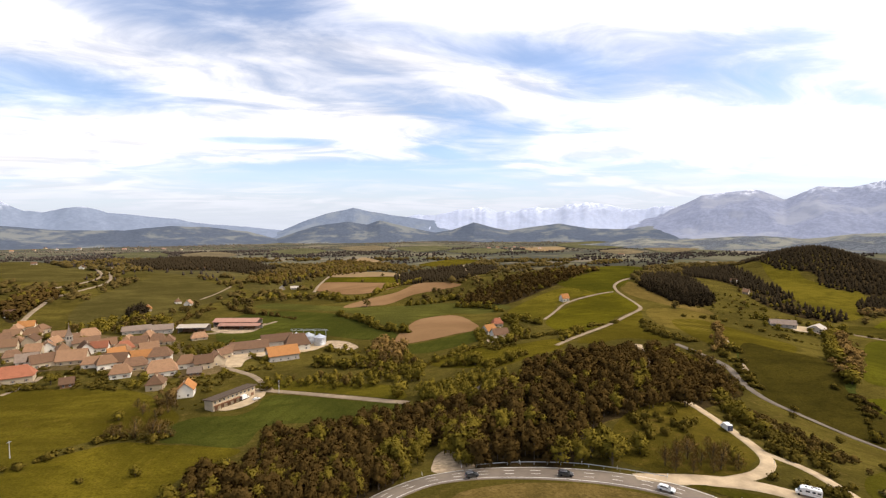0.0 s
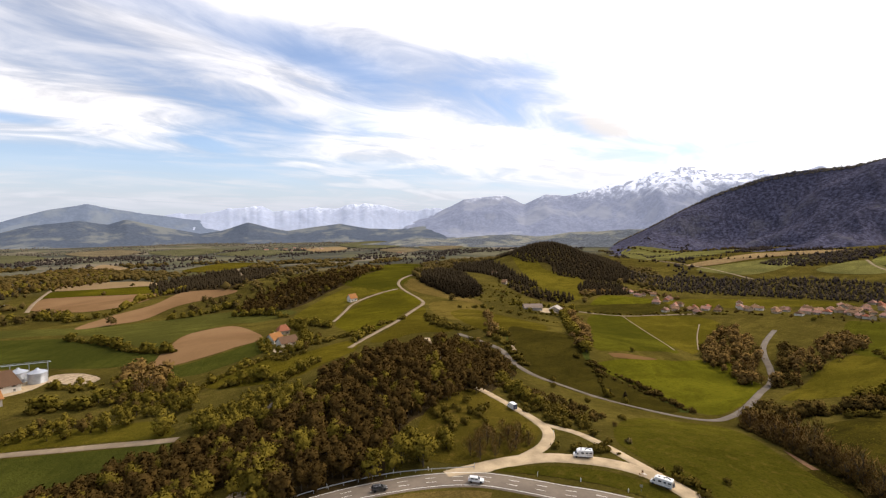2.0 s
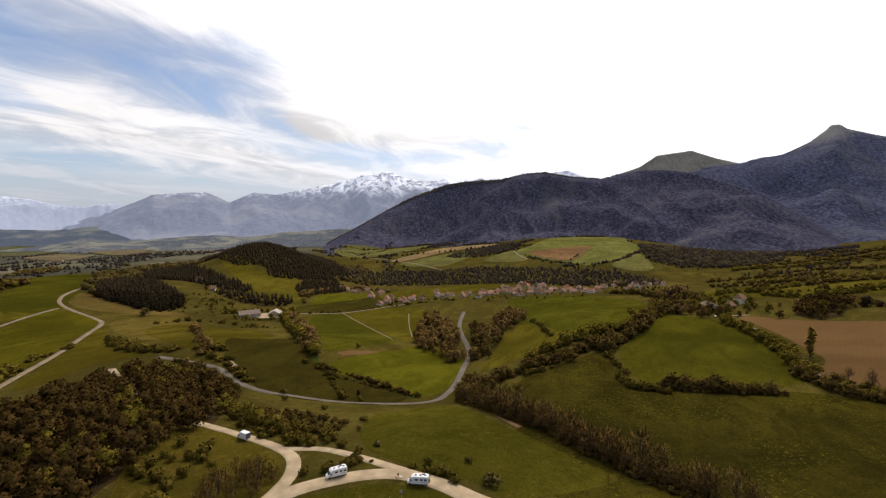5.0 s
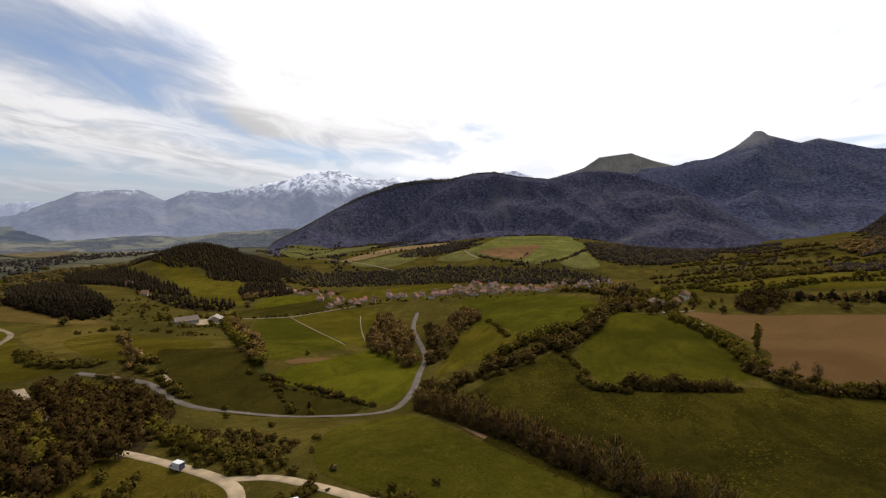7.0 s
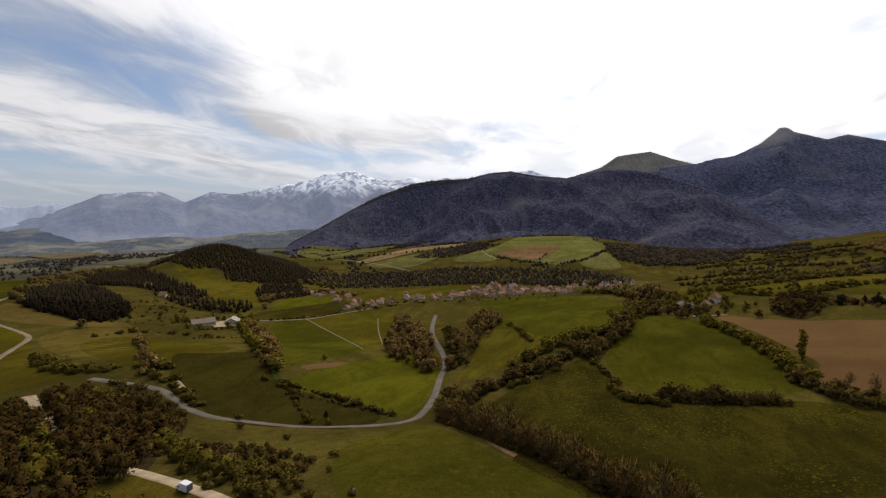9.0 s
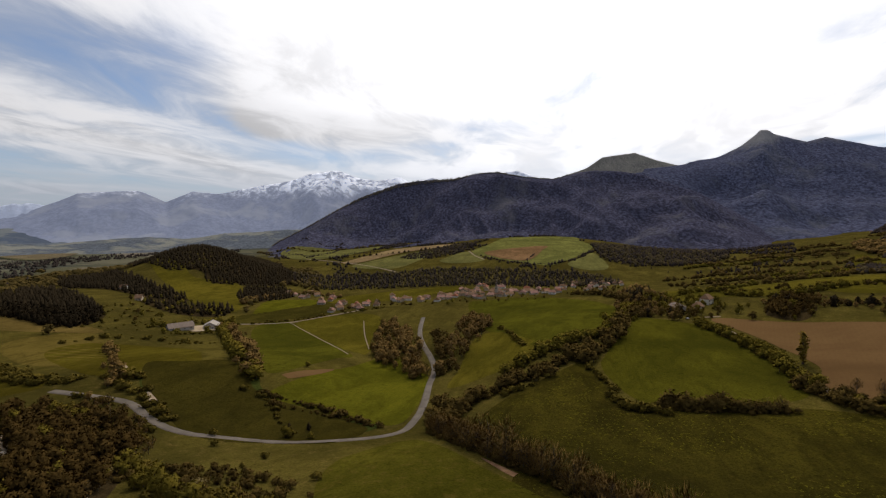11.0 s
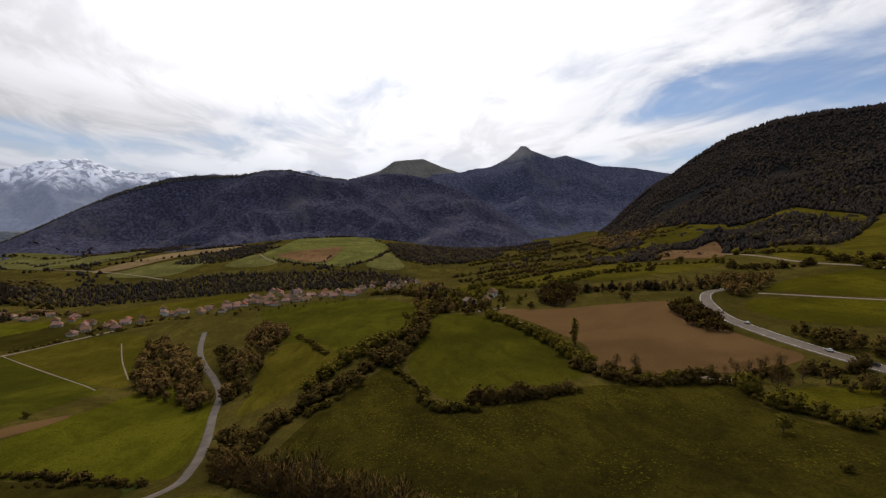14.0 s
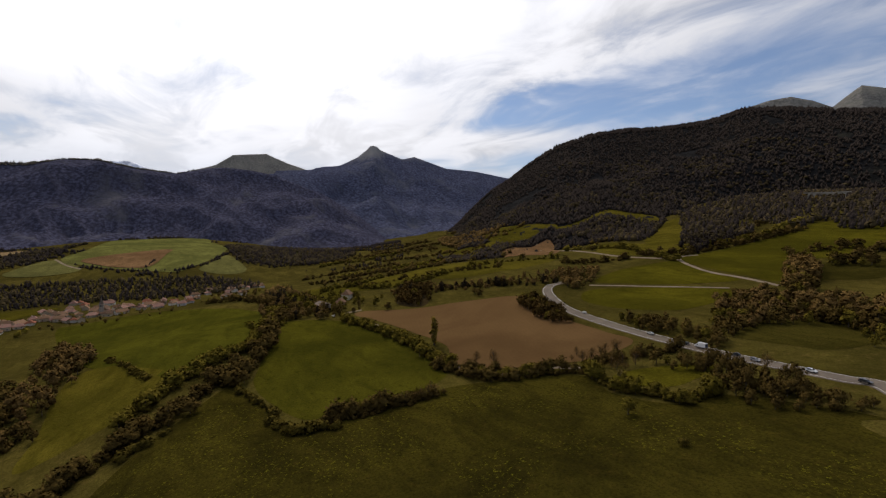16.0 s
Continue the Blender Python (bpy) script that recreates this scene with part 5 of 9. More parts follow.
house((-129, 368), 70, 14, 11, 6, "gable", CREAM, TILE_TAN)
house((-116, 363), 60, 14, 9, 6.5, "gable", CREAM, TILE_BROWN)
house((-110, 373), 55, 15, 9, 6.5, "gable", CREAM, TILE_TAN)
house((-109, 388), 50, 12, 8, 6, "gable", CREAM, TILE_BROWN)
house((-287, 431), 60, 16, 10, 6, "gable", CREAM, TILE_TAN)
house((-307, 470), 67, 15, 10, 6, "gable", CREAM, TILE_TAN)
house((-279, 448), -13, 16, 10, 6, "gable", CREAM, TILE_BROWN)
house((-255, 428), -23, 14, 10, 6, "gable", CREAM, TILE_TAN)
house((-264, 461), 75, 14, 10, 7, "gable", WHITE, TILE_TAN)
house((-297, 479), 69, 15, 10, 6, "gable", CREAM, TILE_TAN)
house((-322, 498), -25, 14, 9, 6, "gable", CREAM, TILE_TAN)
house((-322, 512), 61, 14, 9, 6, "gable", CREAM, TILE_ORANGE)
house((-299, 494), -7, 12, 9, 6, "gable", CREAM, TILE_TAN)
house((-242, 462), 60, 18, 12, 7, "hip", CREAM, TILE_TAN)
house((-246, 451), 78, 13, 9, 6, "gable", CREAM, TILE_TAN)
house((-214, 423), 75, 12, 9, 6, "gable", WHITE, TILE_RED)
house((-213, 433), 66, 13, 9, 6, "gable", CREAM, TILE_TAN)
house((-222, 418), 65, 15, 10, 6, "gable", CREAM, TILE_BROWN)
house((-193, 417), 66, 14, 10, 6, "gable", CREAM, TILE_RED)
house((-200, 439), -13, 16, 10, 6, "hip", CREAM, TILE_TAN)
house((-188, 432), 70, 14, 9, 6, "gable", CREAM, TILE_BROWN)
house((-190, 453), 80, 15, 9, 6, "gable", CREAM, TILE_TAN)
house((-177, 440), 71, 14, 9, 6, "gable", CREAM, TILE_BROWN)
house((-169, 442), 64, 13, 9, 5, "gable", CREAM, TILE_TAN)
house((-193, 411), 70, 14, 9, 6, "gable", CREAM, TILE_TAN)
house((-238, 417), -27, 13, 9, 6, "gable", CREAM, TILE_TAN)
house((-264, 402), -29, 14, 9, 6, "gable", CREAM, TILE_BROWN)
house((-259, 419), 81, 13, 9, 6, "gable", CREAM, TILE_TAN)
house((-261, 446), -12, 12, 8, 5, "gable", CREAM, TILE_TAN)
house((-173, 413), 68, 15, 9, 6, "gable", CREAM, TILE_TAN)
house((-291, 452), -14, 12, 8, 5, "gable", CREAM, TILE_TAN)
house((-307, 458), -22, 13, 9, 5.5, "gable", CREAM, TILE_BROWN)
house((-214, 487), 70, 24, 14, 5, "gable", GREYWALL, SLATE)
house((-192, 485), 75, 26, 15, 5, "gable", GREYWALL, SLATE)
house((-148, 454), 70, 16, 8, 4, "gable", CREAM, TILE_TAN)
house((-383, 586), 70, 12, 9, 5, "gable", WHITE, TILE_BROWN)
house((-255, 610), 80, 12, 8, 5, "gable", CREAM, TILE_ORANGE)
house((-224, 651), -1, 10, 8, 5, "gable", CREAM, TILE_TAN)
house((-243, 669), 68, 9, 7, 5, "gable", CREAM, TILE_BROWN)
house((-94, 406), 75, 34, 18, 6, "gable", GREYWALL, TILE_BROWN)
house((-75, 421), 75, 30, 18, 7, "gable", GREYWALL, TILE_BROWN)
house((-64, 381), 70, 25, 21, 6, "gable", GREYWALL, TILE_ORANGE)
house((-56, 407), 70, 22, 14, 8, "gable", CREAM, TILE_BROWN)
house((-107, 398), 40, 12, 8, 6, "gable", WHITE, TILE_BROWN)
house((108, 397), 60, 13, 9, 5, "gable", WHITE, TILE_ORANGE)
house((112, 378), 80, 15, 9, 4.5, "gable", WHITE, TILE_BROWN)
house((125, 429), 80, 12, 8, 5, "gable", CREAM, TILE_RED)
house((241, 537), 80, 12, 9, 6, "gable", WHITE, TILE_ORANGE)
house((456, 445), 125, 25, 16, 4.5, "gable", GREYWALL, SLATE)
house((482, 428), 60, 22, 15, 5.5, "gable", GREYWALL, METAL)
house((600, 678), 79, 10, 8, 5, "gable", CREAM, TILE_TAN)
house((542, 589), -11, 10, 8, 5, "gable", CREAM, TILE_TAN)
house((-134, 813), -22, 10, 8, 4, "gable", CREAM, METAL)
house((-111, 817), 80, 24, 10, 4, "gable", GREYWALL, METAL)
house((572, -63), 60, 18, 13, 7, "hip", GREYWALL, SLATE)
house((600, -99), 50, 13, 10, 8, "hip", CREAM, TILE_TAN)
house((574, -84), 63, 11, 8, 5, "gable", CREAM, TILE_TAN)
house((2227, -1126), -16, 9, 7, 4, "gable", CREAM, TILE_TAN)
house((-504, 1056), 70, 10, 8, 5, "gable", CREAM, TILE_BROWN)
house((-565, 1063), -10, 12, 8, 5, "gable", WHITE, TILE_BROWN)
house((-699, 1142), 72, 11, 8, 5, "gable", WHITE, TILE_BROWN)

# ---- village across the valley and far hamlets ----
house((741, 263), 4, 14, 7, 4.0, "hip", CREAM, TILE_TAN, far=True)
house((755, 270), 97, 12, 7, 5.0, "gable", CREAM, TILE_TAN, far=True)
house((761, 259), -7, 11, 8, 4.0, "gable", CREAM, TILE_BROWN, far=True)
house((760, 260), -11, 12, 7, 4.0, "gable", CREAM, TILE_BROWN, far=True)
house((743, 238), 3, 12, 9, 4.0, "hip", CREAM, TILE_BROWN, far=True)
house((760, 236), -3, 14, 8, 5.5, "gable", CREAM, TILE_BROWN, far=True)
house((782, 240), 106, 14, 9, 5.5, "gable", CREAM, TILE_BROWN, far=True)
house((793, 245), 108, 9, 9, 5.0, "hip", CREAM, TILE_TAN, far=True)
house((765, 225), 77, 12, 7, 4.0, "gable", CREAM, TILE_TAN, far=True)
house((781, 229), 105, 14, 9, 4.0, "gable", CREAM, TILE_RED, far=True)
house((780, 218), 7, 9, 9, 4.0, "gable", CREAM, TILE_RED, far=True)
house((806, 221), 14, 9, 8, 4.0, "gable", CREAM, TILE_TAN, far=True)
house((804, 211), 69, 9, 8, 5.5, "hip", CREAM, TILE_RED, far=True)
house((798, 209), -9, 14, 7, 5.0, "gable", CREAM, TILE_TAN, far=True)
house((790, 199), -18, 9, 9, 4.0, "hip", CREAM, TILE_BROWN, far=True)
house((787, 193), 84, 12, 8, 5.5, "gable", CREAM, TILE_BROWN, far=True)
house((843, 214), 109, 9, 9, 5.5, "gable", CREAM, TILE_TAN, far=True)
house((868, 224), -18, 14, 9, 4.0, "hip", CREAM, TILE_RED, far=True)
house((834, 200), -7, 14, 7, 4.0, "gable", CREAM, TILE_BROWN, far=True)
house((830, 207), 4, 11, 8, 4.0, "gable", CREAM, TILE_BROWN, far=True)
house((875, 198), -10, 9, 9, 5.5, "hip", CREAM, TILE_RED, far=True)
house((855, 196), 93, 9, 8, 4.0, "gable", CREAM, TILE_RED, far=True)
house((815, 179), 65, 9, 8, 4.0, "gable", CREAM, TILE_TAN, far=True)
house((848, 193), 13, 12, 7, 4.0, "hip", CREAM, TILE_BROWN, far=True)
house((867, 180), 88, 12, 9, 4.0, "gable", CREAM, TILE_RED, far=True)
house((906, 187), 6, 14, 8, 5.0, "hip", CREAM, TILE_RED, far=True)
house((796, 163), 108, 14, 9, 4.0, "gable", CREAM, TILE_TAN, far=True)
house((804, 159), 3, 11, 9, 5.0, "gable", CREAM, TILE_RED, far=True)
house((944, 198), 1, 11, 7, 5.0, "gable", CREAM, TILE_RED, far=True)
house((940, 205), 89, 12, 9, 5.5, "gable", CREAM, TILE_BROWN, far=True)
house((831, 165), 73, 12, 8, 5.0, "gable", CREAM, TILE_RED, far=True)
house((841, 162), -10, 11, 8, 5.5, "gable", CREAM, TILE_TAN, far=True)
house((904, 158), 102, 14, 9, 4.0, "gable", CREAM, TILE_TAN, far=True)
house((925, 160), 104, 11, 9, 5.5, "hip", CREAM, TILE_TAN, far=True)
house((837, 142), -12, 11, 7, 5.5, "hip", CREAM, TILE_TAN, far=True)
house((833, 135), 16, 11, 7, 5.0, "gable", CREAM, TILE_RED, far=True)
house((806, 130), -9, 9, 8, 5.0, "hip", CREAM, TILE_TAN, far=True)
house((797, 135), -20, 12, 8, 5.0, "gable", CREAM, TILE_TAN, far=True)
house((846, 127), -4, 9, 8, 4.0, "hip", CREAM, TILE_RED, far=True)
house((852, 133), 15, 9, 9, 5.5, "gable", CREAM, TILE_TAN, far=True)
house((821, 115), 7, 9, 8, 5.5, "hip", CREAM, TILE_BROWN, far=True)
house((816, 112), 7, 9, 9, 5.0, "hip", CREAM, TILE_TAN, far=True)
house((842, 107), 92, 12, 9, 5.0, "gable", CREAM, TILE_TAN, far=True)
house((876, 110), -14, 14, 9, 5.0, "hip", CREAM, TILE_RED, far=True)
house((817, 95), 69, 14, 8, 4.0, "gable", CREAM, TILE_BROWN, far=True)
house((839, 98), 79, 14, 9, 5.0, "gable", CREAM, TILE_TAN, far=True)
house((851, 91), 77, 12, 8, 4.0, "gable", CREAM, TILE_BROWN, far=True)
house((880, 90), 90, 11, 9, 4.0, "hip", CREAM, TILE_RED, far=True)
house((834, 77), 109, 14, 7, 5.5, "hip", CREAM, TILE_RED, far=True)
house((851, 76), -12, 12, 8, 4.0, "gable", CREAM, TILE_RED, far=True)
house((816, 66), 3, 12, 9, 5.0, "gable", CREAM, TILE_BROWN, far=True)
house((834, 61), 70, 11, 8, 4.0, "hip", CREAM, TILE_TAN, far=True)
house((836, 56), -19, 9, 9, 5.0, "hip", CREAM, TILE_RED, far=True)
house((871, 58), 67, 9, 8, 5.5, "gable", CREAM, TILE_BROWN, far=True)
house((769, 170), -7, 11, 7, 5.5, "gable", CREAM, TILE_TAN, far=True)
house((771, 177), 64, 9, 7, 5.0, "hip", CREAM, TILE_RED, far=True)
house((774, 183), 62, 11, 8, 5.0, "gable", CREAM, TILE_TAN, far=True)
house((802, 190), 63, 14, 8, 4.0, "gable", CREAM, TILE_RED, far=True)
house((791, 147), 16, 12, 8, 5.0, "hip", CREAM, TILE_BROWN, far=True)
house((805, 146), 90, 11, 8, 5.0, "gable", CREAM, TILE_RED, far=True)
house((877, 47), 61, 9, 7, 4.0, "hip", CREAM, TILE_RED, far=True)
house((916, 48), 82, 14, 8, 5.0, "gable", CREAM, TILE_TAN, far=True)
house((926, 30), 80, 11, 7, 4.0, "gable", CREAM, TILE_RED, far=True)
house((972, 28), 70, 12, 7, 5.5, "gable", CREAM, TILE_TAN, far=True)
house((967, 19), 12, 14, 7, 5.5, "gable", CREAM, TILE_TAN, far=True)
house((949, 22), 5, 12, 7, 4.0, "hip", CREAM, TILE_RED, far=True)
house((836, 12), 60, 9, 7, 5.5, "gable", CREAM, TILE_RED, far=True)
house((847, 6), 6, 11, 8, 5.0, "gable", CREAM, TILE_BROWN, far=True)
house((900, 2), 4, 9, 8, 4.0, "gable", CREAM, TILE_TAN, far=True)
house((951, -5), 2, 11, 9, 5.5, "gable", CREAM, TILE_BROWN, far=True)
house((925, -9), -2, 14, 8, 5.0, "gable", CREAM, TILE_BROWN, far=True)
house((962, -8), 4, 14, 7, 4.0, "gable", CREAM, TILE_TAN, far=True)
house((864, -14), 65, 12, 7, 5.5, "hip", CREAM, TILE_TAN, far=True)
house((854, -16), 15, 14, 9, 5.5, "gable", CREAM, TILE_BROWN, far=True)
house((942, -31), 17, 12, 7, 5.0, "gable", CREAM, TILE_TAN, far=True)
house((976, -26), 71, 11, 9, 4.0, "gable", CREAM, TILE_RED, far=True)
house((956, -45), 1, 11, 8, 4.0, "hip", CREAM, TILE_TAN, far=True)
house((990, -45), 62, 9, 7, 5.0, "gable", CREAM, TILE_TAN, far=True)
house((940, -54), 5, 12, 8, 5.5, "hip", CREAM, TILE_RED, far=True)
house((977, -56), -8, 14, 7, 4.0, "hip", CREAM, TILE_TAN, far=True)
house((644, 366), -6, 9, 9, 5.5, "hip", CREAM, TILE_BROWN, far=True)
house((643, 367), 81, 11, 8, 4.0, "gable", CREAM, TILE_RED, far=True)
house((661, 361), 71, 11, 9, 5.5, "gable", CREAM, TILE_TAN, far=True)
house((684, 375), 87, 14, 8, 5.0, "gable", CREAM, TILE_BROWN, far=True)
house((680, 350), 107, 9, 9, 4.0, "gable", CREAM, TILE_BROWN, far=True)
house((697, 352), 86, 11, 9, 4.0, "gable", CREAM, TILE_RED, far=True)
house((666, 333), 10, 11, 7, 5.0, "gable", CREAM, TILE_RED, far=True)
house((679, 341), -12, 12, 8, 5.5, "gable", CREAM, TILE_RED, far=True)
house((710, 340), 84, 12, 8, 5.0, "gable", CREAM, TILE_RED, far=True)
house((699, 337), -6, 11, 9, 4.0, "gable", CREAM, TILE_RED, far=True)
house((697, 320), 61, 11, 8, 5.0, "gable", CREAM, TILE_BROWN, far=True)
house((717, 326), 62, 12, 8, 5.0, "gable", CREAM, TILE_BROWN, far=True)
house((698, 411), -10, 14, 9, 5.0, "gable", CREAM, TILE_TAN, far=True)
house((730, 429), 61, 11, 7, 5.5, "gable", CREAM, TILE_BROWN, far=True)
house((731, 413), 67, 9, 8, 5.5, "gable", CREAM, TILE_RED, far=True)
house((755, 421), 7, 12, 9, 5.5, "gable", CREAM, TILE_BROWN, far=True)
house((704, 378), 2, 12, 8, 5.0, "gable", CREAM, TILE_BROWN, far=True)
house((701, 382), 83, 12, 7, 5.5, "gable", CREAM, TILE_RED, far=True)
house((748, 312), 3, 9, 8, 5.5, "hip", CREAM, TILE_BROWN, far=True)
house((772, 322), -15, 9, 8, 5.5, "gable", CREAM, TILE_BROWN, far=True)
house((732, 295), 13, 11, 8, 5.0, "gable", CREAM, TILE_TAN, far=True)
house((739, 306), 13, 9, 8, 4.0, "gable", CREAM, TILE_BROWN, far=True)
house((747, 288), -15, 14, 7, 5.0, "gable", CREAM, TILE_RED, far=True)
house((756, 295), 97, 9, 9, 4.0, "gable", CREAM, TILE_TAN, far=True)
house((769, 500), 84, 11, 7, 5.0, "gable", CREAM, TILE_RED, far=True)
house((780, 517), 8, 14, 9, 4.0, "gable", CREAM, TILE_RED, far=True)
house((767, 474), 69, 11, 7, 5.5, "gable", CREAM, TILE_BROWN, far=True)
house((752, 476), 11, 14, 7, 4.0, "gable", CREAM, TILE_TAN, far=True)
house((788, 468), 66, 11, 7, 5.0, "gable", CREAM, TILE_RED, far=True)
house((815, 492), -6, 9, 9, 5.0, "gable", CREAM, TILE_TAN, far=True)
house((622, 2288), 99, 26, 12, 7.0, "gable", CREAM, TILE_BROWN, far=True)
house((685, 2351), 86, 20, 12, 7.0, "gable", CREAM, TILE_BROWN, far=True)
house((706, 2274), 75, 26, 12, 7.0, "gable", CREAM, TILE_BROWN, far=True)
house((795, 2408), 107, 16, 12, 7.0, "gable", CREAM, TILE_BROWN, far=True)
house((791, 2260), 115, 26, 12, 7.0, "gable", CREAM, TILE_TAN, far=True)
house((857, 2320), 64, 16, 12, 7.0, "gable", CREAM, TILE_BROWN, far=True)
house((875, 2246), 61, 16, 12, 7.0, "gable", CREAM, TILE_TAN, far=True)
house((-1660, 2559), 44, 16, 12, 7.0, "gable", CREAM, TILE_BROWN, far=True)
house((-1657, 2712), 89, 16, 12, 7.0, "gable", CREAM, TILE_TAN, far=True)
house((-1648, 2876), 86, 16, 12, 7.0, "gable", CREAM, TILE_TAN, far=True)
house((-1569, 2934), 104, 26, 12, 7.0, "gable", CREAM, TILE_BROWN, far=True)
house((-1325, 2672), 82, 20, 12, 7.0, "gable", CREAM, TILE_TAN, far=True)
house((-1244, 2727), 77, 26, 12, 7.0, "gable", CREAM, TILE_BROWN, far=True)
house((-1224, 2806), 66, 26, 12, 7.0, "gable", CREAM, TILE_TAN, far=True)
house((-1077, 2587), 66, 26, 12, 7.0, "gable", CREAM, TILE_BROWN, far=True)
house((-1059, 2746), 91, 26, 12, 7.0, "gable", CREAM, TILE_BROWN, far=True)
house((-928, 2616), 96, 26, 12, 7.0, "gable", CREAM, TILE_BROWN, far=True)
house((-1850, 3125), 109, 20, 12, 7.0, "gable", CREAM, TILE_BROWN, far=True)
house((675, 2086), 118, 20, 12, 7.0, "gable", CREAM, TILE_BROWN, far=True)
house((969, 1646), 55, 26, 12, 7.0, "gable", CREAM, TILE_TAN, far=True)


def church(place, heading, tall, group=""):
    base = thing("church", place, heading, "old village church with square stone tower and dark spire", "church")
    part("nave", wall_mesh(18, 9, 7, 3.2, "gable"), CREAM, base, at=Matrix.Translation((11, 0, 0)))
    part("nave_roof", roof_mesh(18, 9, 7, 3.2, "gable"), TILE_BROWN, base, "brown tiled nave roof", at=Matrix.Translation((11, 0, 0)))
    tower = part("tower", box_mesh("tower", [((0, 0, tall / 2 - 1), (4.6, 4.6, tall + 2)), ((0, 0, tall * 0.72), (4.9, 4.9, 0.3)), ((0, 0, tall), (5.0, 5.0, 0.4))]), STONE, base, "square limestone bell tower")
    for a in range(4):
        for dx in (-0.9, 0.9):
            m = pose(0, 0, 0, 0, 0, 90 * a) @ Matrix.Translation((dx, -2.31, tall * 0.86))
            part("bell_opening", box_mesh("bell_opening", [((0, 0, 0), (0.9, 0.12, 2.0))]), PANE, tower, at=m)
    part("spire", round_mesh("spire", [(3.3, tall + 0.2), (2.2, tall + 2.2), (0.9, tall + 5.5), (0.08, tall + 9.5)], 4), SLATE, base, "dark pointed slate spire", at=pose(0, 0, 0, 0, 0, 45))
    part("cross", box_mesh("cross", [((0, 0, tall + 10.0), (0.12, 0.12, 1.6)), ((0, 0, tall + 10.2), (0.8, 0.12, 0.12))]), STEEL, base)
    return base


church((-238, 426), 60, 13)
church((803, 154), 95, 14)


def silo(place):
    base = thing("silo", place, 0, "round galvanised grain silo with conical roof", "silo", "grain silos")
    rings = [(5.1, -1.0)]
    for k in range(10):
        rings += [(5.1, k * 0.9), (5.16, k * 0.9 + 0.1), (5.1, k * 0.9 + 0.2)]
    part("body", round_mesh("body", [(r, z * 0.74) for r, z in rings] + [(5.1, 6.85)], 32), STEEL, base)
    roof = part("roof", round_mesh("roof", [(5.35, 6.8), (5.35, 6.95), (0.7, 9.0), (0.7, 9.3)], 32), STEEL, base, "conical sheet steel roof")
    part("cap", round_mesh("cap", [(0.9, 9.3), (0.5, 9.7)], 12), STEEL, roof)
    part("ladder", box_mesh("ladder", [((-0.25, -5.25, 3.4), (0.06, 0.06, 6.9)), ((0.25, -5.25, 3.4), (0.06, 0.06, 6.9))] + [((0, -5.25, 0.5 + 0.5 * k), (0.5, 0.05, 0.05)) for k in range(13)]), STEEL, base)
    return base


for spot in ((-59.4, 427), (-48.8, 425), (-38.4, 417)):
    silo(spot)


def conveyor():
    base = thing("conveyor", (-49, 434), 100, "steel grain conveyor gantry above the silos", "conveyor")
    part("gantry", box_mesh("gantry", [((0, 0, 9.5), (34, 0.9, 0.15)), ((0, 0.45, 10.4), (34, 0.06, 0.06)), ((0, -0.45, 10.4), (34, 0.06, 0.06))] + [((-16 + 4 * k, 0.45 * s, 9.95), (0.06, 0.06, 1.0)) for k in range(9) for s in (1, -1)]), STEEL, base)
    for x in (-15, -5, 5, 15):
        part("leg", box_mesh("leg", [((x, 0, 4.6), (0.25, 0.25, 9.8))]), STEEL, base)


conveyor()


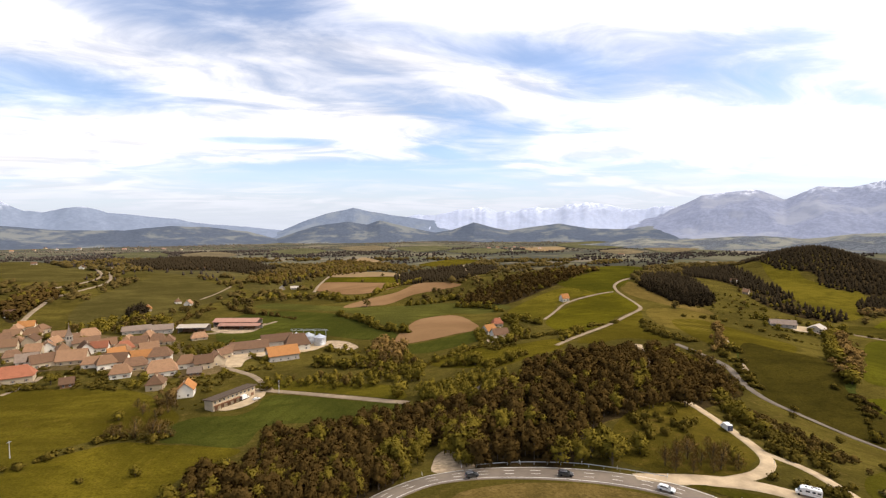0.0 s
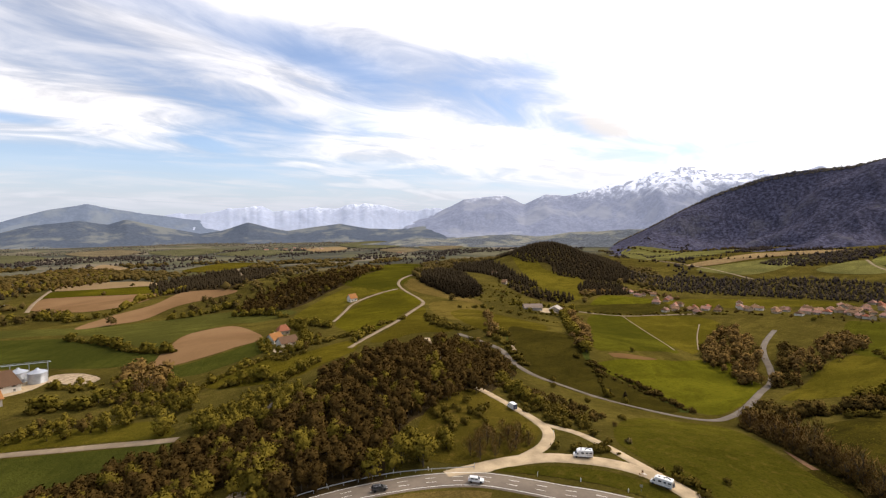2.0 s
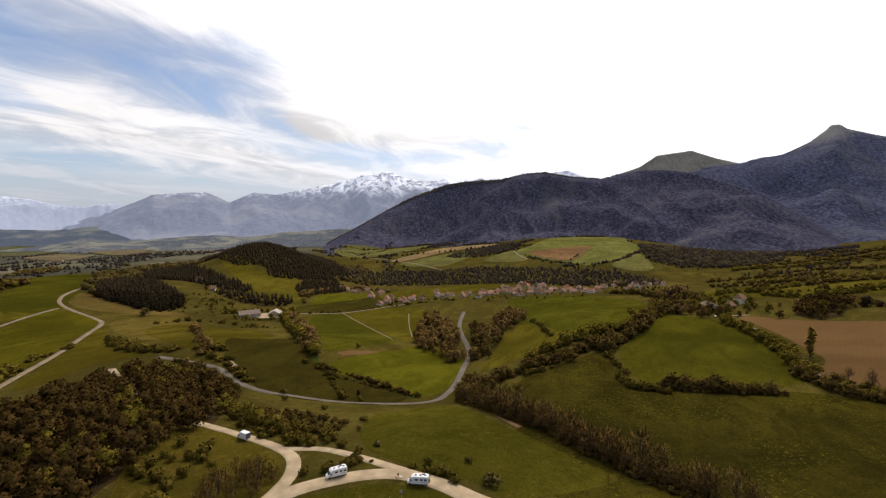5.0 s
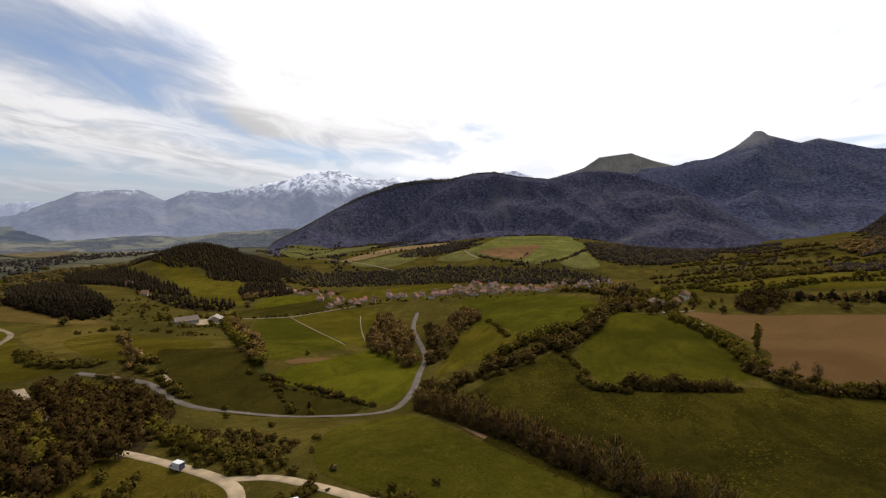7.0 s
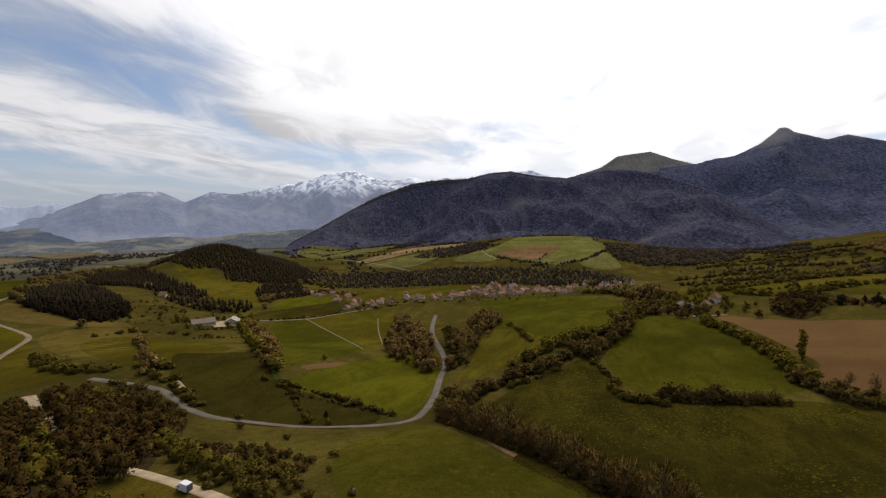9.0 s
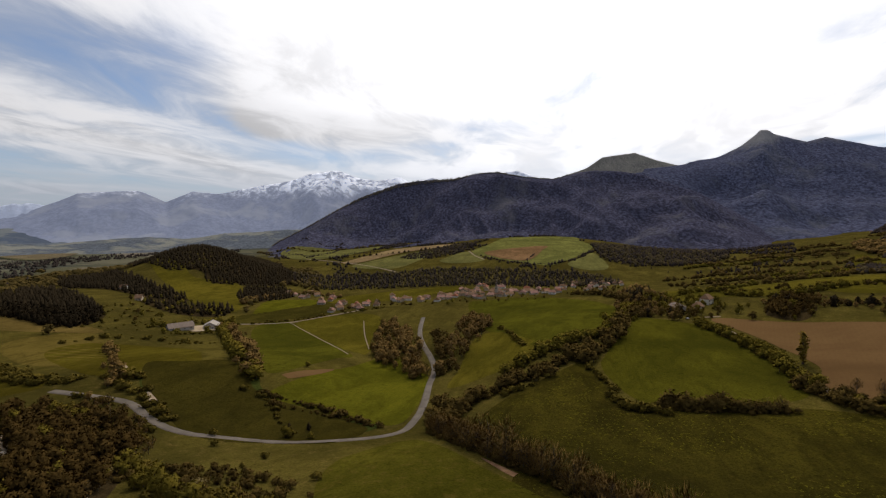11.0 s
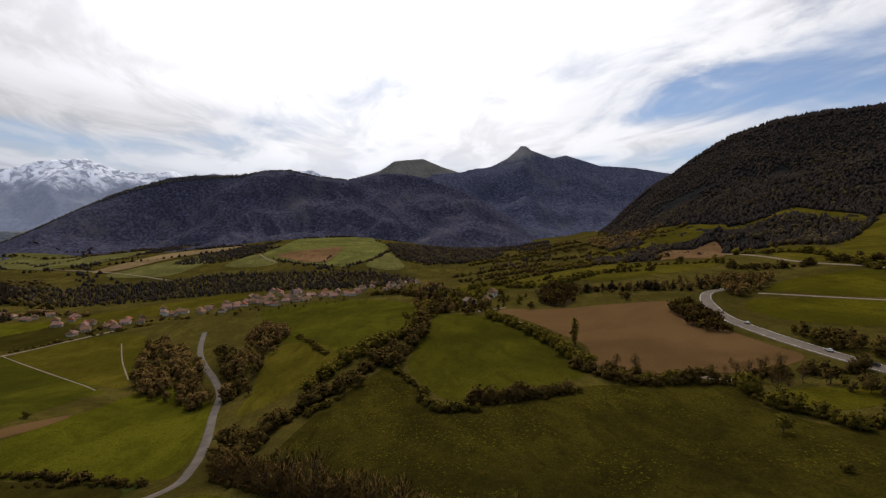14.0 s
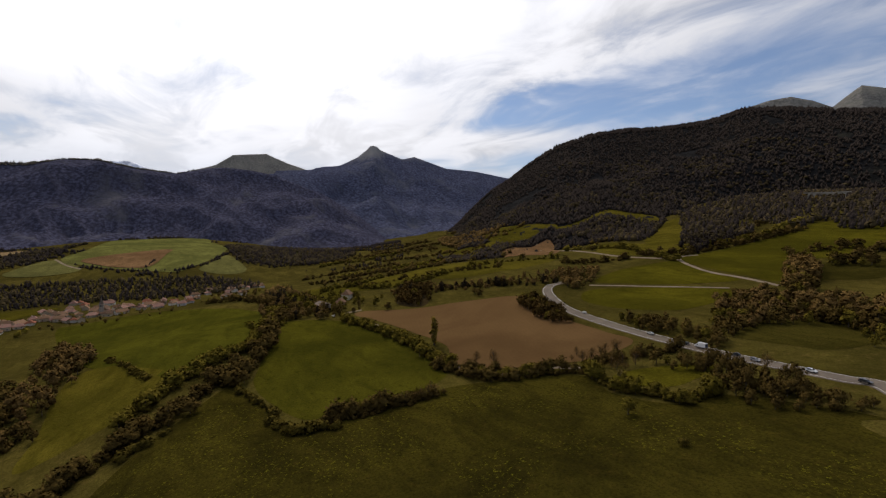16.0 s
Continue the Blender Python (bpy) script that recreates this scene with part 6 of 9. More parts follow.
def school():
    """Long two-storey building with a single-pitch roof and a wooden gallery."""
    base = thing("long_building", (-78, 289), 37, "long cream two-storey building with low sloping roof", "building")
    l, w, h = 29, 7, 6.0
    v = [(-l / 2, -w / 2, -1), (l / 2, -w / 2, -1), (l / 2, w / 2, -1), (-l / 2, w / 2, -1), (-l / 2, -w / 2, h), (l / 2, -w / 2, h), (l / 2, w / 2, h - 0.7), (-l / 2, w / 2, h - 0.7)]
    part("wall", mesh_from("wall", v, [(0, 1, 5, 4), (1, 2, 6, 5), (2, 3, 7, 6), (3, 0, 4, 7), (4, 5, 6, 7)], False), CREAM, base)
    rv = [(-l / 2 - 0.8, -w / 2 - 1.4, h + 0.15), (l / 2 + 0.8, -w / 2 - 1.4, h + 0.15), (l / 2 + 0.8, w / 2 + 0.8, h - 0.75), (-l / 2 - 0.8, w / 2 + 0.8, h - 0.75)]
    rv = rv + [(a, b, c + 0.3) for a, b, c in rv]
    part("roof", mesh_from("roof", rv, [(3, 2, 1, 0), (4, 5, 6, 7), (0, 1, 5, 4), (1, 2, 6, 5), (2, 3, 7, 6), (3, 0, 4, 7)], False), TILE_DARK, base, "dark brown single pitch roof")
    for k in range(10):
        m = pose(-l / 2 + 1.6 + k * 2.85, -w / 2, 4.5, 0, 0, 180)
        part("pane", pane_mesh, None, part("window", window_mesh, None, base, at=m))
    for k in range(7):
        m = pose(-l / 2 + 2.2 + k * 4.1, -w / 2, 0, 0, 0, 180)
        part("door", door_mesh, None, base, at=m @ Matrix.Diagonal((2.0, 1, 1.05, 1)))
    part("gallery", box_mesh("gallery", [((-4, -w / 2 - 0.9, 2.75), (20, 1.9, 0.18)), ((-4, -w / 2 - 1.8, 3.25), (20, 0.08, 0.12))] + [((-13.8 + 1.22 * k, -w / 2 - 1.8, 3.0), (0.08, 0.08, 0.5)) for k in range(17)]), WOOD_BROWN, base, "brown timber gallery floor")
    for k in range(7):
        part("post", box_mesh("post", [((-13.5 + 3.1 * k, -w / 2 - 1.75, 1.0), (0.16, 0.16, 3.6))]), WOOD_BROWN, base)
    part("stair", box_mesh("stair", [((6.3 + 0.3 * k, -w / 2 - 1.0, 2.6 - 0.18 * k), (0.34, 1.2, 0.12)) for k in range(14)]), WOOD_BROWN, base)


school()


def open_barn(place, heading, l, w, h, roof, label, bays=6):
    """A farm shed open along one side, on posts."""
    base = thing("open_barn", place, heading, label, "barn", "farm sheds")
    rise = w * 0.16
    part("roof", roof_mesh(l, w, h, rise, "gable", 0.9), roof, base)
    part("back_wall", box_mesh("back_wall", [((0, w / 2 - 0.15, h / 2 - 0.5), (l, 0.25, h + 1)), ((-l / 2 + 0.12, 0, h / 2 - 0.5), (0.25, w - 0.6, h + 1))]), GREYWALL, base)
    for k in range(bays + 1):
        part("post", box_mesh("post", [((-l / 2 + 0.3 + k * (l - 0.6) / bays, -w / 2 + 0.2, h / 2 - 0.5), (0.3, 0.3, h + 1))]), WOOD_BROWN, base)
    part("hay_stack", box_mesh("hay_stack", [((-l / 4, w / 4, 1.3), (l / 3, w / 3, 3.0)), ((l / 5, w / 4, 0.9), (l / 4, w / 3, 2.2))], 0.2), TILE_TAN, base, "stacked straw bales")


open_barn((-128, 508), 100, 44, 15, 5.5, TILE_PINK, "long open farm shed with faded red roof", 9)
open_barn((-122, 493), 100, 40, 10, 4.2, TILE_PINK, "lower farm shed with faded red roof", 8)
open_barn((-162, 484), 95, 26, 13, 5.5, METAL, "open farm shed with pale roof", 5)


# ---- vehicles ----
def wheels(base, spots, radius, width):
    tyre = round_mesh("tyre", [(radius * 0.62, -width / 2), (radius * 0.94, -width / 2), (radius, -width / 3), (radius, width / 3), (radius * 0.94, width / 2), (radius * 0.62, width / 2)], 18, "Y")
    tyre.materials.append(RUBBER)
    rim = round_mesh("rim", [(radius * 0.64, -width / 2.2), (radius * 0.30, -width / 2.6), (radius * 0.30, width / 2.6), (radius * 0.64, width / 2.2)], 12, "Y")
    rim.materials.append(RIM)
    for x, y in spots:
        w = new("wheel")
        w.empty_display_size = 0.1
        w.parent, w.location = base, (x, y, radius)
        part("tyre", tyre, None, w)
        part("rim", rim, None, w)


def car(place, heading, paint, label, estate=True, l=4.4, up=0.0, group="cars on the road"):
    base = thing("car", place, heading, label, "car", group, sink=-0.02, up=up)
    w, k = 1.78, l / 4.4
    tail = [(-2.18, 0.95), (-2.0, 1.05), (-1.85, 1.30), (-1.6, 1.47)] if estate else [(-2.18, 0.88), (-1.6, 0.98), (-0.95, 1.38)]
    outline = [(-2.15, 0.38), (2.1, 0.30), (2.2, 0.52), (2.1, 0.74), (1.15, 0.95), (0.45, 1.40), (0.0, 1.48)] + [q for q in tail[::-1]] + [(-2.2, 0.6)]
    body = prism_mesh("body", [(x * k, z) for x, z in outline], w)
    bm = bmesh.new()
    bm.from_mesh(body)
    for v in bm.verts:
        if v.co.z > 1.0:
            v.co.y *= 0.80
        if abs(v.co.x) > 2.0 * k:
            v.co.y *= 0.88
    bmesh.ops.bevel(bm, geom=bm.edges[:], offset=0.05, segments=2, affect="EDGES", clamp_overlap=True)
    bm.to_mesh(body)
    bm.free()
    part("body", body, paint, base)
    part("windscreen", box_mesh("windscreen", [((0, 0, 0), (0.85 * k, w * 0.74, 0.03))], 0.01), PANE, base, at=pose(0.80 * k, 0, 1.19, 0, 33, 0))
    for s in (1, -1):
        for c, lw in ((0.15, 0.9), (-0.95, 1.05)):
            part("side_window", box_mesh("side_window", [((c * k, s * w * 0.432, 1.20), (lw * k, 0.04, 0.31))], 0.01), PANE, base)
        part("headlight", box_mesh("headlight", [((2.06 * k, s * 0.58, 0.70), (0.16, 0.34, 0.16))], 0.03), LAMP_CLEAR, base)
        part("tail_light", box_mesh("tail_light", [((-2.14 * k, s * 0.62, 0.88), (0.12, 0.22, 0.26))], 0.03), LAMP_RED, base)
        part("mirror", box_mesh("mirror", [((0.62 * k, s * 0.95, 1.02), (0.14, 0.2, 0.14))], 0.03), paint, base)
    part("rear_window", box_mesh("rear_window", [((0, 0, 0), (0.5, w * 0.68, 0.03))], 0.01), PANE, base, at=pose(-1.93 * k, 0, 1.2, 0, -60, 0))
    part("bumper", box_mesh("bumper", [((2.14 * k, 0, 0.42), (0.14, 1.5, 0.2))], 0.03), TRIM_GREY, base)
    part("bumper", box_mesh("bumper", [((-2.16 * k, 0, 0.48), (0.12, 1.5, 0.22))], 0.03), TRIM_GREY, base)
    if estate:
        for s in (1, -1):
            part("roof_rail", box_mesh("roof_rail", [((-0.7 * k, s * 0.6, 1.52), (1.7 * k, 0.05, 0.05))]), STEEL, base)
    wheels(base, [(1.35 * k, 0.80), (1.35 * k, -0.80), (-1.3 * k, 0.80), (-1.3 * k, -0.80)], 0.32, 0.2)
    return base


def motorhome(place, heading, label, rack):
    """Coach-built motorhome with low cab, hatches, awning and windows."""
    base = thing("motorhome", place, heading, label, "motorhome", "motorhomes on the layby", sink=-0.2, up=0.25)
    base.scale = (0.9, 0.9, 0.9)
    w = 2.25
    coach = prism_mesh("coach_body", [(-3.3, 0.45), (1.5, 0.45), (1.7, 1.5), (2.2, 1.95), (2.15, 2.35), (1.4, 2.78), (-3.2, 2.82), (-3.35, 2.6)], w)
    bm = bmesh.new()
    bm.from_mesh(coach)
    bmesh.ops.bevel(bm, geom=bm.edges[:], offset=0.09, segments=3, affect="EDGES", clamp_overlap=True)
    bm.to_mesh(coach)
    bm.free()
    part("coach_body", coach, CAR_WHITE, base, "white coach body")
    cab = prism_mesh("cab", [(1.3, 0.42), (3.25, 0.42), (3.35, 0.75), (3.15, 1.10), (2.75, 1.28), (2.05, 1.98), (1.3, 2.0)], 1.95)
    bm = bmesh.new()
    bm.from_mesh(cab)
    bmesh.ops.bevel(bm, geom=bm.edges[:], offset=0.08, segments=2, affect="EDGES", clamp_overlap=True)
    bm.to_mesh(cab)
    bm.free()
    part("cab", cab, CAR_WHITE, base)
    part("windscreen", box_mesh("windscreen", [((0, 0, 0), (0.95, 1.7, 0.03))], 0.01), PANE, base, at=pose(2.43, 0, 1.66, 0, 45, 0))
    for s in (1, -1):
        part("cab_window", box_mesh("cab_window", [((1.85, s * 0.985, 1.5), (0.75, 0.03, 0.48))], 0.01), PANE, base)
        for x, lw in ((0.3, 1.0), (-1.2, 0.8), (-2.5, 0.9)):
            part("coach_window", box_mesh("coach_window", [((x, s * (w / 2 + 0.02), 1.85), (lw, 0.05, 0.55))], 0.02), PANE, base)
        part("stripe", box_mesh("stripe", [((-1.9, s * (w / 2 + 0.008), 1.15), (1.6, 0.012, 0.12)), ((-2.4, s * (w / 2 + 0.008), 0.98), (0.9, 0.012, 0.07))]), CAR_GREY, base)
        part("headlight", box_mesh("headlight", [((3.24, s * 0.72, 0.86), (0.14, 0.3, 0.22))], 0.03), LAMP_CLEAR, base)
        part("tail_light", box_mesh("tail_light", [((-3.34, s * 0.95, 0.95), (0.06, 0.16, 0.5))], 0.02), LAMP_RED, base)
        part("mirror", box_mesh("mirror", [((2.3, s * 1.18, 1.45), (0.12, 0.24, 0.3))], 0.03), TRIM_GREY, base)
        part("skirt", box_mesh("skirt", [((-0.9, s * (w / 2 - 0.03), 0.42), (4.4, 0.06, 0.25))]), TRIM_GREY, base)
    part("door", box_mesh("door", [((-0.45, -(w / 2 + 0.012), 1.35), (0.62, 0.03, 1.75))], 0.01), FRAME, base, "entrance door")
    part("awning", round_mesh("awning", [(0.10, -1.6), (0.10, 1.6)], 10, "Y"), CAR_WHITE, base, at=pose(-0.7, -(w / 2 + 0.08), 2.62, 0, 0, 90))
    for x in (-2.4, -0.8, 0.7):
        part("roof_hatch", box_mesh("roof_hatch", [((x, 0.1, 2.88), (0.62, 0.62, 0.14))], 0.04), TRIM_GREY, base, "dark plastic roof hatch")
    part("solar_panel", box_mesh("solar_panel", [((-1.6, -0.45, 2.87), (1.0, 0.6, 0.04))]), PANE, base)
    if rack:
        part("bike_rack", box_mesh("bike_rack", [((-3.6, 0, 0.95), (0.45, 1.5, 0.06)), ((-3.45, 0.5, 1.5), (0.05, 0.05, 1.2)), ((-3.45, -0.5, 1.5), (0.05, 0.05, 1.2)), ((-3.6, 0, 1.45), (0.2, 1.4, 0.9))]), TRIM_GREY, base, "loaded bicycle rack")
    wheels(base, [(2.45, 0.88), (2.45, -0.88), (-1.75, 0.95), (-1.75, -0.95)], 0.35, 0.24)
    return base


def van(place, heading, body_paint, box_paint, label, l=5.4, up=0.0, group="vans"):
    """Box van: cab and load box."""
    base = thing("van", place, heading, label, "van", group, sink=-0.1, up=up)
    part("load_box", box_mesh("load_box", [((-0.9, 0, 1.65), (l * 0.64, 2.1, 2.2))], 0.06), box_paint, base)
    cab = prism_mesh("cab", [(l * 0.14, 0.40), (l * 0.47, 0.40), (l * 0.48, 0.95), (l * 0.40, 1.15), (l * 0.28, 1.95), (l * 0.14, 2.0)], 1.9)
    part("cab", cab, body_paint, base)
    part("windscreen", box_mesh("windscreen", [((0, 0, 0), (0.9, 1.6, 0.04))]), PANE, base, at=pose(l * 0.35, 0, 1.58, 0, 52, 0))
    for s in (1, -1):
        part("cab_window", box_mesh("cab_window", [((l * 0.22, s * 0.965, 1.5), (0.7, 0.03, 0.5))]), PANE, base)
        part("headlight", box_mesh("headlight", [((l * 0.475, s * 0.7, 0.8), (0.12, 0.3, 0.2))]), LAMP_CLEAR, base)
    part("rear_door", box_mesh("rear_door", [((-0.92 - l * 0.32, 0.5, 1.6), (0.05, 0.95, 1.9)), ((-0.92 - l * 0.32, -0.5, 1.6), (0.05, 0.95, 1.9))]), CAR_BLUE if box_paint is CAR_WHITE else body_paint, base)
    part("chassis", box_mesh("chassis", [((0, 0, 0.45), (l * 0.9, 1.5, 0.2))]), TRIM_GREY, base)
    wheels(base, [(l * 0.32, 0.85), (l * 0.32, -0.85), (-l * 0.28, 0.9), (-l * 0.28, -0.9)], 0.35, 0.24)
    return base


ROAD_TOP = 0.48
car((31.5, 135.2), 82, CAR_BLACK, "black hatchback car on the asphalt road", True, 4.2, ROAD_TOP)
car((59.0, 129.3), 110, CAR_BLACK, "black estate car on the asphalt road", True, 4.5, ROAD_TOP)
car((83.0, 116.0), 134, CAR_WHITE, "white estate car on the asphalt road", True, 4.6, ROAD_TOP)
motorhome((121.5, 108.6), -48, "white motorhome parked beside bushes on gravel layby", False)
motorhome((125.6, 84.6), -14, "white motorhome with bicycle rack on gravel layby", True)
van((138.6, 158.5), 10, CAR_WHITE, CAR_WHITE, "small white box van with dark rear doors on gravel track", 5.2, 0.4)
van((-70.7, 291), 37, CAR_WHITE, CAR_WHITE, "white delivery van in gravel yard", 5.4, 0.2, "parked by the long building")
car((-63.5, 288), 60, CAR_WHITE, "white car parked in gravel yard", False, 4.2, 0.25, "parked by the long building")
car((517, -60), 80, CAR_WHITE, "white car on the field lane", True, 4.4, 0.5, "cars on the lane")
car((323.8, -74.2), 140, CAR_WHITE, "white car half hidden behind the hedge", True, 4.4, 0.5, "cars on the lane")
for (px, py), paint, word, b in (((329, -189.5), CAR_WHITE, "white", 100), ((265, -177.5), CAR_WHITE, "white", 98), ((240, -173), CAR_BLACK, "black", 93), ((213, -171.5), CAR_BLACK, "black", 91), ((203, -169.5), CAR_GREY, "grey", 271), ((181, -170), CAR_WHITE, "white", 272), ((163, -170), CAR_BLACK, "black", 270)):
    car((px, py), b, paint, word + " car driving on the valley road", True, 4.4, ROAD_TOP)
van((231, -172.5), 92, CAR_WHITE, CAR_WHITE, "white van on the valley road", 6.4, ROAD_TOP, "cars on the road")


# ---- road furniture ----
def strips(name, label, line, offset, width, dash=0.0, gap=0.0, top=0.06):
    """Painted lines along a road; dash and gap in metres."""
    seg = np.linalg.norm(np.diff(line, axis=0), axis=1)
    along = np.concatenate([[0], np.cumsum(seg)])
    s = np.arange(0, along[-1], 1.0)
    fine = np.stack([np.interp(s, along, line[:, 0]), np.interp(s, along, line[:, 1])], 1)
    runs = [fine] if not dash else [fine[int(k):int(k + dash) + 1] for k in np.arange(0, len(fine) - dash - 1, dash + gap)]
    for run in runs:
        if len(run) > 1:
            me = ribbon(name, run, [offset - width / 2, offset + width / 2], [top, top], PAINT)
            tagged(new(name, me), label, "road marking", kind="structure")


MAIN = next(line for line, width in ROADS if width == 8.6)
NEAR = MAIN[:int(len(MAIN) * 0.42)]
strips("edge_line", "white edge line on asphalt", NEAR, 3.7, 0.22)
strips("edge_line", "white edge line on asphalt", NEAR, -3.7, 0.22)
strips("lane_dash", "white dashed lane line on asphalt", NEAR, 1.1, 0.18, 3, 5)
strips("lane_dash", "white dashed lane line on asphalt", NEAR, -1.3, 0.18, 3, 5)
FARROAD = MAIN[int(len(MAIN) * 0.5):]
strips("edge_line", "white edge line on asphalt", FARROAD, 3.7, 0.22)
strips("edge_line", "white edge line on asphalt", FARROAD, -3.7, 0.22)


def guard_rail(points):
    line = curve_through(points, 2.0)
    base = thing("guard_rail", tuple(points[0]), 90, "galvanised crash barrier along the road bend", "guard rail", sink=0)
    z0 = ground_at(*points[0])
    x0, y0 = points[0]
    rel = line - np.array([x0, y0])
    Z = height(line[:, 0], line[:, 1]) + lift(line[:, 0], line[:, 1]) + 0.25 - z0
    prof = [(0.00, 0.48), (0.06, 0.53), (0.0, 0.60), (0.06, 0.68), (0.0, 0.74)]
    t = np.gradient(line, axis=0)
    t /= np.linalg.norm(t, axis=1, keepdims=True)
    X = np.stack([rel[:, 0] + t[:, 1] * a for a, b in prof], 1)
    Y = np.stack([rel[:, 1] - t[:, 0] * a for a, b in prof], 1)
    ZZ = np.stack([Z + b for a, b in prof], 1)
    part("beam", grid_mesh("beam", X, Y, ZZ), STEEL, base)
    post = box_mesh("post", [((0, 0, 0.2), (0.10, 0.10, 1.1))])
    for k in range(0, len(line), 2):
        part("post", post, STEEL, base, at=Matrix.Translation((rel[k, 0], rel[k, 1], Z[k])))


guard_rail([(35, 143.5), (44.8, 142), (55.2, 139.2), (66.7, 135.2), (76.9, 129.7), (88, 122.8)])


def delineator(place):
    base = thing("delineator", place, 0, "white roadside marker post with red reflector", "marker post", "roadside marker posts", sink=0.1, up=0.2)
    part("shaft", round_mesh("shaft", [(0.09, -0.1), (0.085, 1.0), (0.05, 1.12)], 10), CAR_WHITE, base)
    part("reflector", box_mesh("reflector", [((0, -0.09, 0.85), (0.10, 0.02, 0.18))]), REFLECTOR, base)


for spot in ((17.4, 143.9), (30.3, 144.7), (48.9, 142.2), (57.4, 140), (67.6, 136.4), (76.6, 130.9), (89, 124), (100.3, 108.5), (108, 99), (114.5, 88), (118.5, 77)):
    delineator(spot)


def road_sign(place, heading):
    base = thing("road_sign", place, heading, "small road sign on grey steel post", "road sign", "road signs", sink=0.1)
    part("post", round_mesh("post", [(0.04, -0.2), (0.04, 2.3)], 8), STEEL, base)
    part("plate", box_mesh("plate", [((0, 0.05, 1.95), (0.75, 0.03, 0.75))], 0.02), STEEL, base, "grey back of a sign plate")


road_sign((117.5, 86), 150)
road_sign((128.8, 127), 60)


def picnic_set():
    base = thing("camping_table", (126.6, 90.4), 20, "folding camping table with pale top on gravel", "table", sink=-0.3)
    part("tabletop", box_mesh("tabletop", [((0, 0, 0.72), (1.1, 0.7, 0.04))], 0.01), FRAME, base)
    for x, y in ((-.45, -.28), (.45, -.28), (-.45, .28), (.45, .28)):
        part("leg", box_mesh("leg", [((x, y, 0.35), (0.04, 0.04, 0.72))]), STEEL, base)
    for k, (x, y) in enumerate(((125.6, 91.2), (127.4, 91.6))):
        c = thing("camping_chair", (x, y), 40 + 120 * k, "brown fabric folding camping chair", "chair", "camping chairs", sink=-0.3)
        part("seat", box_mesh("seat", [((0, 0, 0.43), (0.5, 0.48, 0.04))], 0.01), TIMBER, c)
        part("backrest", box_mesh("backrest", [((0, 0.26, 0.70), (0.5, 0.04, 0.5))], 0.01), TIMBER, c)
        for a, b in ((-.22, -.2), (.22, -.2), (-.22, .22), (.22, .22)):
            part("leg", box_mesh("leg", [((a, b, 0.2), (0.03, 0.03, 0.45))]), STEEL, c)


picnic_set()


def pole(place, tall, label="pale concrete utility pole in meadow"):
    base = thing("utility_pole", place, 30, label, "utility pole", "utility poles", sink=0.2)
    part("mast", round_mesh("mast", [(0.20, -0.3), (0.12, tall)], 10), CONCRETE, base)
    part("crossarm", box_mesh("crossarm", [((0, 0, tall - 0.5), (1.6, 0.1, 0.1))]), STEEL, base)
    for x in (-0.7, 0, 0.7):
        part("insulator", round_mesh("insulator", [(0.06, tall - 0.44), (0.08, tall - 0.34), (0.04, tall - 0.2)], 8), PANE, base, at=Matrix.Translation((x, 0, 0)))


pole((-153.6, 229.7), 8.0)
pole((-52, 296), 8.5, "pale concrete utility pole beside the lane")


# ---- trees ----
rng = np.random.default_rng(7)
BARK = plain("grey_brown_bark", (0.09, 0.07, 0.05), 0.95, 0.3, 2.0)
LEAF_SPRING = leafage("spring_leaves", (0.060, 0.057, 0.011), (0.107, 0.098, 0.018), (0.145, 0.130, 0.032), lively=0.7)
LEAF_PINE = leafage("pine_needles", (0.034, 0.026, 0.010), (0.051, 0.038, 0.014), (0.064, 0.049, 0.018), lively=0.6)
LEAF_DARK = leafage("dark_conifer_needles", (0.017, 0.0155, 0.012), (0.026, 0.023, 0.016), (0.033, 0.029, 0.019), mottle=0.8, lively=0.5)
# far leaves paled, mountain leaves blued: distance haze painted into their colours
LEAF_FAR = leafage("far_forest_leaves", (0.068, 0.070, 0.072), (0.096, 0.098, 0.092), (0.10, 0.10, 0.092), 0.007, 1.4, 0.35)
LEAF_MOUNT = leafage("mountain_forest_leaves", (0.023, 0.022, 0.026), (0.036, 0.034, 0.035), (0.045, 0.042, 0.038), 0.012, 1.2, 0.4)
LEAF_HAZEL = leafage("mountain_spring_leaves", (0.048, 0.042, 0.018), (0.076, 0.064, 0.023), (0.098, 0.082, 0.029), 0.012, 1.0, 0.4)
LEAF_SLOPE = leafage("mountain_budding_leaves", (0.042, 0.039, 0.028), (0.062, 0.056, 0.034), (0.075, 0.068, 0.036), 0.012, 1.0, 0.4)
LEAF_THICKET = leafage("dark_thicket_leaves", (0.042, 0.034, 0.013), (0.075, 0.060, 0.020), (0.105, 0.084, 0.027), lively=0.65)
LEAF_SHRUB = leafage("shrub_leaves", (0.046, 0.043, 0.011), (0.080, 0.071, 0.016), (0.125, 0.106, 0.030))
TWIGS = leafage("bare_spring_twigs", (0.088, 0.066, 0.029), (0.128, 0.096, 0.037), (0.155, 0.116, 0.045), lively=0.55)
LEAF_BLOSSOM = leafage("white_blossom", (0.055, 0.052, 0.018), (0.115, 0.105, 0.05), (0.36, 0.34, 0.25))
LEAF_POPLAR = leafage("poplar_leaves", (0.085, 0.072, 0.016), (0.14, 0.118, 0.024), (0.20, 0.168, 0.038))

OCTA = np.array([(1, 0, 0), (-1, 0, 0), (0, 1, 0), (0, -1, 0), (0, 0, 1), (0, 0, -1)], float)
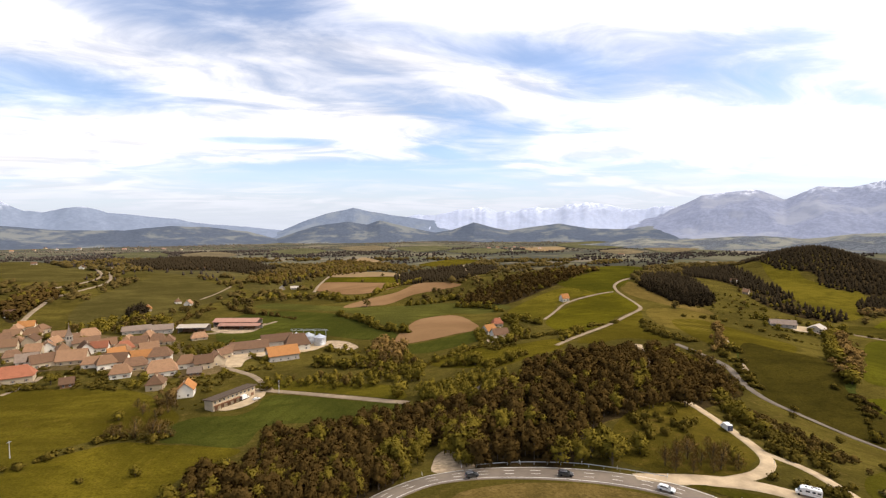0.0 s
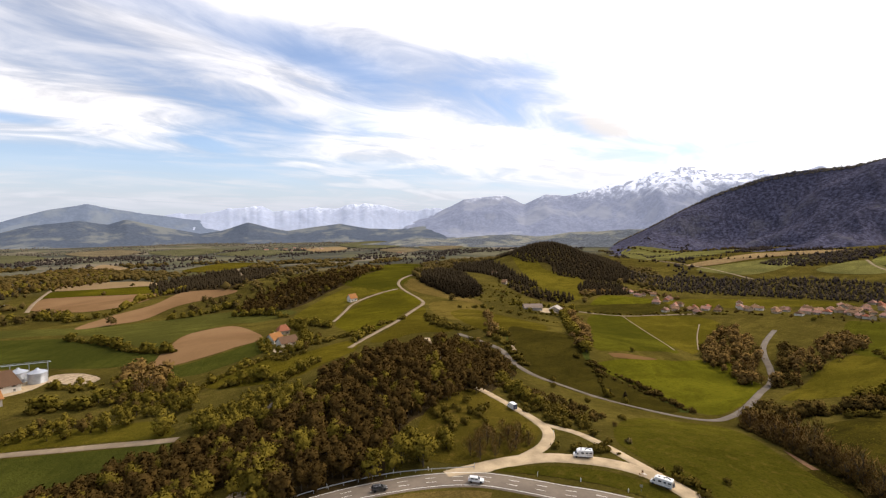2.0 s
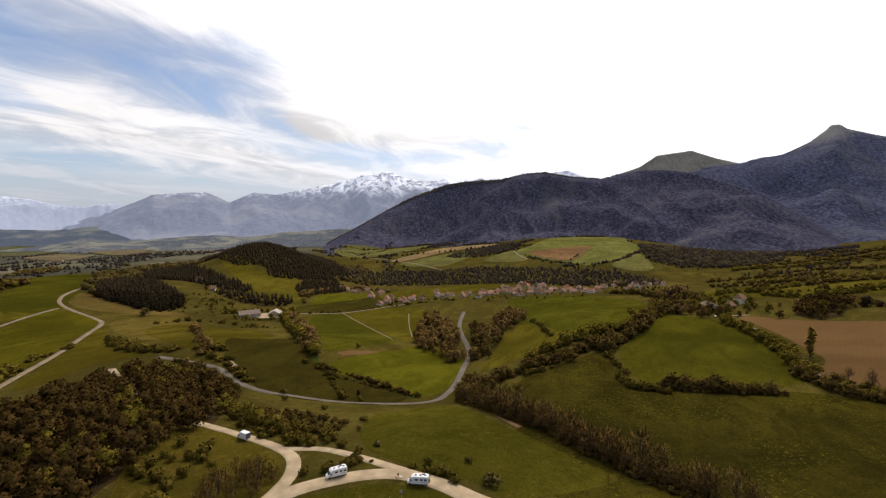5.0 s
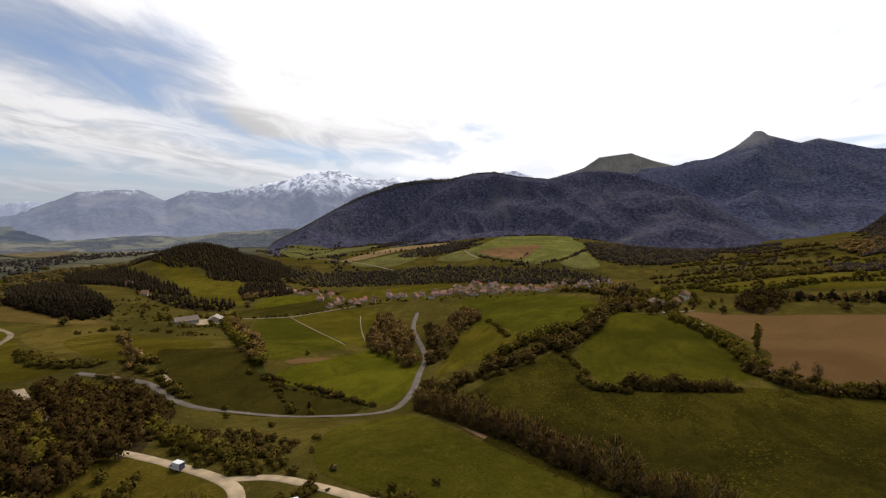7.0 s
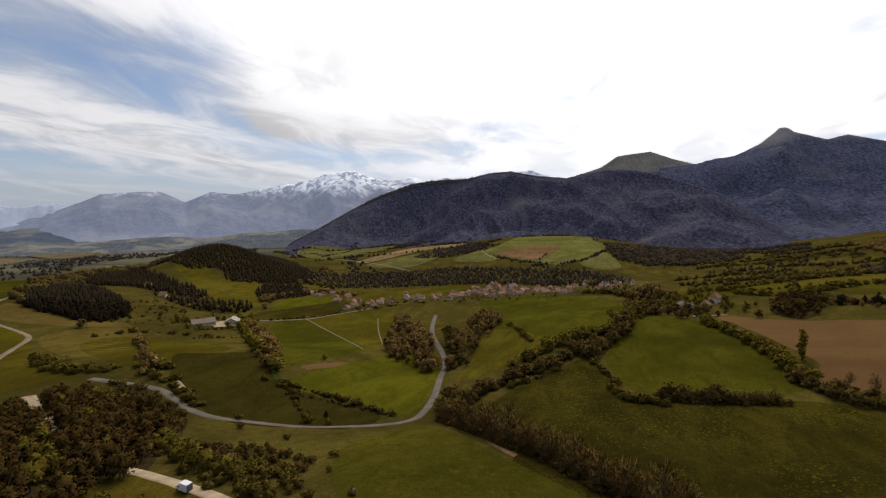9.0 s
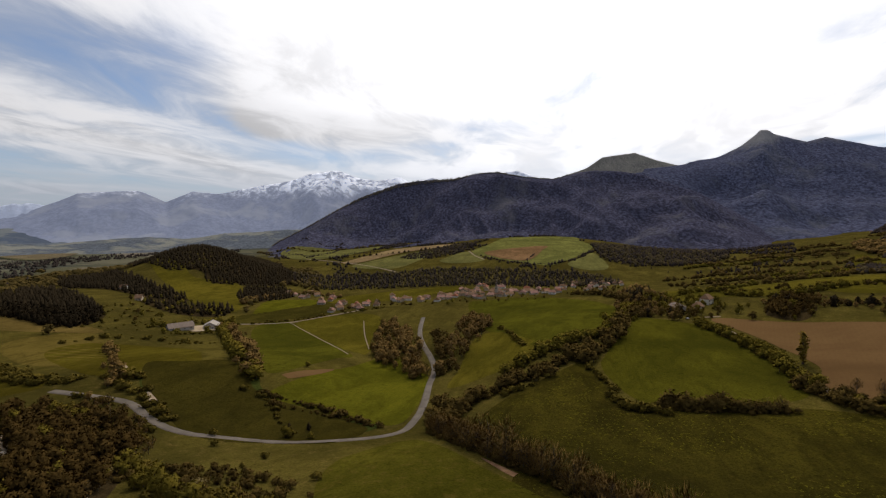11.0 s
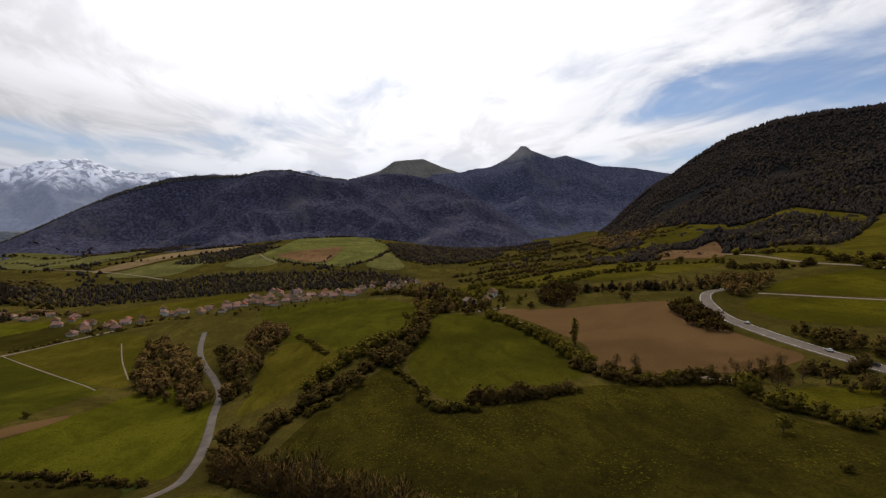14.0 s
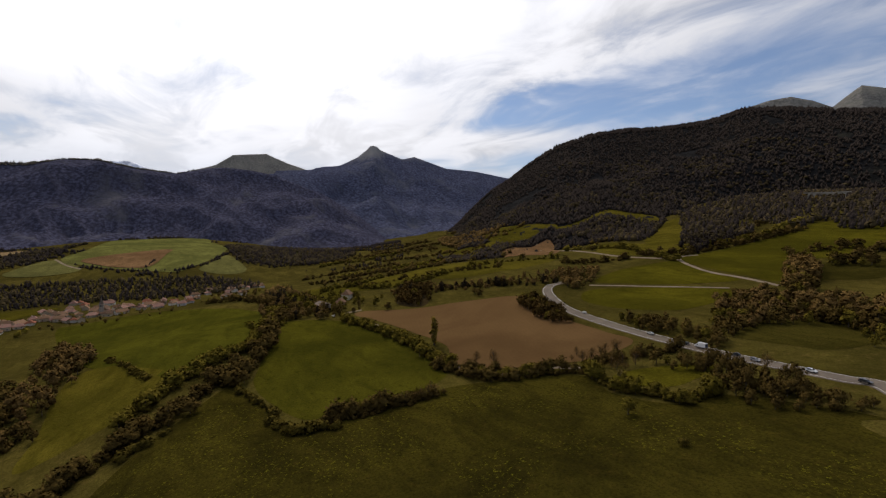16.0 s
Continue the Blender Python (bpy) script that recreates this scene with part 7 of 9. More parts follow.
OCTA_FACES = np.array([(0, 2, 4), (2, 1, 4), (1, 3, 4), (3, 0, 4), (2, 0, 5), (1, 2, 5), (3, 1, 5), (0, 3, 5)])


def turned_randomly(r, n):
    q = r.normal(size=(n, 4))
    q /= np.linalg.norm(q, axis=1, keepdims=True)
    w, x, y, z = q.T
    return np.stack([np.stack([1 - 2 * (y * y + z * z), 2 * (x * y - z * w), 2 * (x * z + y * w)], 1),
                     np.stack([2 * (x * y + z * w), 1 - 2 * (x * x + z * z), 2 * (y * z - x * w)], 1),
                     np.stack([2 * (x * z - y * w), 2 * (y * z + x * w), 1 - 2 * (x * x + y * y)], 1)], 1)


def clumps(r, centres, sizes, flat=0.7):
    """Irregular leaf clumps: uneven eight-sided tufts, each turned its own way."""
    n = len(centres)
    v = OCTA[None] * (0.55 + 0.9 * r.random((n, 6, 1)))
    v = v + r.normal(scale=0.18, size=v.shape)
    v = np.einsum("nij,nkj->nki", turned_randomly(r, n), v) * np.asarray(sizes)[:, None, None]
    v[:, :, 2] *= flat
    v = v + np.asarray(centres)[:, None, :]
    f = OCTA_FACES[None] + 6 * np.arange(n)[:, None, None]
    return v.reshape(-1, 3), f.reshape(-1, 3)


def sprays(r, centres, sizes):
    """Leaf sprays: small pointed tufts of foliage, each turned its own way."""
    n = len(centres)
    v = np.array([(-1, -0.65, 0), (1, -0.4, 0.2), (0.05, 0.95, 0)], float)[None] * (0.65 + 0.7 * r.random((n, 3, 1)))
    v = np.einsum("nij,nkj->nki", turned_randomly(r, n), v) * np.asarray(sizes)[:, None, None]
    v = v + np.asarray(centres)[:, None, :]
    return v.reshape(-1, 3), np.arange(3 * n).reshape(n, 3)


def twiglets(r, centres, way):
    """Fine upright twigs with a few buds: long slivers fanning up and out."""
    n = len(centres)
    d = unit(0.6 * way + r.normal(scale=0.3, size=(n, 3)) + (0, 0, 0.95))
    side = unit(np.cross(d, r.normal(size=(n, 3)))) * (0.005 + 0.008 * r.random((n, 1)))
    tip = centres + d * (0.08 + 0.11 * r.random((n, 1)))
    return np.stack([centres - side, centres + side, tip], 1).reshape(-1, 3), np.arange(3 * n).reshape(n, 3)


def faced(v, f, n):
    """The same faces, all turned along the normals of their corners."""
    g = np.cross(v[f[:, 1]] - v[f[:, 0]], v[f[:, 2]] - v[f[:, 0]])
    back = (g * n[f].mean(1)).sum(1) < 0
    f = f.copy()
    f[back] = f[back][:, ::-1]
    return f


def unit(v):
    return v / np.maximum(np.linalg.norm(v, axis=1, keepdims=True), 1e-6)


def stick(a, b, ra, rb, sides=5):
    """A tapered limb from a to b."""
    a, b = np.array(a, float), np.array(b, float)
    d = b - a
    d /= np.linalg.norm(d)
    u = np.cross(d, (0.3, 0.9, 0.2))
    u /= np.linalg.norm(u)
    w = np.cross(d, u)
    k = np.arange(sides) * 2 * np.pi / sides
    ring = np.cos(k)[:, None] * u + np.sin(k)[:, None] * w
    v = np.concatenate([a + ring * ra, b + ring * rb])
    f = [(i, (i + 1) % sides, sides + (i + 1) % sides) for i in range(sides)] + [(i, sides + (i + 1) % sides, sides + i) for i in range(sides)]
    return v, np.array(f)


def joined(pieces):
    vs, fs, n = [], [], 0
    for v, f in pieces:
        vs.append(v)
        fs.append(np.asarray(f) + n)
        n += len(v)
    return np.concatenate(vs), np.concatenate(fs)


def crown_lobes(kind, r):
    """The rounded masses of a crown one metre high: middle and radius of each."""
    rows = []
    if kind == "pine":
        for k in range(8):
            t = (k + r.random()) / 8
            w = 0.20 * math.sin(0.9 + 1.9 * t) * (0.5 + 0.7 * r.random())
            a = k * 2.4 + r.random()
            rows.append((w * math.cos(a), w * math.sin(a), 0.30 + 0.50 * t, 0.15 + 0.05 * r.random()))
        rows.append((0, 0, 0.80, 0.16))
    elif kind == "dark":
        for k in range(7):
            t = k / 6
            rows.append((r.normal() * 0.015, r.normal() * 0.015, 0.16 + 0.70 * t, 0.22 * (1 - t) ** 0.8 + 0.055))
    elif kind == "poplar":
        for k in range(14):
            t = k / 13
            rows.append((r.normal() * 0.016, r.normal() * 0.016, 0.10 + 0.82 * t, 0.050 * math.sin(0.5 + 2.3 * t) + 0.020))
    elif kind == "shrub":
        for k in range(7):
            a, q = r.random() * 6.28, 0.42 * math.sqrt(r.random())
            rows.append((q * math.cos(a), q * math.sin(a), 0.22 + 0.42 * r.random() * (1 - q), 0.24 + 0.10 * r.random()))
    else:
        rows.append((0, 0, 0.50, 0.27))
        for k in range(8):
            a, t = k * 2.4 + r.random(), r.random()
            q = (0.14 + 0.13 * r.random()) * math.sin(0.7 + 2.0 * t)
            rows.append((q * math.cos(a), q * math.sin(a), 0.20 + 0.60 * t, 0.14 + 0.09 * r.random()))
        rows.append((r.normal() * 0.05, r.normal() * 0.05, 0.83, 0.14))
    return np.array(rows)


def cone_crown(r, tiers):
    """A far conifer: ragged five-sided skirts one over the other."""
    vs, fs, n = [], [], 0
    for k in range(tiers):
        low, high = 0.05 + 0.8 * k / tiers, 0.05 + 0.8 * (k + 1) / tiers + 0.15
        w = (0.26 - 0.17 * k / tiers) * (0.8 + 0.4 * r.random(5))
        a = np.arange(5) * 1.2566 + r.random(5) * 0.7
        vs.append(np.concatenate([np.stack([w * np.cos(a), w * np.sin(a), low + 0.08 * r.random(5)], 1), [(r.normal() * 0.02, r.normal() * 0.02, high)]]))
        fs.append(np.array([(i, (i + 1) % 5, 5) for i in range(5)]) + n)
        n += 6
    v = np.concatenate(vs)
    return v, np.concatenate(fs), unit((v - (0, 0, 0.35)) * (1, 1, 0.4) + (0, 0, 0.02))


def tree_shape(kind, seed, detail):
    """Trunk with limbs, and crown with its normals, of one tree one metre high. detail: number of leaf sprays."""
    r = np.random.default_rng(seed)
    lobes = crown_lobes(kind, r)
    bare = kind == "bare"
    lean = r.normal(scale=0.02, size=2)
    wood_parts = [stick((0, 0, -0.03), (lean[0], lean[1], 0.72 if kind != "shrub" else 0.3), 0.026, 0.010)]
    if detail >= 40:
        for x, y, z, q in lobes:
            wood_parts.append(stick((lean[0] * z, lean[1] * z, max(0.0, z * 0.55 - 0.06)), (x * 1.2 + 0.002, y * 1.2, z + q * 0.6), 0.011, 0.003, 3))
    if bare and detail >= 40:
        for k in range(26):
            x, y, z, q = lobes[r.integers(len(lobes))]
            d = r.normal(size=3) * (0.07, 0.07, 0.05) + (0, 0, 0.16)
            wood_parts.append(stick((x * 0.8, y * 0.8, z * 0.8), (x + d[0], y + d[1], z * 0.9 + d[2]), 0.006, 0.0015, 3))
    if detail < 10:
        if kind == "dark":
            crown = cone_crown(r, 2 if detail > 4 else 1)
        else:
            pick = lobes[np.linspace(0, len(lobes) - 1, 4 if detail > 4 else 2).astype(int)]
            v, f = clumps(r, pick[:, :3], pick[:, 3] * (1.45 if detail > 4 else 1.75), 0.9)
            crown = (v, f, unit((v - (0, 0, 0.4)) * (1, 1, 0.8)))
        return joined(wood_parts), (crown[0], faced(*crown), crown[2])
    # leaf sprays over each rounded mass, denser on the larger, with a dim body within
    n = int(detail * (3.2 if bare else 1.8))
    share = lobes[:, 3] ** 2
    pick = lobes[r.choice(len(lobes), n, p=share / share.sum())]
    way = unit(r.normal(size=(n, 3)) + (0, 0, 0.25))
    centres = pick[:, :3] + way * pick[:, 3:4] * (0.72 + 0.55 * r.random((n, 1)) - (0.35 * r.random((n, 1)) if bare else 0.0)) * ((1, 1, 1.15) if bare else (1, 1, 0.95))
    centres[:, 2] = np.clip(centres[:, 2], 0.04, 1.02)
    size = (0.044 + 0.044 * r.random(n)) * (120.0 / n) ** 0.42 * (1.5 if kind == "shrub" else 0.75 if kind == "poplar" else 1.0)
    lv, lf = twiglets(r, centres, way) if bare else sprays(r, centres, size)
    ln = np.repeat(unit(0.45 * way + 0.7 * unit(centres - (0, 0, 0.30)) + r.normal(scale=0.16, size=way.shape)), 3, 0)
    if bare and detail >= 100:
        crown = (lv, lf, ln)
    else:
        cv, cf = clumps(r, lobes[:, :3], lobes[:, 3] * 0.70, 1.0)
        cn = unit(unit(cv - (0, 0, 0.30)) + 0.5 * unit(cv - np.repeat(lobes[:, :3], 6, 0)))
        v, f = joined([(cv, cf), (lv, lf)])
        crown = (v, f, np.concatenate([cn, ln]))
    return joined(wood_parts), (crown[0], faced(*crown), crown[2])


class Kind:
    """A kind of tree: its shape, foliage and words."""

    def __init__(self, shape, leaf, name, label, detail):
        self.shape, self.leaf, self.name, self.label = shape, leaf, name, label
        self.fine = [tree_shape(shape, 100 + k, detail) for k in range(4)]
        self.rough = [tree_shape(shape, 200 + k, 110 if shape == "bare" else max(70, int(detail * 0.7))) for k in range(5)]
        if shape == "bare":
            shape = "leafy"
        self.middling = [tree_shape(shape, 400 + k, 52) for k in range(5)]
        self.speck = [tree_shape(shape, 300 + k, 6) for k in range(5)]
        self.dot = [tree_shape(shape, 500 + k, 3) for k in range(5)]
        self.first = []


PINE = Kind("pine", LEAF_PINE, "pine_tree", "dark brownish green pine tree in dense wood", 230)
LEAFY = Kind("leafy", LEAF_SPRING, "tree", "broadleaved tree with yellow-green spring leaves", 190)
DARK = Kind("dark", LEAF_DARK, "conifer_tree", "dark green pointed conifer tree", 150)
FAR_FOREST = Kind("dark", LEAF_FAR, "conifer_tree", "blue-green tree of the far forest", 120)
MOUNT = Kind("dark", LEAF_MOUNT, "conifer_tree", "dark tree of the mountain forest", 120)
HAZEL = Kind("leafy", LEAF_HAZEL, "tree", "pale green tree on the mountain side", 120)
SLOPE_TREE = Kind("leafy", LEAF_SLOPE, "tree", "budding tree on the mountain side", 120)
THICKET = Kind("leafy", LEAF_THICKET, "tree", "dark brownish green tree in thicket", 130)
SHRUB = Kind("shrub", LEAF_SHRUB, "shrub", "low rounded green shrub in grass", 110)
BRAMBLE = Kind("shrub", LEAF_THICKET, "shrub", "dark brownish bramble at the foot of trees", 80)
BARE = Kind("bare", TWIGS, "bare_tree", "thin brown tree just budding in spring", 130)
BLOSSOM = Kind("shrub", LEAF_BLOSSOM, "blossoming_shrub", "rounded shrub in pale white spring blossom", 120)
POPLAR = Kind("poplar", LEAF_POPLAR, "poplar_tree", "tall slender columnar poplar beside ploughed field", 260)


def single_tree(kind, tall, place, group="", wide=1.0):
    """A tree as a thing of its own, a copy of one of the first four of its kind."""
    x, y = place
    if len(kind.first) < 4:
        k = len(kind.first)
        (tv, tf), (cv, cf, cn) = kind.fine[k]
        base = new(kind.name)
        base.empty_display_size = 0.2
        part("trunk", mesh_from("trunk", tv, tf, False), BARK, base, "grey-brown bark trunk and limbs")
        crown = mesh_from("crown", cv, cf)
        crown.normals_split_custom_set_from_vertices(cn)
        part("crown", crown, kind.leaf, base)
        tagged(base, kind.label, "shrub" if kind.shape == "shrub" else "tree", group)
        kind.first.append(base)
        made = base
    else:
        made = copy_thing(kind.first[int(rng.integers(4))], Matrix.Identity(4))
        if group:
            made["group"] = group
    s = tall * float(0.6 + 0.65 * rng.random())
    w = s * wide * float(0.85 + 0.35 * rng.random())
    made.matrix_basis = Matrix.LocRotScale((x, y, ground_at(x, y) - 0.02), Euler((0, 0, float(rng.random() * 6.28))), (w, w, s))
    return made


def plant_many(name, kind, places, talls, label, z=None, wide=1.0, far=False):
    """Many trees as one mass of foliage: rougher copies with distance, each turned and sized its own way."""
    if not len(places):
        return
    places = np.asarray(places, float)
    z = land(places[:, 0], places[:, 1]) if z is None else z
    vs, fs, n = [], [], 0
    ms, ns = [], []
    pick = rng.integers(5, size=len(places))
    away = np.hypot(places[:, 0] - 40, places[:, 1] - 30)
    level = np.full(len(places), 3) if far else np.digitize(away, (310, 680, 1150))
    stock = (kind.rough, kind.middling, kind.speck, kind.dot)
    for step in range(4):
        for k, ((tv, tf), (cv, cf, cn)) in enumerate(stock[step]):
            sel = np.where((pick == k) & (level == step))[0]
            if not len(sel):
                continue
            # the trunk alone of the wood, the whole crown
            tv, tf = (tv[:0], tf[:0]) if step > 1 else (tv, tf) if kind.shape == "bare" and step == 0 else (tv[:10], tf[:10])
            v = np.concatenate([tv, cv])
            f = np.concatenate([tf, cf + len(tv)])
            a = rng.random(len(sel)) * 6.28
            s = talls[sel]
            w = s * wide * (0.85 + 0.4 * rng.random(len(sel))) * (1.0, 1.05, 1.15, 1.4)[step]
            X = (v[None, :, 0] * np.cos(a)[:, None] - v[None, :, 1] * np.sin(a)[:, None]) * w[:, None] + places[sel, 0:1]
            Y = (v[None, :, 0] * np.sin(a)[:, None] + v[None, :, 1] * np.cos(a)[:, None]) * w[:, None] + places[sel, 1:2]
            Z = v[None, :, 2] * s[:, None] + z[sel][:, None]
            q = np.concatenate([unit(tv * (1, 1, 0) + (1e-4, 0, 0)), cn])
            ns.append(np.stack([q[None, :, 0] * np.cos(a)[:, None] - q[None, :, 1] * np.sin(a)[:, None], q[None, :, 0] * np.sin(a)[:, None] + q[None, :, 1] * np.cos(a)[:, None], np.broadcast_to(q[None, :, 2], X.shape)], -1).reshape(-1, 3))
            vs.append(np.stack([X, Y, Z], -1).reshape(-1, 3))
            fs.append((f[None] + (n + len(v) * np.arange(len(sel)))[:, None, None]).reshape(-1, 3))
            ms.append(np.tile(np.concatenate([np.zeros(len(tf), int), np.ones(len(cf), int)]), len(sel)))
            n += len(v) * len(sel)
    V, F, M = np.concatenate(vs), np.concatenate(fs), np.concatenate(ms)
    me = bpy.data.meshes.new(name)
    me.vertices.add(len(V))
    me.vertices.foreach_set("co", V.astype(np.float32).ravel())
    me.loops.add(3 * len(F))
    me.loops.foreach_set("vertex_index", F.astype(np.int32).ravel())
    me.polygons.add(len(F))
    me.polygons.foreach_set("loop_start", np.arange(0, 3 * len(F), 3, dtype=np.int32))
    me.polygons.foreach_set("material_index", M.astype(np.int32))
    me.materials.append(BARK)
    me.materials.append(kind.leaf)
    me.update(calc_edges=True)
    me.polygons.foreach_set("use_smooth", np.ones(len(F), bool))
    me.normals_split_custom_set_from_vertices(np.concatenate(ns).astype(np.float32))
    return tagged(new(name, me), label, "woods", kind="stuff")


def spread(points, spacing, jitter=0.45):
    """Places on a jittered grid within an area."""
    edge = np.array(points, float)
    lo, hi = edge.min(0), edge.max(0)
    gx, gy = np.meshgrid(np.arange(lo[0], hi[0] + spacing, spacing), np.arange(lo[1], hi[1] + spacing, spacing))
    gx[1::2] += spacing / 2
    gx = gx.ravel() + (rng.random(gx.size) - 0.5) * 2 * jitter * spacing
    gy = gy.ravel() + (rng.random(gy.size) - 0.5) * 2 * jitter * spacing
    keep = inside(curve_through(points, spacing, True), gx, gy)
    return np.stack([gx[keep], gy[keep]], 1)


def off_roads(places, margin=1.2):
    keep = np.ones(len(places), bool)
    for line, width in ROADS:
        for q in line[::2]:
            keep &= np.hypot(places[:, 0] - q[0], places[:, 1] - q[1]) > width / 2 + margin
    for q, reach in HOMES:
        keep &= np.hypot(places[:, 0] - q[0], places[:, 1] - q[1]) > reach + 1.0
    return places[keep]


WOOD_WORDS = {"pine": "dense dark brownish pine wood on the hill", "leafy": "yellow-green broadleaved wood in spring leaf", "dark": "dark green conifer wood", "shrub": "thicket of low green shrubs", "bare": "thicket of thin budding brown trees"}
budget = {"pine": 150, "leafy": 270, "dark": 100, "shrub": 230, "bare": 150}


MIXED = {k.name + k.leaf.name: v for k, v in ((PINE, (LEAFY, 0.12)), (LEAFY, (THICKET, 0.28)), (THICKET, (LEAFY, 0.22)), (BARE, (THICKET, 0.12)), (MOUNT, (SLOPE_TREE, 0.3)))}


def wood(kind, spacing, tall, points):
    places = off_roads(spread(points, spacing))
    if not len(places):
        return
    if kind in (PINE, DARK) and len(places) > 60:
        field("forest_floor", FOREST_FLOOR, points, -0.02)
    away = np.hypot(places[:, 0] - 50, places[:, 1] - 45)
    order = np.argsort(away)
    places, away = places[order], away[order]
    own = min(int((away < 260).sum()), budget[kind.shape], 70)
    budget[kind.shape] -= own
    for p in places[:own]:
        single_tree(kind, tall, p, kind.name.replace("_", " ") + "s of the wood")
    rest = places[own:]
    guest, part_of = MIXED.get(kind.name + kind.leaf.name, (LEAFY, 0.0))
    other = rng.random(len(rest)) < part_of
    size = tall * (0.5 + 0.8 * rng.random(len(rest))) if kind is not DARK else tall * (0.8 + 0.4 * rng.random(len(rest)))
    plant_many("woods", kind, rest[~other], size[~other], WOOD_WORDS[kind.shape])
    if other.any():
        plant_many("woods", guest, rest[other], size[other] * 0.95, guest.label + " among others")


def hedge(kind, spacing, tall, width, points):
    line = curve_through(points, spacing)
    n = len(line)
    line = line + (rng.random((n, 2)) - 0.5) * width
    more = line[rng.random(n) < 0.6]
    places = off_roads(np.concatenate([line, more + (rng.random(more.shape) - 0.5) * width * 1.6]), 0.6)
    away = np.hypot(places[:, 0] - 50, places[:, 1] - 45)
    near = (away < 420) & (rng.random(len(places)) < 0.8)
    idx = np.where(near)[0][:budget[kind.shape]]
    budget[kind.shape] -= len(idx)
    for k in idx:
        single_tree(kind, tall, places[k], kind.name.replace("_", " ") + "s in the hedgerows", 1.15)
    rest = np.delete(places, idx, 0)
    plant_many("hedgerow", kind, rest, tall * (0.4 + 0.85 * rng.random(len(rest)) ** 1.3), "overgrown hedgerow of " + kind.label, wide=1.25)
    if kind.shape in ("leafy", "bare"):
        # brambles and saplings fill the foot of a tall hedge
        low = curve_through(points, max(2.6, float(np.mean(away)) / 95))
        low = off_roads(low + (rng.random(low.shape) - 0.5) * width * 0.8, 0.6)
        plant_many("undergrowth", SHRUB if kind is LEAFY else BRAMBLE, low, min(tall, 8.0) * ((0.16 if kind is BARE else 0.28) + 0.28 * rng.random(len(low))), "low brambles and saplings at the hedgerow's foot", wide=1.2)


def lone_tree(kind, tall, place):
    single_tree(kind, tall, place, wide=1.2 if kind is LEAFY else 1.3 if kind is POPLAR else 1.0)


wood(PINE, 4.6, 8.0, [(-68.5, 193.9), (-49.2, 205.8), (-47.4, 231.8), (-23.6, 230.7), (0.8, 233.1), (20.4, 230.1), (34.7, 230.7), (53.7, 212.9), (73.2, 230.5), (89.1, 249.3), (118.4, 262.1), (188.3, 296.5), (207.9, 281.4), (210.6, 246.4), (187.1, 212.8), (143.1, 178.4), (134.5, 181.4), (107.5, 172.6), (89.3, 166.1), (70.3, 146.0), (59.4, 130.7), (42.3, 132.9), (35.3, 140.1), (34.2, 151.2), (30.3, 173.1), (19.8, 176.1), (13.5, 154.4), (5.1, 133.9), (-4.4, 125.6), (-12.8, 120.9), (-55.7, 154.2)])
wood(LEAFY, 5.5, 8.5, [(9.0, 177.0), (24.1, 175.3), (17.8, 158.1), (11.9, 136.8), (5.1, 133.2), (4.2, 157.9)])
wood(LEAFY, 5.5, 9.0, [(28.4, 174.7), (41.9, 185.1), (39.8, 149.9), (31.7, 140.1), (28.6, 152.0)])
wood(LEAFY, 6.5, 9, [(46.9, 136.0), (66.2, 145.8), (83.1, 146.8), (71.7, 126.5), (59.2, 126.4), (46.2, 129.0)])
wood(LEAFY, 6, 6, [(-61.7, 324.2), (-31.9, 318.5), (5.2, 309.0), (15.4, 292.6), (-2.1, 287.1), (-37.1, 300.6), (-54.9, 305.8)])
wood(LEAFY, 6.5, 8, [(-2, 352), (25, 376), (36, 314), (34, 284), (15, 291), (2, 318)])
wood(LEAFY, 4.8, 8.0, [(28.9, 254.6), (49.2, 261.1), (72.7, 249.3), (75.5, 237.7), (55.0, 217.9), (37.5, 230.1)])
wood(BARE, 6, 10, [(4, 389), (25, 387), (32, 353), (17, 325), (6, 344)])
wood(PINE, 6, 8, [(121, 583), (162, 642), (238, 693), (392, 735), (296, 638), (231, 593), (178, 562), (136, 565)])
wood(DARK, 5.5, 9, [(380, 598), (425, 654), (510, 706), (490, 611), (456, 544), (405, 509), (378, 514), (380, 561)])
wood(DARK, 7.5, 9, [(1079, 1200), (1501, 1513), (1914, 1669), (1402, 1038), (999, 643), (889, 575), (777, 586), (714, 624), (758, 683), (758, 777)])
wood(MOUNT, 10, 9, [(1700, -55), (1740, -240), (1600, -410), (1260, -310), (1200, -160), (1310, -50)])
wood(MOUNT, 9, 8.5, [(1001, 644), (1100, 462), (1164, 346), (1158, 222), (1136, 64), (1076, -22), (950, -51), (922, 95), (945, 234), (872, 494)])
wood(DARK, 8, 9, [(772, 1036), (803, 941), (664, 700), (609, 574), (566, 561), (568, 630), (627, 810)])
wood(THICKET, 11, 9, [(-224, 976), (-158, 1120), (-70, 1408), (70, 1257), (-4, 1106), (-95, 984), (-162, 869)])
wood(DARK, 10, 9, [(-568, 1271), (-529, 1633), (-226, 1219), (-220, 1059), (-323, 1100), (-450, 1078)])
wood(DARK, 10, 9, [(66, 981), (161, 1150), (288, 1266), (333, 1142), (173, 760), (109, 780), (63, 796)])
wood(PINE, 6, 9, [(-420, 625), (-457, 710), (-462, 776), (-420, 740), (-397, 645), (-359, 549)])
wood(LEAFY, 8, 10, [(-295, 477), (-253, 477), (-213, 482), (-183, 496), (-196, 516), (-240, 545), (-262, 512)])
wood(DARK, 6, 11, [(-260, 569), (-269, 625), (-242, 578), (-233, 542)])
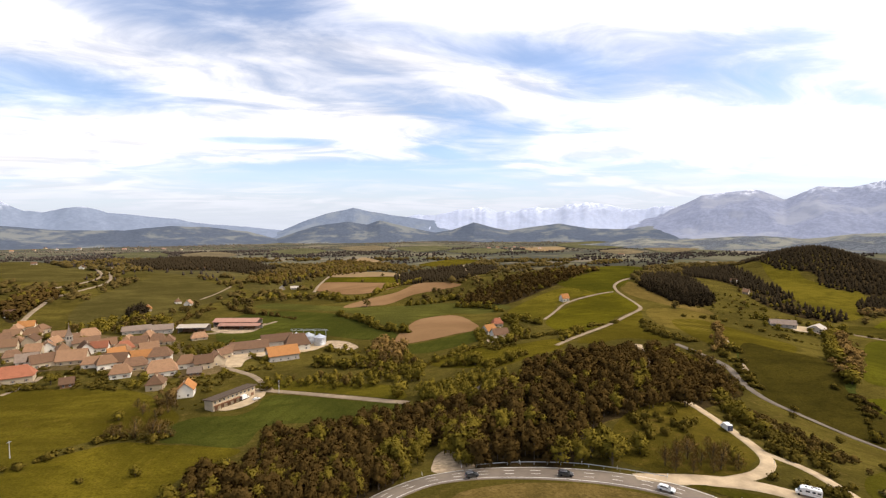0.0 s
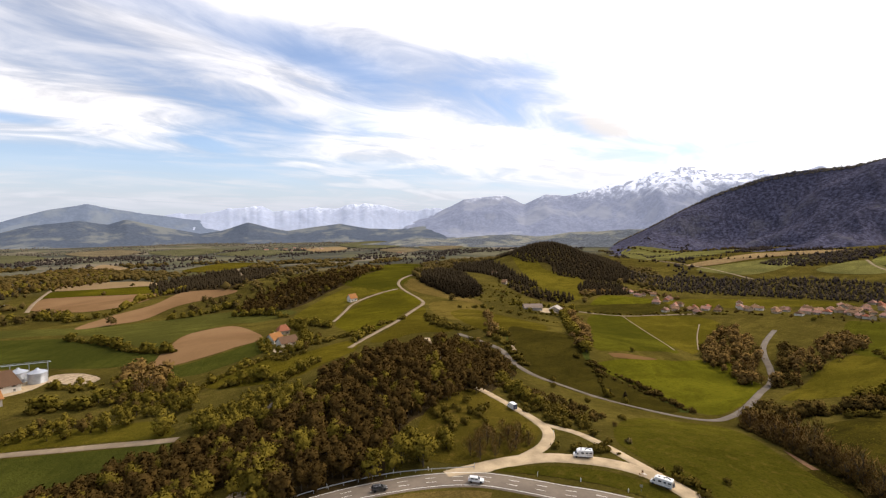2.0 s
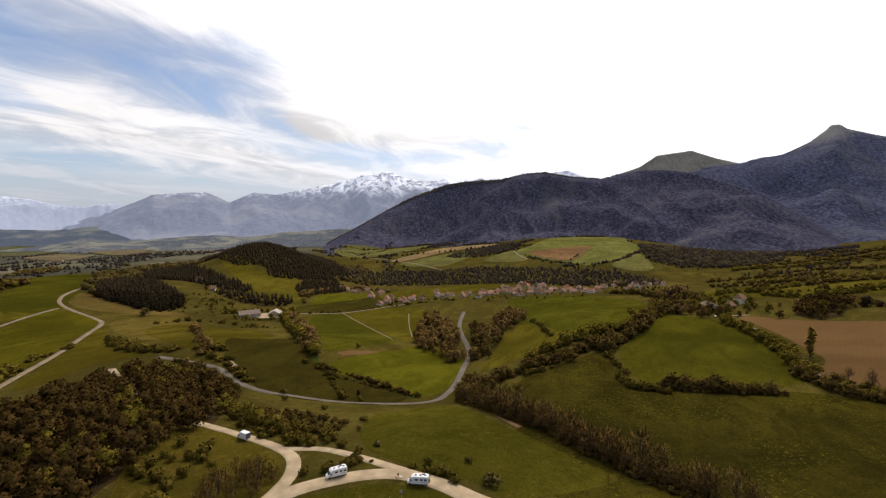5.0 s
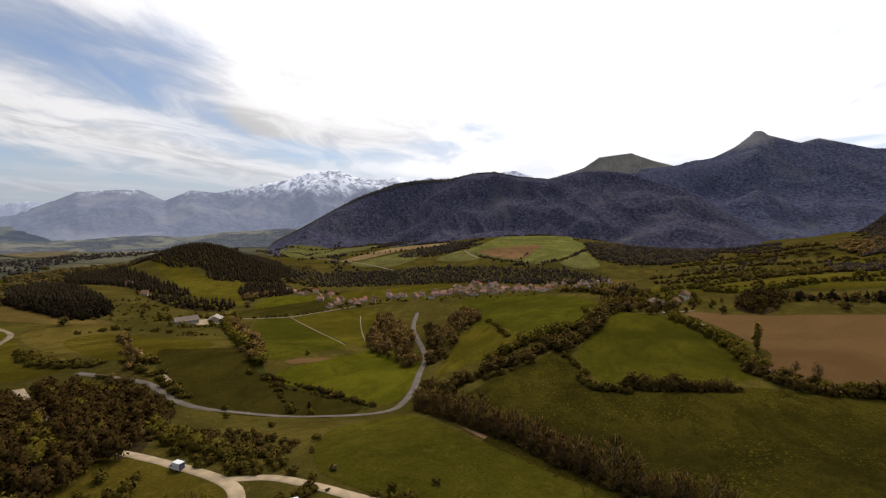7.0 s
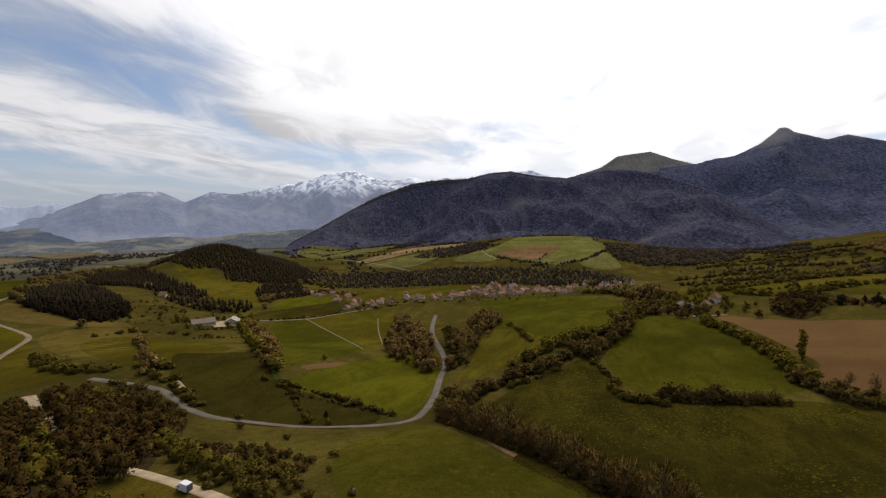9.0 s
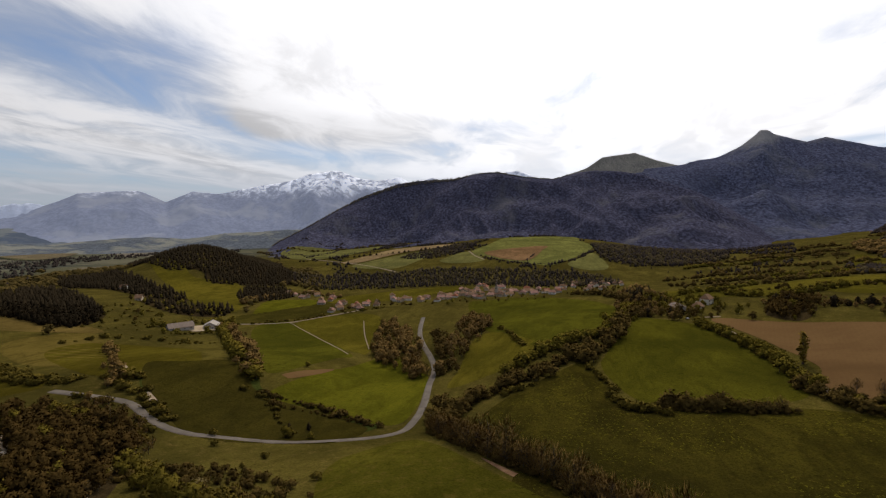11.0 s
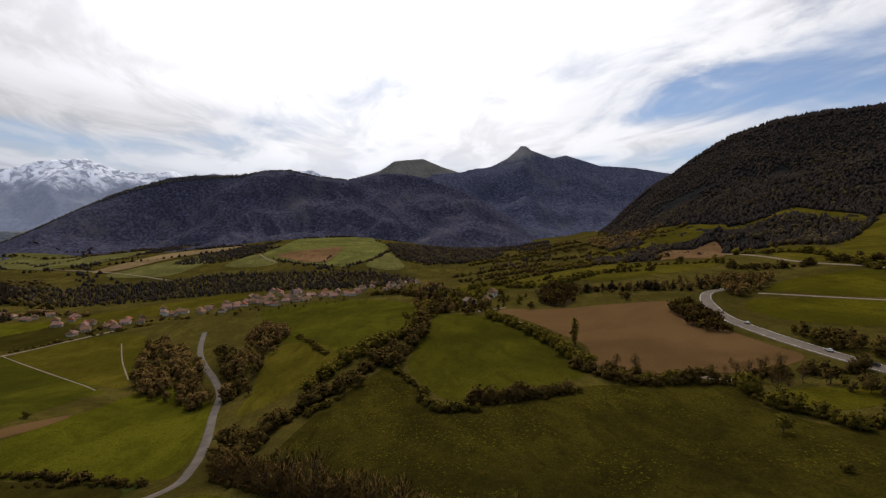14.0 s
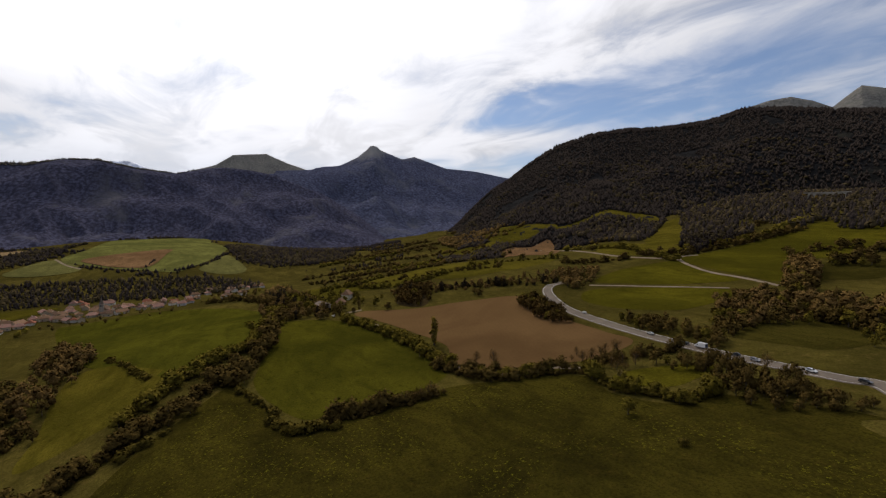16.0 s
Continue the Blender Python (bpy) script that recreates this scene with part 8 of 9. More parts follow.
wood(SHRUB, 4.5, 4.0, [(147.0, 160.9), (162.0, 157.6), (155.9, 134.6), (139.5, 110.9), (132.4, 108.7), (137.4, 124.1), (136.5, 142.4)])
wood(BRAMBLE, 5.0, 3.2, [(158.7, 190.3), (179.6, 187.1), (180.6, 155.4), (163.2, 122.9), (157.3, 135.6), (156.4, 166.2)])
wood(SHRUB, 4.0, 4.2, [(116.5, 119.1), (128.2, 117.4), (132.1, 108.6), (125.8, 102.4), (118.2, 108.1), (112.2, 112.3)])
wood(BARE, 4.5, 6.5, [(98.3, 137.5), (112.2, 141.9), (121.1, 134.3), (113.7, 122.2), (99.8, 117.3), (91.1, 119.9), (90.1, 125.8)])
wood(LEAFY, 6, 7, [(86.3, 155.7), (97.5, 153.3), (88.9, 136.8), (79.7, 132.4), (76.5, 141.0)])
wood(SHRUB, 7, 4, [(109.4, 175.8), (129.6, 173.3), (126.2, 153.4), (99.0, 149.4), (100.3, 163.3)])
wood(PINE, 4.6, 8, [(402, -186), (391, -197), (350, -182), (322, -172), (332, -163), (365, -168)])
wood(THICKET, 6, 7, [(298.0, -186.3), (288.6, -201.8), (255.4, -199.2), (224.6, -185.8), (228.6, -172.9), (250.7, -172.2)])
wood(BARE, 5, 6, [(227.3, -170.8), (201.6, -172.8), (178.3, -174.4), (160.1, -178.8), (157.8, -171.8), (176.7, -166.0), (199.4, -163.9)])
wood(THICKET, 6, 6.5, [(196.5, -137.2), (177.9, -146.5), (151.6, -152.9), (147.8, -141.3), (162.2, -131.2), (175.9, -122.5), (188.6, -123.6)])
wood(THICKET, 6, 7, [(277.2, -269.7), (272.4, -303.0), (249.1, -292.6), (220.4, -237.9), (232.8, -227.5), (226.5, -189.1), (241.3, -198.4)])
wood(THICKET, 7, 7, [(229.2, -256.9), (216.8, -282.1), (196.1, -288.6), (188.3, -265.1), (204.9, -252.0)])
wood(THICKET, 8, 10, [(294, -385), (294, -408), (259, -353), (243, -308), (253, -309)])
wood(THICKET, 10, 11, [(287, -428), (278, -459), (258, -476), (250, -452), (267, -428)])
wood(BARE, 9, 6, [(572, -140), (569, -173), (512, -206), (468, -270), (420, -287), (416, -253), (452, -214), (497, -176), (524, -139)])
wood(PINE, 7, 9, [(519, -124), (580, -164), (528, -167), (473, -133)])
wood(THICKET, 13, 9, [(586, -32), (592, -62), (531, -69), (537, -83), (513, -64), (513, -33)])
for row, (far_off, b0, b1) in enumerate(((640, 104, 111), (700, 107, 118), (770, 103, 112), (850, 106, 119), (930, 102, 113), (1020, 107, 120), (1110, 104, 113), (1200, 108, 119), (1300, 110, 117), (880, 120, 127), (1000, 121, 128))):
    # hedges follow the terraces, a little higher towards the mountain
    turns = [radians(b0 + (b1 - b0) * k / 4) for k in range(5)]
    hedge(THICKET if row % 3 else LEAFY, 4.5, 7, 5, [(72 + (far_off + 16 * math.sin(2.1 * k + row) + 12 * k) * math.sin(a), 61 + (far_off + 16 * math.sin(2.1 * k + row) + 12 * k) * math.cos(a)) for k, a in enumerate(turns)])
wood(BARE, 10, 10, [(425, 216), (551, 254), (585, 246), (451, 179), (381, 154), (376, 164), (400, 188)])
wood(BARE, 10.5, 10, [(382, 143), (433, 151), (557, 165), (624, 155), (513, 122), (440, 126), (379, 128)])
wood(DARK, 10, 9, [(543, 590), (565, 535), (599, 492), (536, 464), (515, 512)])
wood(MOUNT, 7, 9, [(742, -539), (769, -599), (730, -664), (650, -691), (608, -644), (532, -499), (681, -568)])
wood(MOUNT, 6, 9, [(440, -460), (535, -610), (528, -662), (434, -597), (401, -523), (404, -462), (399, -414)])
wood(BARE, 9, 8, [(1277, -594), (1082, -595), (950, -584), (945, -565), (970, -514), (1139, -518)])
wood(BARE, 7, 8, [(455, -274), (436, -303), (414, -296), (383, -242), (409, -240)])
wood(BARE, 8, 8, [(282.3, -271.6), (270.9, -300.2), (248.8, -299.1), (218.0, -245.2), (226.7, -221.6), (248.1, -220.5)])
wood(BARE, 8, 9, [(243.9, -288.6), (229.2, -313.7), (205.6, -317.8), (189.9, -269.9), (207.7, -259.1), (224.9, -254.1)])
wood(BARE, 7, 10, [(288, -369), (308, -436), (277, -404), (248, -328), (258, -320)])
wood(THICKET, 6, 9, [(217.2, -243.3), (204.0, -262.7), (185.7, -257.1), (174.9, -224.2), (179.2, -219.8), (199.2, -250.1)])
wood(BARE, 6, 6, [(276.0, -125.6), (267.8, -138.6), (251.3, -145.7), (233.9, -132.5), (240.9, -117.2), (257.0, -115.0)])
wood(THICKET, 6, 8, [(236.1, -139.4), (220.4, -155.4), (203.7, -154.1), (185.9, -154.8), (173.6, -154.2), (175.7, -133.8), (189.7, -129.3), (210.0, -139.2)])
wood(BARE, 5.5, 8, [(435, 214), (459, 210), (437, 194), (404, 188), (397, 198)])
wood(BRAMBLE, 6.5, 3.2, [(172.2, 185.4), (183.7, 186.9), (190.0, 180.1), (174.8, 162.9), (167.7, 165.6), (165.5, 174.3)])
wood(BRAMBLE, 6, 3.0, [(170.1, 159.1), (180.0, 158.2), (173.1, 146.8), (169.7, 134.5), (160.7, 132.6), (161.4, 148.2)])
wood(SHRUB, 3.5, 3.5, [(209.4, 296.2), (219.7, 282.0), (215.7, 257.0), (209.1, 231.0), (189.2, 215.6), (180.0, 229.1), (179.1, 247.3)])
wood(BARE, 5, 5, [(227.5, 288.2), (226.4, 269.2), (214.7, 239.8), (191.5, 207.2), (181.3, 207.0), (194.8, 232.9)])
wood(DARK, 7, 8, [(691, 555), (756, 582), (814, 553), (760, 496), (684, 499), (648, 513)])
wood(LEAFY, 14, 8, [(615, -9), (714, -62), (630, -107), (546, -123), (520, -81), (542, -37)])
wood(DARK, 21, 11, [(700, -25), (800, -65), (640, -75), (520, -55), (530, -30)])
wood(BARE, 14, 8, [(744, -23), (860, -71), (692, -78), (510, -51), (522, -29), (546, -6)])
wood(LEAFY, 12, 5, [(-312, 462), (-298, 482), (-244, 459), (-196, 442), (-160, 430), (-144, 398), (-148, 375), (-191, 394), (-226, 388), (-256, 378)])
wood(SHRUB, 6, 2.8, [(-216, 347), (-193, 348), (-167, 343), (-168, 353), (-202, 365), (-227, 365)])
wood(SHRUB, 5, 3, [(-181.0, 338.1), (-158.0, 331.9), (-138.5, 317.7), (-149.1, 334.7), (-176.3, 348.8)])
wood(SHRUB, 6.5, 3.2, [(-126.9, 330.6), (-117.5, 333.4), (-102.5, 330.5), (-93.4, 336.0), (-90.9, 314.4), (-101.7, 306.1), (-114.5, 314.9)])
wood(BARE, 7, 5, [(-130.9, 289.7), (-127.9, 300.1), (-114.5, 297.6), (-103.7, 284.6), (-104.2, 270.0), (-118.5, 274.0)])
wood(LEAFY, 8, 6, [(-153, 425), (-128, 429), (-112, 439), (-112, 405), (-137, 402)])
wood(BARE, 5.5, 6, [(50.2, 204.3), (60.9, 209.0), (69.7, 202.5), (63.4, 195.3), (54.2, 194.7)])
wood(MOUNT, 8, 9, [(525, -596), (483, -644), (384, -588), (368, -635), (307, -626), (499, -1206), (593, -1154), (667, -967), (678, -821)])
wood(MOUNT, 9, 9, [(1051, -608), (869, -614), (792, -667), (761, -731), (718, -816), (637, -761), (758, -938), (899, -706), (1065, -670)])
wood(MOUNT, 8, 9, [(340, -592), (344, -661), (331, -697), (303, -612)])
wood(THICKET, 19, 6, [(710, 253), (772, 212), (824, 164), (820, 87), (804, 52), (756, 82), (730, 163)])
wood(THICKET, 19, 6, [(809, 52), (904, 5), (900, -47), (810, -40), (775, 8)])
wood(LEAFY, 6, 6, [(92, 390), (109, 417), (122, 433), (107, 392), (91, 360)])
wood(LEAFY, 6, 5, [(110, 345), (127, 355), (142, 376), (137, 391), (120, 370)])
wood(SHRUB, 4, 3, [(87.8, 347.5), (100.0, 343.1), (115.3, 341.8), (104.8, 329.9), (92.1, 330.8)])
wood(LEAFY, 7, 7, [(-43.6, 212.1), (-22.6, 220.6), (-11.3, 200.3), (-16.0, 153.4), (-33.7, 172.3), (-49.5, 189.0)])
wood(LEAFY, 6, 8, [(-15.8, 151.1), (-1.6, 168.5), (7.0, 138.3), (-1.3, 124.0), (-10.1, 123.0)])
wood(LEAFY, 9, 7, [(29.2, 211.7), (50.1, 209.4), (68.6, 215.9), (87.5, 219.9), (86.9, 192.0), (64.9, 174.7), (43.9, 165.5), (34.3, 182.5)])
wood(LEAFY, 20, 6, [(430, 475), (480, 560), (560, 605), (605, 560), (545, 480), (478, 455)])
hedge(DARK, 7, 9, 8, [(566, -150), (520, -178), (470, -212), (425, -248)])
wood(SHRUB, 14, 3, [(400, 520), (470, 590), (520, 560), (470, 480), (410, 470)])
hedge(LEAFY, 8, 8, 6, [(440, 470), (470, 462), (505, 445), (512, 420)])
hedge(LEAFY, 9, 7, 6, [(428, 440), (436, 425), (455, 412)])
hedge(THICKET, 7, 8, 9, [(385, 140), (431, 151), (475, 168), (520, 184)])
hedge(BARE, 6, 9, 9, [(378, 160), (425, 176), (465, 196), (510, 212)])
hedge(THICKET, 2.8, 8, 7.7, [(269, 114), (304, 104), (326, 86), (350, 66), (381, 42)])
hedge(LEAFY, 3.1, 8, 8.8, [(356, 91), (384, 71), (413, 45), (436, 21), (476, 7), (603, -24)])
hedge(THICKET, 3.5, 10, 9.9, [(370, 42), (398, 25), (435, 10), (507, -6), (598, -40)])
hedge(SHRUB, 6, 4, 1, [(359, 37), (328, 28), (300, 26)])
hedge(BARE, 3.4, 9, 4.0, [(266, 116), (224, 84), (209, 67.5), (198, 54), (185, 41), (176, 30), (168, 20), (160, 8), (153, -5)])
hedge(BARE, 8, 12.5, 5.0, [(230, 88), (209, 66), (197, 51), (184, 37), (174, 24), (164, 9)])
hedge(BRAMBLE, 2.4, 2.4, 2.0, [(262, 118), (221, 85.5), (206.5, 69), (195.5, 55.5), (182, 43.5), (173.5, 34), (166, 24.5), (159, 16), (151, 4)])
hedge(SHRUB, 4, 5, 3, [(302.2, 27.4), (282.9, 20.4), (281.9, 5.5)])
hedge(THICKET, 2.6, 8, 5, [(292, 7), (289, -6), (287, -18)])
hedge(THICKET, 2.2, 5.5, 3.5, [(289, 4), (287.5, -10), (286, -24), (284.5, -40), (283, -47)])
hedge(BARE, 3.6, 6, 3.5, [(288, -12), (286, -28), (284, -42)])
hedge(BRAMBLE, 2.2, 3.0, 2.5, [(287, 8), (285.5, -8), (284, -24), (282, -42)])
hedge(LEAFY, 4.3, 6, 3.3, [(509, -66), (425, -74), (374, -77), (328, -70)])
hedge(THICKET, 4.3, 7, 4.4, [(311.4, -66.5), (284.5, -71.5), (271.2, -83.0), (262.0, -100.8), (248.3, -113.9)])
hedge(LEAFY, 4.7, 8, 4.4, [(250.4, -112.2), (226.2, -104.4), (211.9, -108.1), (196.9, -111.8), (196.5, -127.8)])
hedge(THICKET, 4.7, 7, 4.4, [(257.4, -127.4), (248.7, -142.7), (238.1, -164.1)])
hedge(SHRUB, 5, 4, 2, [(479, 109), (456, 98), (414, 83)])
hedge(BRAMBLE, 3.5, 3.2, 2, [(266.5, 207.9), (270.9, 187.7), (275.9, 164.8), (274.3, 148.1)])
hedge(LEAFY, 7, 8, 3.3, [(-28, 544), (-3, 504), (16, 456), (40, 434)])
hedge(LEAFY, 7, 8, 3.3, [(-34, 651), (5, 676), (42, 767), (95, 808)])
hedge(LEAFY, 7, 8, 3.3, [(54, 597), (92, 606), (128, 624)])
hedge(LEAFY, 6.2, 6, 2.2, [(40, 316), (63, 335), (88, 348), (112, 352)])
hedge(SHRUB, 5, 4, 2, [(-147.8, 215.2), (-137.1, 228.5), (-128.4, 237.6), (-121.2, 244.7), (-96.8, 242.9)])
hedge(BARE, 4.8, 9, 3.3, [(-124.5, 248.9), (-111.2, 247.3), (-96.0, 247.7)])
hedge(SHRUB, 7, 4, 2, [(162, 377), (199, 393), (238, 413)])
hedge(SHRUB, 5, 5, 4, [(254, 391), (236, 340), (245, 319)])
hedge(SHRUB, 8, 5, 3, [(256.0, 307.5), (237.7, 266.0), (221.9, 233.3)])
hedge(SHRUB, 9, 5, 2, [(241.6, 342.4), (251.7, 319.4), (261.5, 290.9)])
hedge(LEAFY, 7.8, 9, 5.5, [(474, 408), (318, 267), (292, 236)])
hedge(SHRUB, 10, 5, 2, [(341, 452), (386, 446), (405, 391)])
hedge(SHRUB, 4, 3, 2, [(134.6, 107.9), (134.2, 96.9), (135.1, 85.4), (132.9, 77.2)])
wood(MOUNT, 9, 8, [(1343, 500), (1562, 408), (1625, 353), (1762, 300), (1520, 335), (1400, 342), (1310, 400)])
hedge(MOUNT, 7, 8, 8, [(1213, 72), (1248, 38), (1318, 1), (1441, -36)])
hedge(MOUNT, 8, 6, 6, [(1263, 135), (1310, 127), (1374, 121)])
hedge(MOUNT, 8, 6, 6, [(1305, 255), (1287, 228), (1236, 152), (1213, 72)])
hedge(MOUNT, 9, 7, 8, [(1399, 839), (1611, 854), (1883, 955)])
hedge(MOUNT, 9, 7, 8, [(1535, 1068), (1563, 982), (1445, 873)])
hedge(MOUNT, 9, 7, 10, [(1514, 744), (1510, 666), (1535, 646)])
hedge(MOUNT, 9, 7, 10, [(1821, 1111), (1813, 939), (1700, 930)])
hedge(DARK, 14, 10, 6, [(-140, 854), (-101, 1049), (-59, 1178)])
hedge(LEAFY, 10.9, 10, 6.6, [(-163, 674), (-130, 698), (-84, 701), (-34, 667)])
hedge(THICKET, 12.5, 9, 4.4, [(1653, 1190), (1684, 932), (1922, 790)])
hedge(DARK, 16, 9, 4, [(1272, 790), (1382, 669), (1468, 517), (1547, 368)])
hedge(LEAFY, 9.4, 9, 4.4, [(653, -134), (598, -172), (613, -287), (531, -347)])
hedge(THICKET, 10.9, 9, 4.4, [(900, -286), (903, -410), (827, -493)])
hedge(LEAFY, 9.4, 8, 4.4, [(587, -414), (514, -433), (399, -386)])
hedge(THICKET, 7.8, 8, 4.4, [(407, -416), (388, -478), (367, -577)])
hedge(SHRUB, 4, 3.5, 5, [(-228.6, 336.6), (-207.9, 333.7), (-186.4, 335.7), (-158.4, 325.6)])
hedge(SHRUB, 6, 3.5, 8.8, [(-250, 380), (-234, 382), (-208, 375), (-177, 357)])
hedge(LEAFY, 9, 4.5, 11, [(-256, 412), (-230, 410), (-198, 394), (-168, 378)])
hedge(LEAFY, 10, 5, 8, [(-127.0, 330.5), (-111.7, 336.7), (-96.2, 346.1)])
hedge(LEAFY, 5.5, 6, 6.6, [(-147.7, 323.7), (-145.9, 343.2), (-124.9, 344.0)])
hedge(LEAFY, 7, 7, 11, [(-278, 470), (-236, 443), (-218, 452), (-200, 462)])
hedge(LEAFY, 5.5, 6, 6.6, [(-157, 410), (-136, 399), (-122, 410)])
hedge(SHRUB, 4, 3, 2, [(-107.7, 324.5), (-100.2, 334.5), (-90.2, 337.4)])
hedge(SHRUB, 4, 2.5, 1, [(-101.5, 282.2), (-97.2, 287.3), (-90.8, 296.7)])
hedge(LEAFY, 8, 5, 5.5, [(-107, 421), (-79, 374), (-68, 357)])
hedge(SHRUB, 4.7, 4, 5.5, [(-93, 336), (-83, 353), (-66, 350)])
hedge(LEAFY, 5.5, 6, 6.6, [(-30, 397), (-16, 379), (-2, 380)])
hedge(LEAFY, 4.7, 6, 6.6, [(94, 374), (112, 352), (130, 385), (147, 462)])
hedge(LEAFY, 5.5, 7, 4.4, [(154, 494), (160, 448), (166, 424)])
hedge(SHRUB, 6, 5, 3, [(270, 417), (255, 384), (244, 330)])
hedge(LEAFY, 6.2, 8, 6.6, [(53.9, 305.9), (68.6, 302.6), (79.6, 285.8)])
hedge(LEAFY, 7, 8, 5.5, [(115, 569), (141, 558), (159, 523)])
hedge(LEAFY, 4.7, 7, 5.5, [(171.0, 195.0), (154.9, 164.9), (159.8, 149.5)])
hedge(BARE, 4.8, 7, 6.6, [(-113.7, 287.0), (-115.1, 307.3), (-115.5, 317.5)])
hedge(THICKET, 16, 6, 6.6, [(651, 356), (698, 340), (711, 271)])
hedge(THICKET, 7, 9, 6.6, [(798, 32), (770, -10), (675, -30)])
hedge(LEAFY, 7, 9, 6.6, [(560, -8), (586, -46), (582, -83)])
hedge(THICKET, 3.1, 7, 6.6, [(310.0, 123.9), (293.9, 111.7), (307.2, 105.2)])
hedge(SHRUB, 4, 4, 4, [(312.0, 101.0), (314.2, 84.5), (325.7, 68.5)])
hedge(LEAFY, 4.7, 6, 5.5, [(289.3, -74.6), (271.4, -86.8), (263.2, -101.9)])
hedge(LEAFY, 3.9, 8, 5.5, [(-35, 352), (-18, 344), (6, 338)])
hedge(THICKET, 6.2, 8, 8.8, [(495, -327), (458, -342), (443, -389), (419, -424)])
hedge(LEAFY, 7, 8, 8.8, [(418, -432), (400, -488), (387, -532), (388, -597), (382, -653)])
hedge(THICKET, 8, 9, 10, [(322, -456), (308, -490), (287, -504), (265, -498)])
hedge(BARE, 4.8, 8, 8.8, [(481, 408), (448, 369), (334, 272), (300, 241)])
hedge(BRAMBLE, 2.6, 3.6, 3, [(275.2, 217.4), (278.1, 201.3), (281.0, 181.8), (280.7, 167.9), (274.0, 153.3)])
hedge(SHRUB, 5, 3, 3, [(237.2, 176.3), (273.2, 219.7), (275.7, 228.8)])
hedge(THICKET, 3.9, 7, 6.6, [(270.1, 119.2), (289.8, 119.9), (303.6, 118.4)])
hedge(SHRUB, 4, 3, 3, [(229.4, 301.8), (228.7, 279.1), (226.2, 255.4), (210.7, 231.2)])
hedge(SHRUB, 5, 3, 2, [(387, 392), (414, 367), (436, 360)])
hedge(BARE, 6.4, 7, 4.4, [(336, 401), (270, 317), (250, 296)])
hedge(BARE, 7.2, 8, 6.6, [(635, 503), (706, 514), (798, 497), (769, 416)])
hedge(SHRUB, 7, 4, 2, [(517, 414), (568, 379), (632, 348), (686, 304)])
hedge(LEAFY, 3.5, 7, 5.5, [(492, -60), (435, -69), (388, -71), (350, -71), (314, -67)])
hedge(THICKET, 3.9, 7, 6.6, [(314.8, -64.4), (304.6, -74.1), (291.0, -86.3)])
hedge(SHRUB, 3.5, 3.5, 4, [(128, 358), (143, 361), (164, 364)])
hedge(LEAFY, 3.9, 6, 4.4, [(147, 335), (165, 355), (182, 370)])
hedge(SHRUB, 3, 2.5, 2, [(14.5, 226.9), (25.6, 226.6), (42.7, 226.8), (56.9, 231.3)])
hedge(THICKET, 8, 7, 5, [(674, -141), (648, -195), (611, -242), (562, -278)])
hedge(THICKET, 9, 7, 5, [(753, -214), (831, -322), (792, -404), (754, -439)])
hedge(BARE, 9, 7, 5, [(1146, -523), (956, -512), (880, -532)])
hedge(SHRUB, 4, 3, 4, [(248.8, 275.8), (235.5, 253.2), (225.6, 235.1)])
hedge(THICKET, 8, 6, 3, [(-164, 611), (-133, 575), (-105, 557), (-76, 533)])
hedge(THICKET, 8, 6, 3, [(-185, 486), (-192, 567), (-181, 613)])
hedge(LEAFY, 7, 7, 4, [(73.9, 278.3), (91.9, 289.4), (107.9, 301.9)])
lone_tree(POPLAR, 22, (359.2, -84.1))
lone_tree(BARE, 9, (306, -83))
lone_tree(BARE, 8, (299, -90))
lone_tree(LEAFY, 9, (-93.9, 207.6))
lone_tree(SHRUB, 3, (-112.9, 204.1))
lone_tree(LEAFY, 12, (18.5, 262.4))
lone_tree(LEAFY, 8, (-60.7, 303.5))
lone_tree(LEAFY, 9, (-1.9, 215.3))
lone_tree(LEAFY, 7, (-129.9, 271.4))
lone_tree(LEAFY, 10, (-68.7, 175.0))
lone_tree(LEAFY, 8, (-65.3, 178.6))
lone_tree(SHRUB, 4, (139.5, 87.0))
lone_tree(BLOSSOM, 3.6, (134.3, 65.1))
lone_tree(SHRUB, 3, (146.9, 76.1))
lone_tree(LEAFY, 5, (117.6, 131.1))
lone_tree(DARK, 5, (250.2, 176.1))
lone_tree(DARK, 5, (245.1, 183.7))
lone_tree(SHRUB, 4, (219.9, 206.4))
lone_tree(SHRUB, 4, (244.6, 273.8))
lone_tree(SHRUB, 3.5, (149.9, 169.8))
lone_tree(LEAFY, 6, (205.7, -87.6))
lone_tree(SHRUB, 3, (177.4, -79.7))
lone_tree(LEAFY, 8, (-218.3, 335.2))
lone_tree(LEAFY, 7, (-202.9, 341.6))
lone_tree(LEAFY, 7, (-143.3, 324.9))
lone_tree(LEAFY, 6, (-151.3, 365.3))
lone_tree(LEAFY, 5, (339.9, 227.9))
lone_tree(SHRUB, 4, (209.3, 196.4))
lone_tree(LEAFY, 5, (235.4, 178.8))
lone_tree(LEAFY, 5, (239.2, 168.6))
lone_tree(BARE, 8, (275.0, 324.9))
lone_tree(BARE, 7, (256.3, 304.3))
lone_tree(BLOSSOM, 3.2, (163.7, 165.3))
lone_tree(BLOSSOM, 3, (161.0, 197.3))
lone_tree(BLOSSOM, 3.5, (148.0, 108.9))
lone_tree(BLOSSOM, 4, (234.3, -117.4))
lone_tree(LEAFY, 6, (240.3, -186.7))
lone_tree(SHRUB, 3.5, (188.3, 166.7))
lone_tree(SHRUB, 3, (202.6, 167.4))
lone_tree(SHRUB, 3, (180.1, 132.7))


